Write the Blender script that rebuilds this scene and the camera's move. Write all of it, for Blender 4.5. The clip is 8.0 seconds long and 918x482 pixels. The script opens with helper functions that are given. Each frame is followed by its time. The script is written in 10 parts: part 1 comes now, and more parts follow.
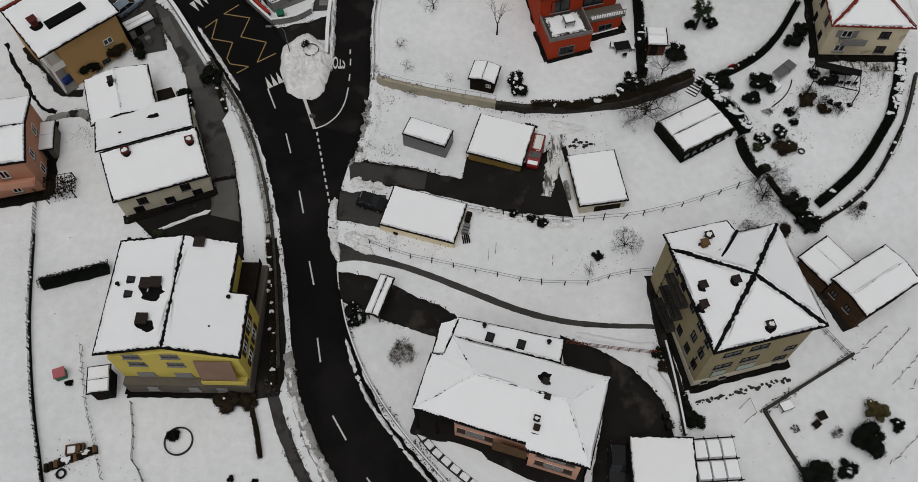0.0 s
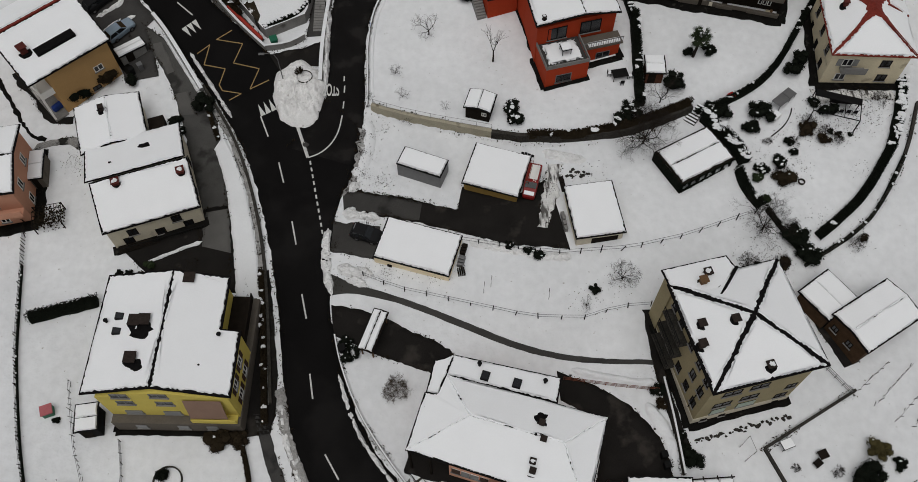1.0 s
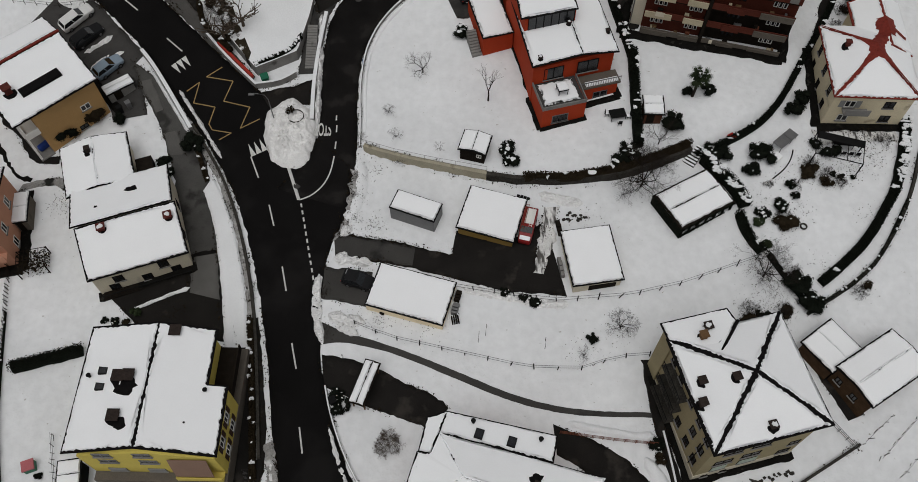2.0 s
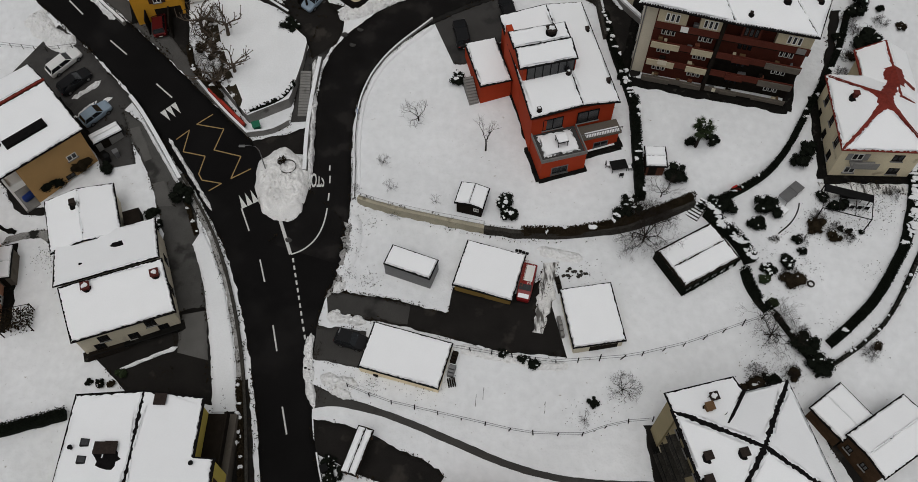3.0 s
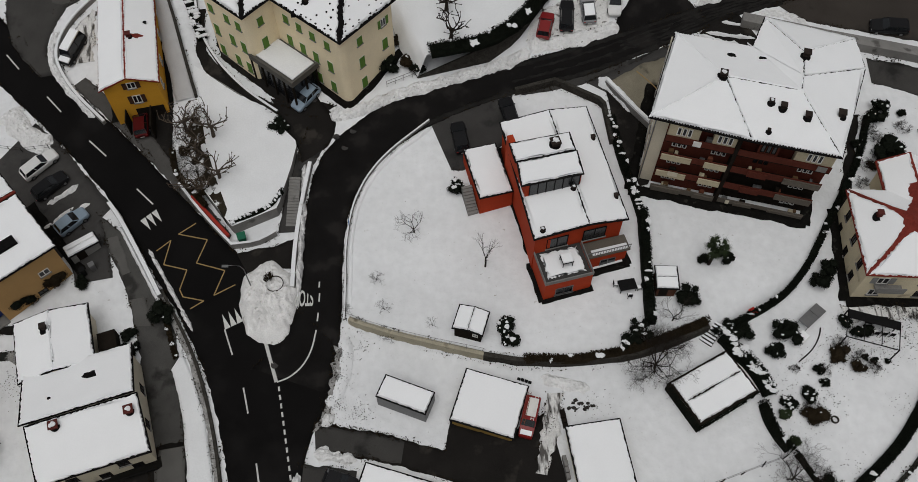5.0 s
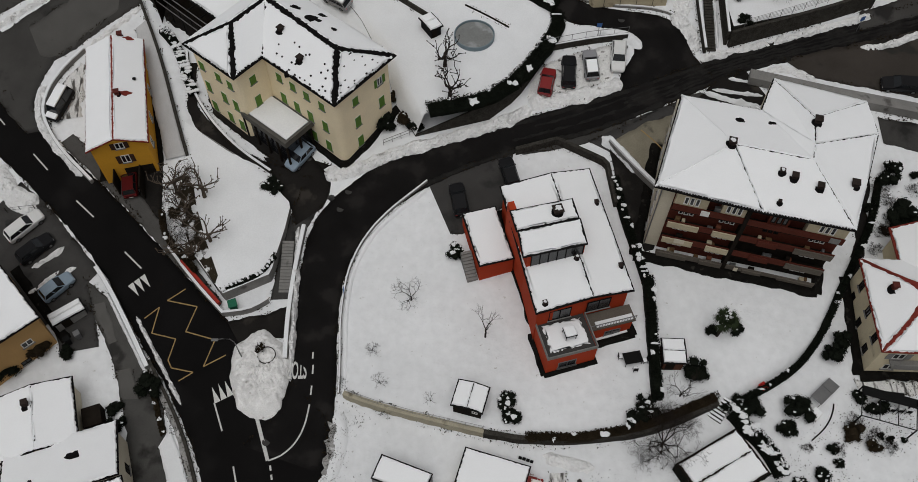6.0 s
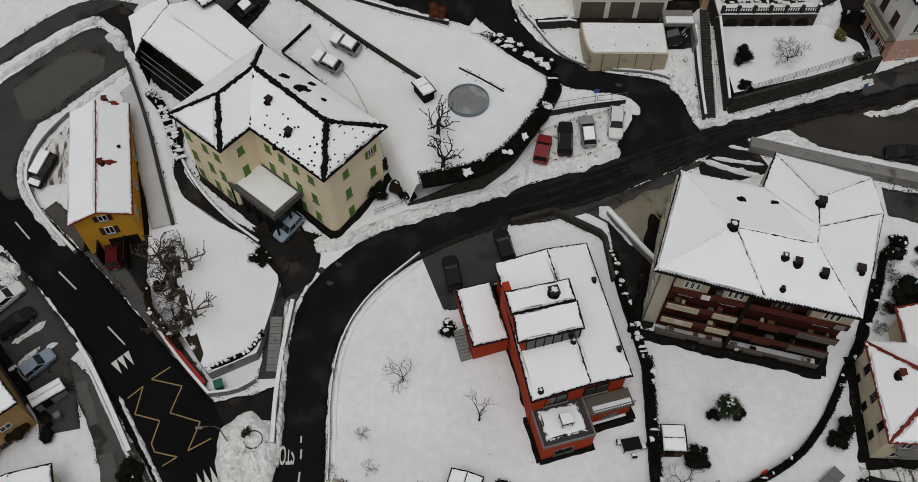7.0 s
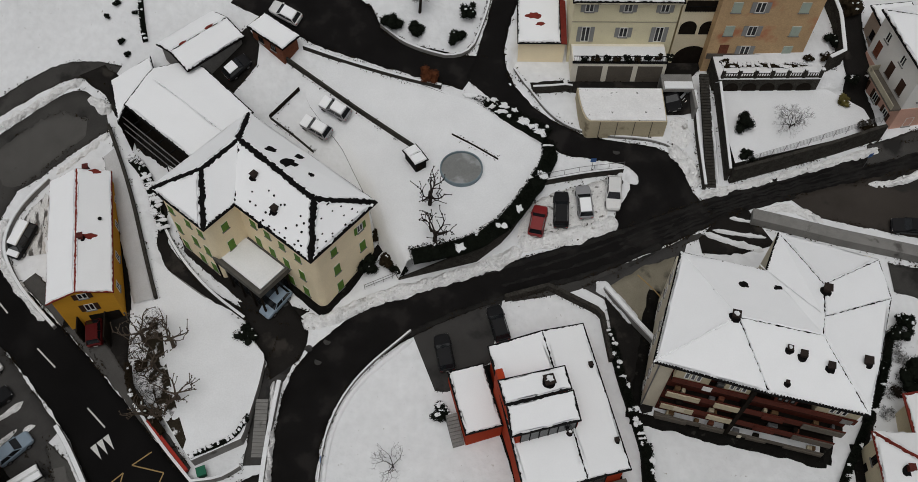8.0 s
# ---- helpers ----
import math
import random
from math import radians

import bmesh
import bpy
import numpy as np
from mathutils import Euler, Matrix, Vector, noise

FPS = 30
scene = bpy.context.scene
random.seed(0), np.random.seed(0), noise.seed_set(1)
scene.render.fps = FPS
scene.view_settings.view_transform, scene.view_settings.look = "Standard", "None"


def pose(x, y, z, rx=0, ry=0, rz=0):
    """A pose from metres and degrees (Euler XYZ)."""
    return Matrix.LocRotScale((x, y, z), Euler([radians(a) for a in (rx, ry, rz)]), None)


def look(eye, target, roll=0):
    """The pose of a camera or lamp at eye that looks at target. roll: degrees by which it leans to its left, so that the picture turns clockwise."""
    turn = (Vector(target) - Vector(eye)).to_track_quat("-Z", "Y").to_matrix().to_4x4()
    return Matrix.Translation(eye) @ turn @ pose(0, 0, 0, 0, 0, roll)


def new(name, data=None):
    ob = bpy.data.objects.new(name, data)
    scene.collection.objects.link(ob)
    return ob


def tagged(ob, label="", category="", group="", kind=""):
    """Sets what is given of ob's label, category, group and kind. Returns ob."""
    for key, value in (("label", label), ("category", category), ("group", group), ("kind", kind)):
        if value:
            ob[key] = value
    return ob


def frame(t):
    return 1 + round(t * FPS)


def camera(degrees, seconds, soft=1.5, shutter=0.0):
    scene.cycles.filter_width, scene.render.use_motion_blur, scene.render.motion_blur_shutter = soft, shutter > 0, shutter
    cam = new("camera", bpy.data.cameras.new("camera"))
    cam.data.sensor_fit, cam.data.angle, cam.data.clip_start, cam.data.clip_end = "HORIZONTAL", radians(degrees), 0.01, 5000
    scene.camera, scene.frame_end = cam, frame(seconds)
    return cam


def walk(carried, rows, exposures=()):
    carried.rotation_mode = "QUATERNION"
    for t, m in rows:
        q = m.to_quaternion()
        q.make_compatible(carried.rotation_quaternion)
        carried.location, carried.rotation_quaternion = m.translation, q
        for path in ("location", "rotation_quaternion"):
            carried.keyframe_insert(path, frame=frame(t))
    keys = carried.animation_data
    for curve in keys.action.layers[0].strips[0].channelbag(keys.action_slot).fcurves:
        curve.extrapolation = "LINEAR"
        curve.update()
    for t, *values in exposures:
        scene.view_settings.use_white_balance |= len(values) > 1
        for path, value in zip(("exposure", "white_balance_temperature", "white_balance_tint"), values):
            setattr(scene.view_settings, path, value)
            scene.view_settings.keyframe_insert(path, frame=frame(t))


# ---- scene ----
# ---------------- camera and its flight ----------------
cam = camera(57.0, 8.0, soft=0.6)
ROWS = [
    (0.0, 0.002, 0.002, 85.0, -0.001, -60.7, -0.689),
    (0.5, 0.088, 1.368, 85.055, -0.126, -60.548, -0.586),
    (1.0, 0.406, 3.374, 85.175, -0.22, -60.361, -0.49),
    (1.5, 0.735, 5.641, 85.315, -0.283, -60.165, -0.429),
    (3.0, 1.354, 14.317, 85.622, -0.493, -59.348, -0.256),
    (3.5, 1.4, 17.38, 85.754, -0.558, -59.016, -0.192),
    (4.0, 1.428, 20.442, 85.909, -0.663, -58.659, -0.103),
    (5.5, 1.49, 30.202, 86.24, -0.868, -57.397, 0.142),
    (6.0, 1.533, 33.823, 86.639, -0.968, -57.07, 0.223),
    (6.5, 1.733, 37.649, 87.384, -1.127, -56.821, 0.346),
    (7.0, 2.08, 41.565, 88.476, -1.289, -56.55, 0.487),
    (7.5, 2.425, 45.538, 89.543, -1.448, -56.31, 0.623),
    (8.0, 2.767, 49.776, 90.198, -1.578, -56.145, 0.711),
]


def aim(x, y, z, yaw, pitch, roll):
    """Pose of the drone's camera from yaw, pitch and roll in degrees."""
    turn = Matrix.Rotation(radians(yaw), 4, "Z") @ Matrix.Rotation(radians(90 + pitch), 4, "X") @ Matrix.Rotation(radians(roll), 4, "Z")
    return Matrix.Translation((x, y, z)) @ turn


walk(cam, [(t, aim(*r)) for t, *r in ROWS])

# ---------------- overcast winter light ----------------
world = bpy.data.worlds.new("overcast")
scene.world = world
world.use_nodes = True
wn, wl = world.node_tree.nodes, world.node_tree.links
sky = wn.new("ShaderNodeTexSky")
sky.sky_type, sky.sun_disc = "NISHITA", False
sky.sun_elevation, sky.sun_rotation = radians(74), radians(197)
sky.air_density, sky.dust_density, sky.ozone_density = 1.0, 6.0, 1.0
hsv = wn.new("ShaderNodeHueSaturation")
hsv.inputs["Saturation"].default_value = 0.12
wl.new(sky.outputs[0], hsv.inputs["Color"])
wl.new(hsv.outputs[0], wn["Background"].inputs["Color"])
wn["Background"].inputs["Strength"].default_value = 0.115
sun_data = bpy.data.lights.new("sun", "SUN")
sun_data.energy, sun_data.angle, sun_data.color = 0.8, radians(60), (1.0, 0.985, 0.96)
sun = new("sun", sun_data)
sun.matrix_world = look((-6, -20, 75), (0, 0, 0))
scene.view_settings.exposure = -0.70


# ---------------- materials ----------------
def mat(name, col, rough=0.8, scale=3.0, vary=0.12, fine=25.0, bump=0.1, dist=0.03, metal=0.0, spots=None, spot_at=0.62, spot_scale=0.6, rand=0.0, spec=0.1, coat=0.0, stretch=None):
    """Procedural surface: two scales of tone, fine relief, and stains of another colour where the larger noise is high."""
    m = bpy.data.materials.new(name)
    m.use_nodes = True
    n, l = m.node_tree.nodes, m.node_tree.links
    b = n["Principled BSDF"]
    b.inputs["Roughness"].default_value, b.inputs["Metallic"].default_value = rough, metal
    b.inputs["Specular IOR Level"].default_value, b.inputs["Coat Weight"].default_value = spec, coat
    geo = n.new("ShaderNodeNewGeometry")
    big, small = n.new("ShaderNodeTexNoise"), n.new("ShaderNodeTexNoise")
    big.inputs["Scale"].default_value, big.inputs["Detail"].default_value = scale, 4
    small.inputs["Scale"].default_value, small.inputs["Detail"].default_value = fine, 3
    for t in (big, small):
        l.new(geo.outputs["Position"], t.inputs["Vector"])
    add = n.new("ShaderNodeMath")
    add.operation = "ADD"
    l.new(big.outputs["Fac"], add.inputs[0])
    l.new(small.outputs["Fac"], add.inputs[1])
    span = n.new("ShaderNodeMapRange")
    span.inputs["From Min"].default_value, span.inputs["From Max"].default_value = 0.6, 1.4
    span.inputs["To Min"].default_value, span.inputs["To Max"].default_value = 1 - vary, 1 + vary
    l.new(add.outputs[0], span.inputs["Value"])
    tone = n.new("ShaderNodeMix")
    tone.data_type, tone.blend_type = "RGBA", "MULTIPLY"
    tone.inputs["Factor"].default_value = 1.0
    tone.inputs[6].default_value = (*col, 1)
    l.new(span.outputs[0], tone.inputs[7])
    out = tone.outputs[2]
    if rand:
        info = n.new("ShaderNodeObjectInfo")
        rr = n.new("ShaderNodeMapRange")
        rr.inputs["To Min"].default_value, rr.inputs["To Max"].default_value = 1 - rand, 1 + rand
        l.new(info.outputs["Random"], rr.inputs["Value"])
        t2 = n.new("ShaderNodeMix")
        t2.data_type, t2.blend_type = "RGBA", "MULTIPLY"
        t2.inputs["Factor"].default_value = 1.0
        l.new(out, t2.inputs[6])
        l.new(rr.outputs[0], t2.inputs[7])
        out = t2.outputs[2]
    if spots:
        sp = n.new("ShaderNodeTexNoise")
        sp.inputs["Scale"].default_value, sp.inputs["Detail"].default_value = spot_scale, 5
        if stretch:
            sv = n.new("ShaderNodeVectorMath")
            sv.operation = "MULTIPLY"
            sv.inputs[1].default_value = stretch
            l.new(geo.outputs["Position"], sv.inputs[0])
            l.new(sv.outputs[0], sp.inputs["Vector"])
        else:
            l.new(geo.outputs["Position"], sp.inputs["Vector"])
        cut = n.new("ShaderNodeMapRange")
        cut.inputs["From Min"].default_value, cut.inputs["From Max"].default_value = spot_at, spot_at + 0.09
        l.new(sp.outputs["Fac"], cut.inputs["Value"])
        t3 = n.new("ShaderNodeMix")
        t3.data_type = "RGBA"
        l.new(cut.outputs[0], t3.inputs["Factor"])
        l.new(out, t3.inputs[6])
        t3.inputs[7].default_value = (*spots, 1)
        out = t3.outputs[2]
    l.new(out, b.inputs["Base Color"])
    if bump:
        bp = n.new("ShaderNodeBump")
        bp.inputs["Strength"].default_value, bp.inputs["Distance"].default_value = bump, dist
        l.new(add.outputs[0], bp.inputs["Height"])
        l.new(bp.outputs[0], b.inputs["Normal"])
    return m


SNOW = mat("snow", (0.75, 0.76, 0.77), 0.9, 0.35, 0.06, 6.0, 0.3, 0.12, spec=0.1)
GROUND_SNOW = mat("field_snow", (0.72, 0.73, 0.74), 0.9, 0.13, 0.09, 1.1, 0.55, 0.3, spots=(0.36, 0.345, 0.31), spot_at=0.695, spot_scale=2.0, spec=0.1)
SNOW_ROOF = mat("roof_snow", (0.86, 0.87, 0.88), 0.9, 0.5, 0.02, 7.0, 0.15, 0.06, spec=0.1)
SNOW_DIRTY = mat("dirty_snow", (0.77, 0.77, 0.765), 0.9, 0.7, 0.12, 3.0, 1.0, 0.35, spots=(0.34, 0.33, 0.31), spot_at=0.645, spot_scale=0.9, spec=0.1)
SLUSH = mat("grey_road_slush", (0.30, 0.295, 0.285), 0.9, 0.8, 0.4, 6.0, 0.8, 0.2, spots=(0.6, 0.6, 0.6), spot_at=0.56, spot_scale=0.9, spec=0.1)
TRODDEN = mat("trampled_slush", (0.66, 0.655, 0.64), 0.9, 0.9, 0.25, 6.0, 0.7, 0.15, spots=(0.10, 0.095, 0.088), spot_at=0.52, spot_scale=1.1, spec=0.1, stretch=(1.6, 0.35, 1.0))
YARD_PALE = mat("pale_wet_asphalt", (0.048, 0.046, 0.043), 0.7, 0.3, 0.3, 12.0, 0.2, 0.02, spots=(0.02, 0.019, 0.018), spot_at=0.56, spot_scale=0.22, spec=0.1)
DARK_GROUND = mat("dark_mottled_ground", (0.009, 0.0085, 0.0075), 0.9, 1.2, 0.5, 14.0, 0.5, 0.05, spots=(0.03, 0.028, 0.024), spot_at=0.62, spot_scale=1.3, spec=0.02)
TRODDEN_LIGHT = mat("streaky_trampled_snow", (0.74, 0.735, 0.72), 0.9, 0.9, 0.2, 6.0, 0.8, 0.2, spots=(0.2, 0.19, 0.175), spot_at=0.6, spot_scale=1.7, spec=0.1)
EARTH = mat("bare_brown_earth", (0.03, 0.024, 0.016), 0.95, 0.9, 0.4, 9.0, 0.6, 0.06, spots=(0.74, 0.745, 0.75), spot_at=0.53, spot_scale=0.9, spec=0.05)
TRACK = mat("tyre_slush_track", (0.019, 0.018, 0.017), 0.8, 0.6, 0.4, 10.0, 0.3, 0.02, spots=(0.014, 0.013, 0.0125), spot_at=0.5, spot_scale=0.8, spec=0.03)
RAMP = mat("beige_ramp_concrete", (0.2, 0.18, 0.135), 0.85, 0.4, 0.3, 10.0, 0.2, 0.02, spots=(0.07, 0.065, 0.05), spot_at=0.55, spot_scale=0.35)
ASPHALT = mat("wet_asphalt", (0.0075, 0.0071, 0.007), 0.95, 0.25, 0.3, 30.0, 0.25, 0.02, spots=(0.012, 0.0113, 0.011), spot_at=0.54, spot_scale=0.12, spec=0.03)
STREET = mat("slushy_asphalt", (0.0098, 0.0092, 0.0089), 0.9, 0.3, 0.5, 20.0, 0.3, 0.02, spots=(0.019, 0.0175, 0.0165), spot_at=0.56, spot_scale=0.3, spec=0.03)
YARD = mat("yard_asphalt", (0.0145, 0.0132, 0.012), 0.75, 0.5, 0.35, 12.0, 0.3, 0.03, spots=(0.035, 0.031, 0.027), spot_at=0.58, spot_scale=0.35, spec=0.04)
PAVING = mat("grey_pavement", (0.05, 0.048, 0.046), 0.85, 0.6, 0.3, 14.0, 0.2, 0.02, spots=(0.02, 0.02, 0.02), spot_at=0.6, spot_scale=0.4)
PAINT_W = mat("white_road_paint", (0.55, 0.55, 0.53), 0.7, 4.0, 0.2, 30.0, 0.1, 0.01)
PAINT_Y = mat("yellow_road_paint", (0.30, 0.205, 0.09), 0.7, 4.0, 0.25, 30.0, 0.1, 0.01)
TILE_DARK = mat("dark_roof_tile", (0.008, 0.0075, 0.0075), 0.8, 3.0, 0.4, 20.0, 0.3, 0.03, spec=0.02)
TILE_RED = mat("red_roof_tile", (0.17, 0.028, 0.02), 0.8, 3.0, 0.35, 20.0, 0.3, 0.03)
CONCRETE = mat("concrete", (0.2, 0.195, 0.185), 0.85, 0.8, 0.25, 10.0, 0.2, 0.03, spots=(0.09, 0.085, 0.08), spot_at=0.62)
WALL_STONE = mat("dark_stone_wall", (0.042, 0.039, 0.034), 0.9, 1.5, 0.5, 6.0, 0.8, 0.1, spec=0.02)
WALL_BEIGE = mat("beige_garden_wall", (0.36, 0.33, 0.25), 0.9, 0.6, 0.2, 8.0, 0.2, 0.03, spots=(0.16, 0.14, 0.1), spot_at=0.6)
YELLOW = mat("yellow_render", (0.58, 0.47, 0.11), 0.85, 0.5, 0.1, 9.0, 0.1, 0.01)
GREYBROWN = mat("grey_brown_render", (0.115, 0.10, 0.083), 0.9, 0.6, 0.2, 8.0, 0.2, 0.02, spots=(0.09, 0.08, 0.065), spot_at=0.6)
CREAM = mat("cream_render", (0.86, 0.74, 0.52), 0.85, 0.4, 0.08, 8.0, 0.1, 0.01)
CREAM_DULL = mat("dull_cream_render", (0.46, 0.40, 0.28), 0.85, 0.5, 0.14, 8.0, 0.1, 0.01, spots=(0.26, 0.22, 0.15), spot_at=0.62)
OLIVE = mat("olive_cream_render", (0.30, 0.255, 0.15), 0.85, 0.5, 0.14, 8.0, 0.1, 0.01)
OFFWHITE = mat("offwhite_render", (0.58, 0.53, 0.42), 0.85, 0.5, 0.1, 8.0, 0.1, 0.01, spots=(0.40, 0.36, 0.29), spot_at=0.64)
WHITE = mat("white_paint", (0.72, 0.71, 0.68), 0.7, 0.7, 0.06, 10.0, 0.05, 0.01)
TAN = mat("tan_render", (0.42, 0.26, 0.11), 0.85, 0.5, 0.1, 9.0, 0.1, 0.01)
SALMON = mat("salmon_render", (0.50, 0.255, 0.17), 0.85, 0.5, 0.1, 9.0, 0.1, 0.01)
ORANGE = mat("orange_render", (0.58, 0.29, 0.03), 0.85, 0.5, 0.1, 9.0, 0.1, 0.01)
RED = mat("red_render", (0.36, 0.043, 0.014), 0.8, 0.5, 0.12, 9.0, 0.1, 0.01)
OCHRE = mat("ochre_render", (0.50, 0.34, 0.19), 0.85, 0.4, 0.2, 6.0, 0.1, 0.01, spots=(0.46, 0.20, 0.11), spot_at=0.56, spot_scale=0.3)
PINK = mat("pink_render", (0.60, 0.36, 0.28), 0.85, 0.5, 0.1, 9.0, 0.1, 0.01)
WOOD = mat("brown_wood", (0.12, 0.07, 0.035), 0.8, 1.5, 0.3, 18.0, 0.3, 0.02)
# dark wood; also colours the panels that imitate shade inside openings
WOOD_AND_SHADE = mat("dark_wood_and_shade", (0.015, 0.012, 0.0095), 0.8, 1.5, 0.4, 18.0, 0.3, 0.02, spec=0.02)
OCHRE_DOOR = mat("ochre_garage_door", (0.26, 0.17, 0.05), 0.7, 1.0, 0.15, 12.0, 0.1, 0.01)
GREY_METAL = mat("grey_metal", (0.18, 0.18, 0.18), 0.5, 2.0, 0.15, 15.0, 0.05, 0.01, metal=0.6)
DARK_METAL = mat("dark_metal", (0.011, 0.011, 0.011), 0.7, 2.0, 0.2, 15.0, 0.05, 0.01, spec=0.02)
RUST = mat("rusty_metal", (0.17, 0.06, 0.035), 0.7, 3.0, 0.3, 20.0, 0.1, 0.01, metal=0.3)
BRICK_CH = mat("dark_brick_chimney", (0.028, 0.021, 0.018), 0.9, 3.0, 0.4, 14.0, 0.4, 0.03)
BRICK_RED = mat("red_chimney", (0.085, 0.022, 0.018), 0.85, 3.0, 0.35, 14.0, 0.3, 0.03)
GLASS = mat("window_glass", (0.012, 0.013, 0.015), 0.25, 2.0, 0.2, 9.0, 0.0, 0.0, spec=0.5)
SHUT_GREEN = mat("green_shutter", (0.10, 0.20, 0.035), 0.6, 2.0, 0.1, 18.0, 0.1, 0.01)
SHUT_GREY = mat("grey_shutter", (0.24, 0.24, 0.235), 0.6, 2.0, 0.1, 18.0, 0.1, 0.01)
SHUT_BROWN = mat("brown_shutter", (0.05, 0.026, 0.017), 0.6, 2.0, 0.15, 18.0, 0.1, 0.01)
SHUT_PALE = mat("pale_green_shutter", (0.36, 0.42, 0.36), 0.6, 2.0, 0.1, 18.0, 0.1, 0.01)
BARK = mat("bark", (0.022, 0.017, 0.014), 0.9, 3.0, 0.4, 18.0, 0.5, 0.03)
BARK_PALE = mat("pale_brown_bark", (0.075, 0.058, 0.044), 0.9, 3.0, 0.4, 18.0, 0.5, 0.03)
LEAF = mat("evergreen_leaf", (0.0085, 0.0105, 0.0075), 0.75, 1.0, 0.4, 9.0, 0.0, 0.0, spec=0.02)
LEAF_BROWN = mat("dry_leaf", (0.024, 0.018, 0.011), 0.8, 1.0, 0.4, 9.0, 0.0, 0.0, spec=0.02)
LEAF_PALM = mat("palm_leaf", (0.022, 0.032, 0.014), 0.7, 1.0, 0.3, 9.0, 0.0, 0.0)
RUBBER = mat("tyre_rubber", (0.012, 0.012, 0.012), 0.85, 5.0, 0.2, 20.0, 0.1, 0.01)
CARGLASS = mat("car_glass", (0.012, 0.014, 0.016), 0.1, 2.0, 0.1, 9.0, 0.0, 0.0, spec=0.5)
HEADLIGHT = mat("headlight_lens", (0.5, 0.5, 0.5), 0.2, 2.0, 0.1, 9.0, 0.0, 0.0, spec=0.5)
TAILLIGHT = mat("tail_light_lens", (0.3, 0.01, 0.01), 0.3, 2.0, 0.1, 9.0, 0.0, 0.0, spec=0.5)
WATER = mat("icy_pool_cover", (0.20, 0.205, 0.20), 0.35, 0.8, 0.15, 6.0, 0.05, 0.01, spots=(0.3, 0.31, 0.31), spot_at=0.55, spot_scale=0.5)
POOL_BLUE = mat("pale_blue_liner", (0.17, 0.22, 0.245), 0.5, 2.0, 0.1, 9.0, 0.0, 0.0)
PAINT = {}


def car_paint(name, col):
    if name not in PAINT:
        PAINT[name] = mat(name + "_car_paint", col, 0.35, 1.5, 0.06, 8.0, 0.02, 0.005, spec=0.08 if max(col) < 0.1 else 0.25, coat=0.0 if max(col) < 0.1 else 0.1)
    return PAINT[name]


# ---------------- building blocks ----------------
def mesh_ob(name, bm, material):
    me = bpy.data.meshes.new(name)
    bmesh.ops.recalc_face_normals(bm, faces=bm.faces)
    bm.to_mesh(me)
    bm.free()
    for m in material if isinstance(material, (list, tuple)) else (material,):
        me.materials.append(m)
    return new(name, me)


def part(name, bm, material, parent, label="", kind=""):
    ob = mesh_ob(name, bm, material)
    ob.parent = parent
    return tagged(ob, label=label, kind=kind)


def thing(name, x, y, z, rz, label, category, group="", kind=""):
    ob = new(name)
    ob.matrix_world = pose(x, y, z, 0, 0, rz)
    return tagged(ob, label, category, group, kind)


def box(bm, x0, x1, y0, y1, z0, z1, m=None, bevel=0.0):
    r = bmesh.ops.create_cube(bm, size=1.0)
    vs = r["verts"]
    bmesh.ops.scale(bm, verts=vs, vec=(x1 - x0, y1 - y0, z1 - z0))
    bmesh.ops.translate(bm, verts=vs, vec=((x0 + x1) / 2, (y0 + y1) / 2, (z0 + z1) / 2))
    if bevel:
        es = list({e for v in vs for e in v.link_edges})
        r = bmesh.ops.bevel(bm, geom=es, offset=bevel, segments=2, affect="EDGES", profile=0.5)
        vs = list({v for f in r["faces"] for v in f.verts} | {v for v in vs if v.is_valid})
    if m is not None:
        bmesh.ops.transform(bm, matrix=m, verts=vs)
    return vs


def prism(bm, pts, z0, z1):
    """Upright block over a plan polygon; z0 and z1 are heights or functions of x, y."""
    lo = [bm.verts.new((x, y, z0(x, y) if callable(z0) else z0)) for x, y in pts]
    hi = [bm.verts.new((x, y, z1(x, y) if callable(z1) else z1)) for x, y in pts]
    n = len(pts)
    bm.faces.new(lo[::-1])
    bm.faces.new(hi)
    for i in range(n):
        bm.faces.new((lo[i], lo[(i + 1) % n], hi[(i + 1) % n], hi[i]))


def tube(bm, path, radii, sides=6):
    """Tapered tube along 3D points."""
    rings = []
    for i, p in enumerate(path):
        d = (Vector(path[min(i + 1, len(path) - 1)]) - Vector(path[max(i - 1, 0)])).normalized()
        a = d.orthogonal().normalized()
        b = d.cross(a)
        rings.append([bm.verts.new(Vector(p) + radii[i] * (math.cos(6.2832 * k / sides) * a + math.sin(6.2832 * k / sides) * b)) for k in range(sides)])
    for r0, r1 in zip(rings, rings[1:]):
        for k in range(sides):
            bm.faces.new((r0[k], r0[(k + 1) % sides], r1[(k + 1) % sides], r1[k]))
    bm.faces.new(rings[0][::-1])
    bm.faces.new(rings[-1])


def cyl(bm, x, y, z0, z1, r0, r1=None, sides=12):
    tube(bm, [(x, y, z0), (x, y, z1)], [r0, r0 if r1 is None else r1], sides)


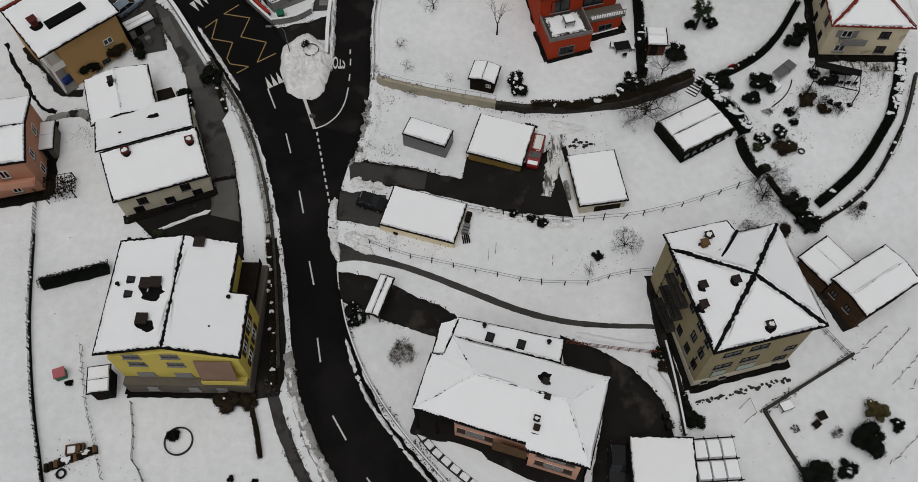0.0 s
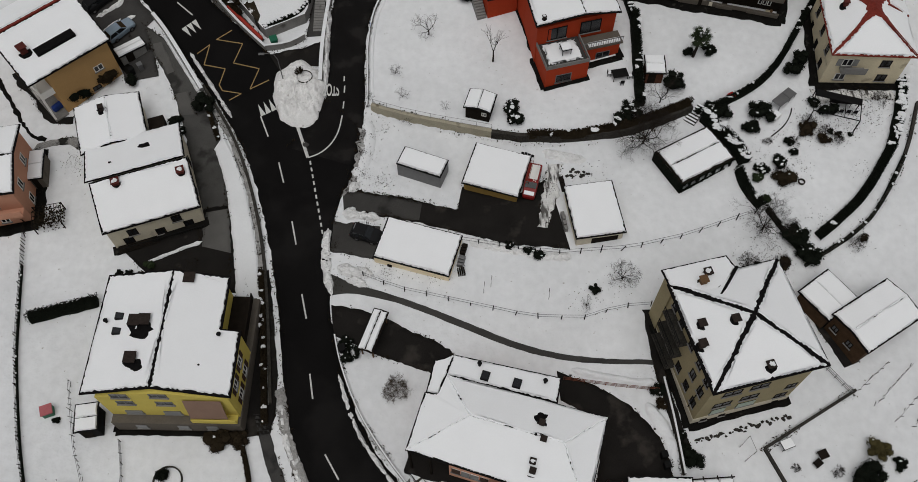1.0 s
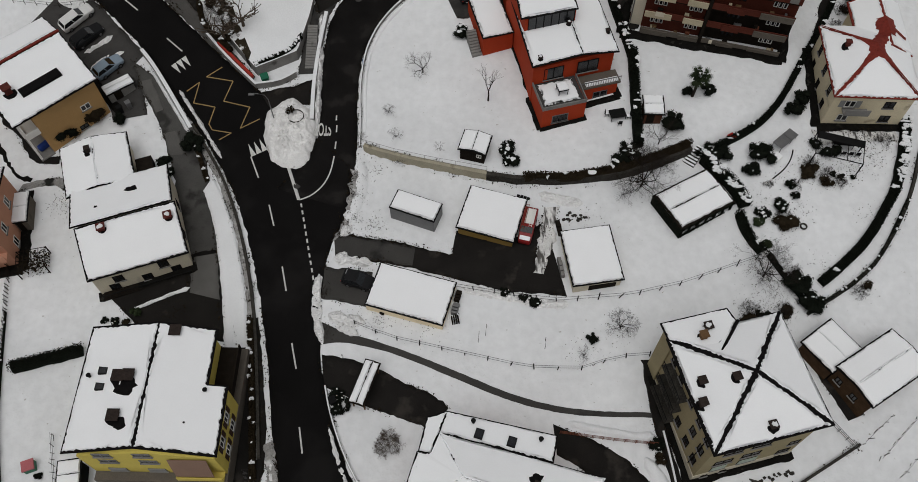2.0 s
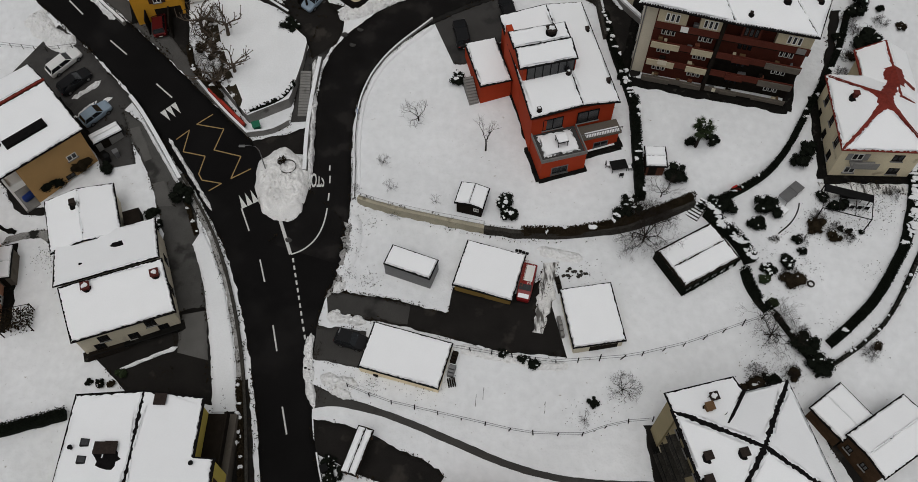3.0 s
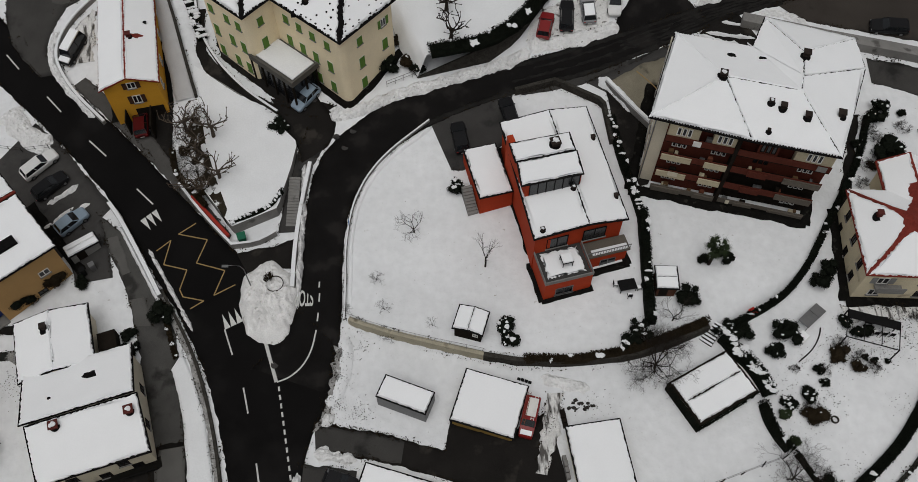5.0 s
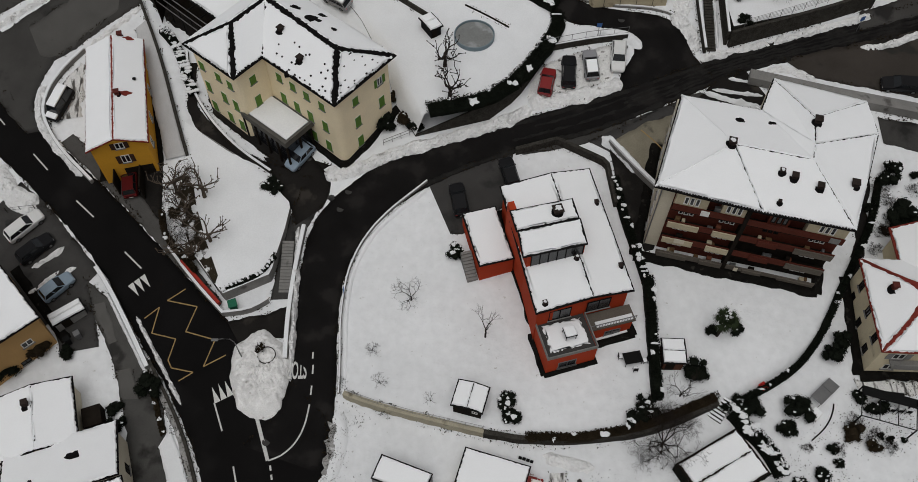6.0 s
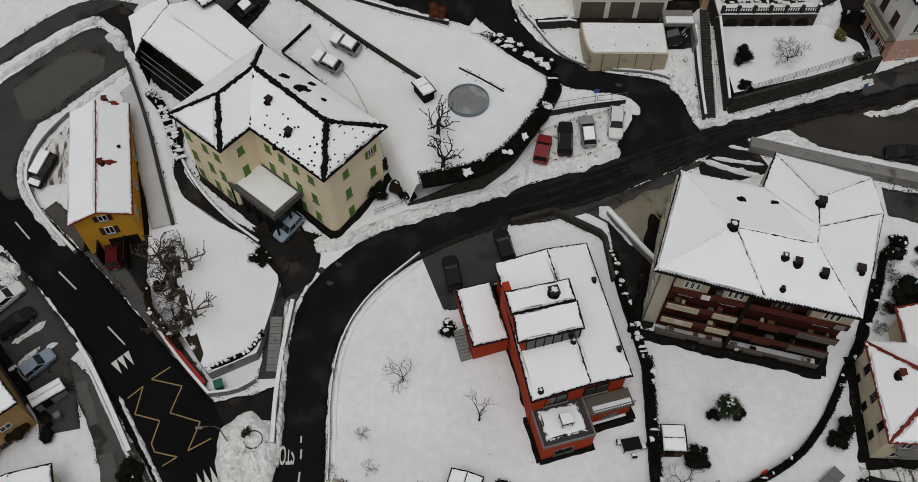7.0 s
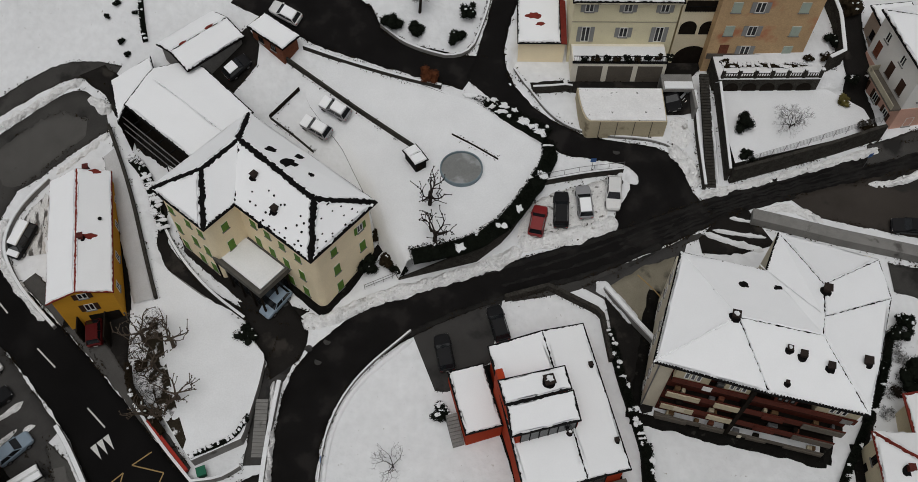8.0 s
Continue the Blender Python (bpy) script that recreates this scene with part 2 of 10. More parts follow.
def resample(pts, step):
    """Points every step metres or so along a polyline."""
    p = np.array(pts, float)
    s = np.r_[0, np.cumsum(np.linalg.norm(np.diff(p, axis=0), axis=1))]
    n = max(2, int(round(s[-1] / step)) + 1)
    u = np.linspace(0, s[-1], n)
    return np.stack([np.interp(u, s, p[:, k]) for k in range(p.shape[1])], 1)


def smooth(pts, step=1.0, rounds=2):
    """A rounded polyline through plan points (Chaikin), resampled."""
    p = np.array(pts, float)
    for _ in range(rounds):
        q = [p[0]]
        for a, b in zip(p[:-1], p[1:]):
            q += [0.75 * a + 0.25 * b, 0.25 * a + 0.75 * b]
        p = np.array(q + [p[-1]])
    return resample(p, step)


# ---------------- the hillside ----------------
SLOPE = (3.972, 2.695, 4.508, -0.495, 2.319, 2.334, 0.143, -1.786, 1.79)
GARDEN_WALL = [(-9.6, 68.3), (-6.8, 67.1), (-1.9, 65.6), (4.8, 63.8), (10.2, 62.7), (18.0, 63.0), (22.2, 63.7), (28.5, 66.2), (35.8, 70.1), (40.8, 73.8), (44.1, 77.8)]
CUTS = ((17.5, 31.2, 112.0, 124.3, 15.1), (35.6, 54.0, 109.0, 121.2, 15.2), (11.2, 18.6, 118.0, 127.0, 15.4), (29.0, 35.8, 121.0, 129.0, 15.0))
GWX, GWY = np.array(GARDEN_WALL).T


def height(x, y):
    """Ground level at a plan point or arrays of them."""
    x, y = np.asarray(x, float), np.asarray(y, float)
    xe, ye = np.clip(x, -95, 95), np.clip(y, -25, 150)
    u, v = xe / 50, (ye - 65) / 50
    z = sum(c * b for c, b in zip(SLOPE, (1, u, v, u * u, u * v, v * v, u * u * v, u * v * v, v**3)))
    z = z + 0.12 * (y - ye) + 0.0 * x
    d = (y - np.interp(x, GWX, GWY)) * 0.9
    win = np.clip((x + 10.5) / 1.5, 0, 1) * np.clip((43 - x) / 8, 0, 1)
    for x0, x1, y0, y1, cap in CUTS:
        out = np.maximum(np.maximum(x0 - x, x - x1), np.maximum(y0 - y, y - y1)).clip(0)
        z = np.minimum(z, cap + 4.0 * out)
    return z + 0.6 * np.tanh(d / 0.25) * np.exp(-((d / 9) ** 2)) * win


def level(x, y):
    return float(height(x, y))


def axis(lo, hi, step, far):
    out = [lo - far * k for k in (14, 9, 5.5, 3.2, 1.8, 0.9, 0.35)] + list(np.arange(lo, hi, step)) + [hi + far * k for k in (0, 0.35, 0.9, 1.8, 3.2, 5.5, 9, 14)]
    return np.array(out)


gx, gy = axis(-75, 78, 0.55, 40), axis(-8, 160, 0.55, 40)
X, Y = np.meshgrid(gx, gy)
Z = height(X, Y)
me = bpy.data.meshes.new("ground")
nx, ny = len(gx), len(gy)
idx = np.arange(nx * ny).reshape(ny, nx)
quads = np.stack([idx[:-1, :-1], idx[:-1, 1:], idx[1:, 1:], idx[1:, :-1]], -1).reshape(-1, 4)
me.from_pydata(np.stack([X, Y, Z], -1).reshape(-1, 3).tolist(), [], quads.tolist())
me.materials.append(GROUND_SNOW)
me.polygons.foreach_set("use_smooth", [True] * len(me.polygons))
ground = tagged(new("ground", me), "gently rising hillside covered in fresh white snow", "ground", kind="structure")


EDGES = []


def strip(name, left, right, material, label="", category="", dz=0.05, step=0.45, cross=6, kind="structure", rounded=True, rag=None):
    """A sheet on the ground between two plan lines, with a small edge thickness."""
    n = int(max(np.linalg.norm(np.diff(np.array(left), axis=0), axis=1).sum(), np.linalg.norm(np.diff(np.array(right), axis=0), axis=1).sum()) / step) + 2
    f = smooth if rounded else resample
    a, b = f(left, 0.2), f(right, 0.2)
    a, b = [np.stack([np.interp(np.linspace(0, 1, n), np.linspace(0, 1, len(q)), q[:, k]) for k in (0, 1)], 1) for q in (a, b)]
    bm = bmesh.new()
    rows = []
    if cross > 2 and name != "path_field":
        EDGES.extend((a, b))
    rag = (0.17 if cross > 2 else 0.0) if rag is None else rag
    for p, q in zip(a, b):
        if rag:
            d = (q - p) / (np.linalg.norm(q - p) + 1e-9)
            e = [rag * (noise.noise((v[0] * 0.7, v[1] * 0.7, s)) + 0.9 * noise.noise((v[0] * 2.6, v[1] * 2.6, s))) for v, s in ((p, 1), (q, 2))]
            p, q = p + d * e[0], q + d * e[1]
        row = []
        for k in range(cross + 1):
            x, y = p + (q - p) * k / cross
            row.append(bm.verts.new((x, y, level(x, y) + dz)))
        lo, hi = bm.verts.new((*p, level(*p) - 0.1)), bm.verts.new((*q, level(*q) - 0.1))
        rows.append([lo] + row + [hi])
    for r0, r1 in zip(rows, rows[1:]):
        for k in range(len(r0) - 1):
            bm.faces.new((r0[k], r0[k + 1], r1[k + 1], r1[k]))
    ob = mesh_ob(name, bm, material)
    for p in ob.data.polygons:
        p.use_smooth = True
    return tagged(ob, label, category, kind=kind)


def offset_line(pts, d):
    p = np.array(pts, float)
    t = np.gradient(p, axis=0)
    t /= np.linalg.norm(t, axis=1, keepdims=True) + 1e-9
    return p + d * np.stack([-t[:, 1], t[:, 0]], 1)


def ribbon(name, line, width, material, dz=0.06, parent=None, **kw):
    p = smooth(line, 0.6)
    ob = strip(name, offset_line(p, width / 2), offset_line(p, -width / 2), material, dz=dz, cross=2, rounded=False, **kw)
    if parent:
        ob.parent = parent
    return ob


def bank(name, line, width, h, label, rough=0.5, seed=0, material=None, category="snow bank", dz=0.0, top=None):
    """An uneven ridge of shovelled snow along a plan line."""
    p = smooth(line, 0.22)
    t = np.gradient(p, axis=0)
    t /= np.linalg.norm(t, axis=1, keepdims=True)
    nrm = np.stack([-t[:, 1], t[:, 0]], 1)
    bm, rows, m = bmesh.new(), [], 12
    for i, (q, n) in enumerate(zip(p, nrm)):
        end = min(1, i / 3, (len(p) - 1 - i) / 3)
        w = width * (1 + rough * noise.noise((i * 0.12, seed, 0))) * (0.3 + 0.7 * end)
        row = []
        for k in range(m):
            s = k / (m - 1) * 2 - 1
            x, y = q + n * s * (w + 0.5 * rough * noise.noise((i * 0.5, s * 3, seed))) / 2
            lump = 0.9 + rough * 1.7 * noise.noise((x * 0.8, y * 0.8, seed)) + rough * 1.3 * noise.noise((x * 2.1, y * 2.1, seed)) + rough * 0.7 * noise.noise((x * 5.0, y * 5.0, seed))
            zz = level(x, y) if top is None else top
            row.append(bm.verts.new((x, y, zz + dz - 0.06 + (h * max(0.1, lump) * math.cos(s * 1.5708) ** 0.7 * (0.25 + 0.75 * end) if abs(s) < 1 else 0))))
        rows.append(row)
    for r0, r1 in zip(rows, rows[1:]):
        for k in range(m - 1):
            bm.faces.new((r0[k], r0[k + 1], r1[k + 1], r1[k]))
    ob = mesh_ob(name, bm, material or SNOW_DIRTY)
    for f in ob.data.polygons:
        f.use_smooth = True
    return tagged(ob, label, category, kind="stuff")


def wall_line(name, line, thick, low, high, material, label, category="wall", kind="structure", snow=0.0, parent=None, step=1.0, rounded=True, flat=None):
    """A wall along a plan line from low to high over the ground, with an optional cap of snow."""
    p = smooth(line, step) if rounded else resample(line, step)
    EDGES.extend((offset_line(p, thick / 2 + 0.12), offset_line(p, -thick / 2 - 0.12)))
    for nm, off0, off1, z0, z1, mt in [(name, -thick / 2, thick / 2, low, high, material)] + ([("snow_cap", -thick / 2 + 0.03, thick / 2 - 0.03, high, high + snow, SNOW)] if snow else []):
        a, b = offset_line(p, off0), offset_line(p, off1)
        bm, rows = bmesh.new(), []
        for i, (q, u, v) in enumerate(zip(p, a, b)):
            zz = level(*q) if flat is None else flat
            e = 0.0 if nm == name else 0.03 * noise.noise((i * 0.7, zz, 0))
            rows.append([bm.verts.new((*u, zz + z0)), bm.verts.new((*v, zz + z0)), bm.verts.new((*v, zz + z1 + e)), bm.verts.new((*u, zz + z1 + e))])
        for r0, r1 in zip(rows, rows[1:]):
            for k in range(4):
                bm.faces.new((r0[k], r0[(k + 1) % 4], r1[(k + 1) % 4], r1[k]))
        bm.faces.new(rows[0][::-1])
        bm.faces.new(rows[-1])
        if nm == name:
            ob = tagged(mesh_ob(nm, bm, mt), label, category, kind=kind)
        else:
            part("snow_cap", bm, mt, ob)
    return ob
# ---------------- roads ----------------
MAIN_W = [(-84.0, 128.0), (-62.0, 107.5), (-55.2, 101.1), (-46.2, 92.8), (-38.2, 84.0), (-34.4, 78.0), (-31.0, 72.9), (-28.4, 69.3), (-24.7, 62.8), (-22.4, 56.2), (-20.2, 47.9), (-18.8, 40.6), (-17.9, 33.8), (-16.3, 27.5), (-13.3, 21.6), (-9.5, 16.0), (-4.0, 10.0), (4.0, 1.0), (12.0, -12.0), (18.0, -30.0)]
MAIN_E = [(-84.0, 137.0), (-63.0, 116.8), (-56.8, 110.9), (-47.8, 102.1), (-38.3, 93.5), (-30.7, 85.3), (-23.0, 77.2), (-18.0, 72.0), (-13.6, 68.4), (-11.3, 65.6), (-11.0, 62.6), (-11.7, 59.2), (-13.0, 56.4), (-13.7, 53.4), (-14.0, 47.6), (-13.5, 41.8), (-12.7, 39.0), (-11.3, 33.7), (-8.5, 27.4), (-5.2, 23.5), (-2.5, 20.2), (3.0, 14.0), (10.5, 5.5), (18.5, -9.0), (24.5, -28.0)]
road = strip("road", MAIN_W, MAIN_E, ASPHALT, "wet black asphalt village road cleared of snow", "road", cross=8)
UP_IN = [(-20.0, 63.5), (-17.5, 66.0), (-15.7, 69.0), (-15.4, 73.0), (-15.7, 79.7), (-15.2, 86.5), (-13.6, 90.3), (-10.4, 93.6), (-4.6, 97.3), (2.6, 99.0), (11.9, 101.3), (21.9, 103.9), (31.9, 107.0), (39.1, 108.8), (48.9, 111.4), (57.9, 113.5), (72.0, 117.0), (96.0, 124.0)]
UP_OUT = [(-12.0, 60.5), (-11.2, 64.1), (-10.7, 67.0), (-10.8, 71.8), (-11.0, 77.4), (-10.3, 83.1), (-7.5, 88.5), (-1.0, 93.0), (9.1, 96.6), (18.3, 98.4), (24.3, 100.6), (31.4, 103.5), (37.4, 106.0), (45.5, 107.4), (51.0, 108.4), (57.1, 109.8), (72.0, 113.0), (97.0, 120.0)]
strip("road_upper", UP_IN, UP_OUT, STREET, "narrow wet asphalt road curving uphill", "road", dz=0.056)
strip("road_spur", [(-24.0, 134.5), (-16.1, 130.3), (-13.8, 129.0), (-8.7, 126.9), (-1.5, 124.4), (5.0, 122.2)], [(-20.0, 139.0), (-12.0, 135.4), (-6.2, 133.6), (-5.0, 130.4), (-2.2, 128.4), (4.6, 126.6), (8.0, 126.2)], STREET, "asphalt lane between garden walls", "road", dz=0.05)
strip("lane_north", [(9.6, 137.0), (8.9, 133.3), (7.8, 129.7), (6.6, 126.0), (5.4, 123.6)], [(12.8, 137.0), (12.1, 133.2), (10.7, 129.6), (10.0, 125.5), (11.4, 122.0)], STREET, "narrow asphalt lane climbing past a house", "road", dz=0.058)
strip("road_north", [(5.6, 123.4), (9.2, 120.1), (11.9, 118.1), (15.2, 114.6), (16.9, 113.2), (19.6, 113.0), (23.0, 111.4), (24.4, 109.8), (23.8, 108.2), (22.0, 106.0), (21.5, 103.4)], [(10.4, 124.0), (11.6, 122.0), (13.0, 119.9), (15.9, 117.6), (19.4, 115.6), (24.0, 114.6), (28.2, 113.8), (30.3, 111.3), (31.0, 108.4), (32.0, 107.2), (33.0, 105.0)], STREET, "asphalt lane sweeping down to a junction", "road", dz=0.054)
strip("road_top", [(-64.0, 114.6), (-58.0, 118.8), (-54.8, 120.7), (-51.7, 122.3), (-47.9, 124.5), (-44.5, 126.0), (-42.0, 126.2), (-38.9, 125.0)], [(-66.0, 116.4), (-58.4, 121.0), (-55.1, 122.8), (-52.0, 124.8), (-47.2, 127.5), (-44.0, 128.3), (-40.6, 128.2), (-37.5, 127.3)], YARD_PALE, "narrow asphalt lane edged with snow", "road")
strip("passage_hall", [(-43.0, 126.4), (-39.4, 124.2), (-37.6, 120.8), (-35.2, 117.4), (-30.8, 114.4)], [(-39.6, 127.6), (-37.0, 125.4), (-34.6, 122.2), (-32.0, 119.4), (-28.4, 115.8)], YARD, "dark wet passage beneath the hall", "alley", dz=0.1, rag=0.3)
strip("pit_hall", [(-35.4, 121.2), (-31.6, 117.2), (-27.0, 113.2)], [(-37.0, 120.6), (-34.8, 118.0), (-31.3, 115.1), (-28.6, 113.6)], YARD, "dark sunken passage along the hall", "alley", dz=0.09, rag=0.3)
strip("yard_patch", [(-52.9, 117.4), (-49.4, 119.8), (-45.4, 122.3), (-41.2, 121.0)], [(-50.8, 113.2), (-48.6, 112.9), (-44.6, 116.2), (-41.2, 119.0)], mat("drying_asphalt", (0.078, 0.075, 0.07), 0.8, 0.4, 0.18, 14.0, 0.15, 0.02, spots=(0.03, 0.028, 0.027), spot_at=0.68, spot_scale=0.5, spec=0.1), "paler drying asphalt in a yard", "yard", dz=0.085, rag=0.5)
strip("pavement_pink", [(51.8, 113.0), (54.4, 113.6), (58.6, 114.8), (64.0, 116.2)], [(51.4, 110.4), (54.6, 111.2), (59.0, 112.2), (64.4, 113.6)], YARD_PALE, "dark wet pavement before a pink house", "pavement", dz=0.09, rounded=False)
strip("yard_bays", [(31.2, 102.4), (33.8, 105.0), (37.0, 106.0)], [(31.4, 100.8), (35.6, 100.6), (39.6, 101.4)], YARD, "dark wet parking bays between snow ridges", "parking bay", dz=0.075, rounded=False)
strip("yard_north", [(-51.0, 111.8), (-47.0, 113.4), (-43.4, 116.3), (-38.4, 119.6)], [(-57.0, 116.4), (-54.2, 118.4), (-51.4, 120.2), (-46.8, 123.1), (-43.6, 124.8), (-41.6, 124.6), (-39.0, 122.0)], YARD_PALE, "bare wet asphalt yard with puddles", "yard")
strip("yard_garages", [(-12.9, 57.4), (-8.0, 56.6), (-5.0, 55.9), (0.5, 54.2), (1.0, 57.4), (7.3, 56.0), (11.0, 58.2)], [(-12.6, 54.6), (-8.6, 53.8), (-4.0, 52.8), (0.5, 51.4), (3.5, 50.4), (6.4, 49.6), (12.9, 49.0)], YARD, "wet dark asphalt yard in front of the garages", "yard", rounded=False)
strip("yard_entry_pale", [(-12.9, 57.2), (-8.0, 56.4), (-3.6, 55.3)], [(-12.6, 54.8), (-8.6, 54.0), (-3.9, 53.1)], YARD_PALE, "worn paler asphalt at the yard entrance", "yard", dz=0.075, rounded=False, rag=0.3)
strip("yard_bins", [(-45.2, 82.6), (-43.0, 77.8), (-41.4, 74.4)], [(-40.2, 83.4), (-38.4, 78.6), (-37.2, 75.0)], PAVING, "grey paved court round a bin shelter", "yard", rounded=False)
strip("alley_barn", [(37.4, 42.2), (38.4, 39.4), (40.6, 35.0)], [(40.4, 41.0), (40.9, 38.4), (42.2, 35.6)], YARD, "dark damp passage beside a barn", "alley", rounded=False)
strip("yard_entry", [(-14.3, 53.2), (-11.0, 52.9), (-8.3, 52.4)], [(-14.4, 49.6), (-11.4, 48.8), (-8.6, 48.2)], YARD_PALE, "wet dark asphalt driveway beside a garage", "yard", rounded=False)
strip("driveway_low", [(-13.4, 43.0), (-9.3, 42.0), (-1.6, 38.3), (0.0, 36.9)], [(-13.0, 39.6), (-9.0, 37.4), (-3.2, 35.3), (-1.5, 34.5)], YARD, "brownish wet driveway sloping down to a house", "driveway", rounded=False)
strip("driveway_salmon", [(10.6, 35.0), (15.6, 33.0), (19.2, 30.2), (21.6, 26.4), (21.4, 23.0), (21.0, 12.0)], [(10.8, 32.0), (14.2, 30.0), (14.6, 27.0), (13.8, 23.6), (12.8, 20.1), (12.0, 12.0)], YARD, "wet asphalt driveway beside a house", "driveway")
strip("path_field", [(-13.8, 46.7), (-11.4, 45.5), (-5.5, 43.55), (1.0, 40.7), (7.2, 37.85), (13.4, 36.35), (20.8, 36.1)], [(-13.8, 44.0), (-11.2, 44.4), (-5.5, 42.85), (0.9, 39.9), (7.2, 37.1), (13.3, 35.8), (20.8, 35.6)], YARD_PALE, "cleared narrow asphalt footpath across snow", "path", dz=0.04, rag=0.05)
strip("yard_court", [(-1.2, 93.4), (3.5, 95.3), (9.1, 97.0)], [(1.4, 86.7), (2.8, 86.4), (7.4, 89.5)], mat("court_asphalt", (0.047, 0.045, 0.043), 0.85, 0.4, 0.25, 14.0, 0.2, 0.02, spots=(0.03, 0.029, 0.028), spot_at=0.58, spot_scale=0.3, spec=0.08), "cleared asphalt courtyard with parked cars", "yard", rounded=False)
strip("lane_white", [(-40.0, 83.0), (-36.6, 80.4), (-32.6, 74.3), (-29.0, 68.7), (-27.4, 62.1), (-26.0, 55.5), (-24.6, 45.0)], [(-42.5, 82.0), (-39.8, 80.6), (-36.4, 75.6), (-33.6, 69.0), (-31.4, 62.0), (-29.4, 56.0), (-28.6, 45.2)], mat("lane_concrete", (0.068, 0.066, 0.062), 0.85, 0.35, 0.35, 14.0, 0.2, 0.02, spots=(0.03, 0.029, 0.027), spot_at=0.55, spot_scale=0.3), "cleared concrete lane below the road wall", "lane", dz=0.04)
strip("lot_west", [(-50.6, 96.4), (-46.4, 92.7), (-38.8, 84.2)], [(-57.0, 88.0), (-51.0, 83.0), (-44.0, 77.5)], PAVING, "asphalt parking bay partly cleared of snow", "parking lot", rounded=False)
strip("lot_east", [(41.8, 107.0), (51.0, 108.8), (66.0, 111.6)], [(44.4, 104.6), (50.0, 103.0), (66.0, 98.6)], mat("brown_wet_asphalt", (0.040, 0.034, 0.029), 0.75, 0.35, 0.3, 12.0, 0.2, 0.02, spots=(0.024, 0.022, 0.02), spot_at=0.58, spot_scale=0.3, spec=0.1), "wet asphalt parking lot", "parking lot", rounded=False, dz=0.06)
strip("lot_apartment", [(17.6, 97.6), (24.0, 99.9), (30.2, 103.0)], [(20.4, 95.8), (23.6, 91.5), (27.8, 96.5)], PAVING, "sunken concrete ramp beside the apartment house", "ramp", rounded=False)
strip("ramp_lower", [(20.0, 98.2), (20.5, 93.4), (21.2, 88.4), (23.0, 83.4)], [(22.4, 95.0), (24.0, 91.2), (25.2, 88.4), (24.0, 83.6)], YARD, "dark wet ramp beside the apartment house", "ramp", rounded=False, dz=0.07)
strip("bay_cars", [(10.8, 103.4), (16.0, 104.2), (21.0, 105.0)], [(11.8, 107.4), (16.5, 109.2), (22.6, 110.4)], TRODDEN_LIGHT, "trampled snow under parked cars", "parking bay", rag=0.4)
strip("ramp_apartment", [(20.6, 97.4), (24.0, 99.2), (28.4, 100.6)], [(22.9, 93.8), (24.2, 93.2), (25.4, 92.6)], RAMP, "beige concrete ramp beside the apartment house", "ramp", rounded=False, dz=0.09)
strip("yard_row", [(28.8, 117.8), (28.9, 119.0), (29.2, 123.0), (30.2, 126.6)], [(32.2, 117.8), (32.3, 119.0), (32.3, 123.0), (35.4, 126.6)], YARD, "dark paved court before a vaulted passage", "yard", rounded=False, dz=0.09)
strip("yard_garage_row", [(13.2, 123.0), (18.2, 123.5), (30.2, 123.4)], [(13.5, 121.2), (18.2, 121.6), (30.2, 121.6)], YARD, "dark asphalt apron before three garages", "yard", rounded=False)
strip("alley_pink", [(52.9, 113.8), (52.3, 118.0), (50.8, 122.0), (50.6, 126.0), (50.0, 136.0)], [(53.6, 114.4), (53.8, 120.0), (53.6, 127.0), (54.0, 136.0)], YARD, "dark damp alley beside a pink house", "alley", rounded=False, dz=0.3)
strip("yard_hall", [(-25.0, 124.8), (-23.2, 123.2), (-20.4, 126.6)], [(-27.4, 127.2), (-21.7, 131.4), (-20.2, 129.2)], YARD, "dark wet yard behind the hall", "yard", rounded=False)
strip("drive_cream", [(-31.2, 111.0), (-31.2, 105.5), (-29.6, 101.9), (-25.6, 98.9), (-21.3, 96.6), (-18.2, 95.0)], [(-30.2, 111.0), (-30.0, 105.6), (-28.2, 103.2), (-24.9, 100.0), (-20.9, 97.0), (-17.6, 96.0)], YARD, "narrow dark drive curving round the villa", "driveway")
strip("drive_villa", [(-28.6, 110.0), (-28.4, 105.4), (-27.2, 103.4), (-23.5, 100.4), (-20.0, 97.2), (-15.0, 94.6)], [(-27.2, 110.0), (-26.0, 105.4), (-25.2, 104.2), (-21.3, 100.7), (-18.4, 98.1), (-12.6, 96.2)], YARD, "wet asphalt drive along a villa", "driveway")

strip("yard_white", [(-38.9, 52.6), (-35.6, 52.6), (-28.6, 55.6), (-25.2, 56.0)], [(-37.8, 50.6), (-33.6, 46.6), (-30.0, 45.2), (-22.6, 44.6)], YARD, "dark wet yard between two houses", "yard", rounded=False)
strip("alley_yellow", [(-23.0, 46.4), (-22.0, 38.0), (-21.4, 28.6)], [(-20.6, 47.4), (-19.25, 40.0), (-18.3, 33.0), (-18.7, 29.0)], YARD, "narrow dark alley beside a yellow house", "alley")
strip("footpath_south", [(-20.6, 31.0), (-19.2, 26.3), (-17.0, 21.6), (-13.0, 15.5)], [(-19.4, 31.0), (-17.9, 26.3), (-15.7, 21.6), (-11.8, 15.8)], PAVING, "cleared grey footpath beside the road", "footpath")
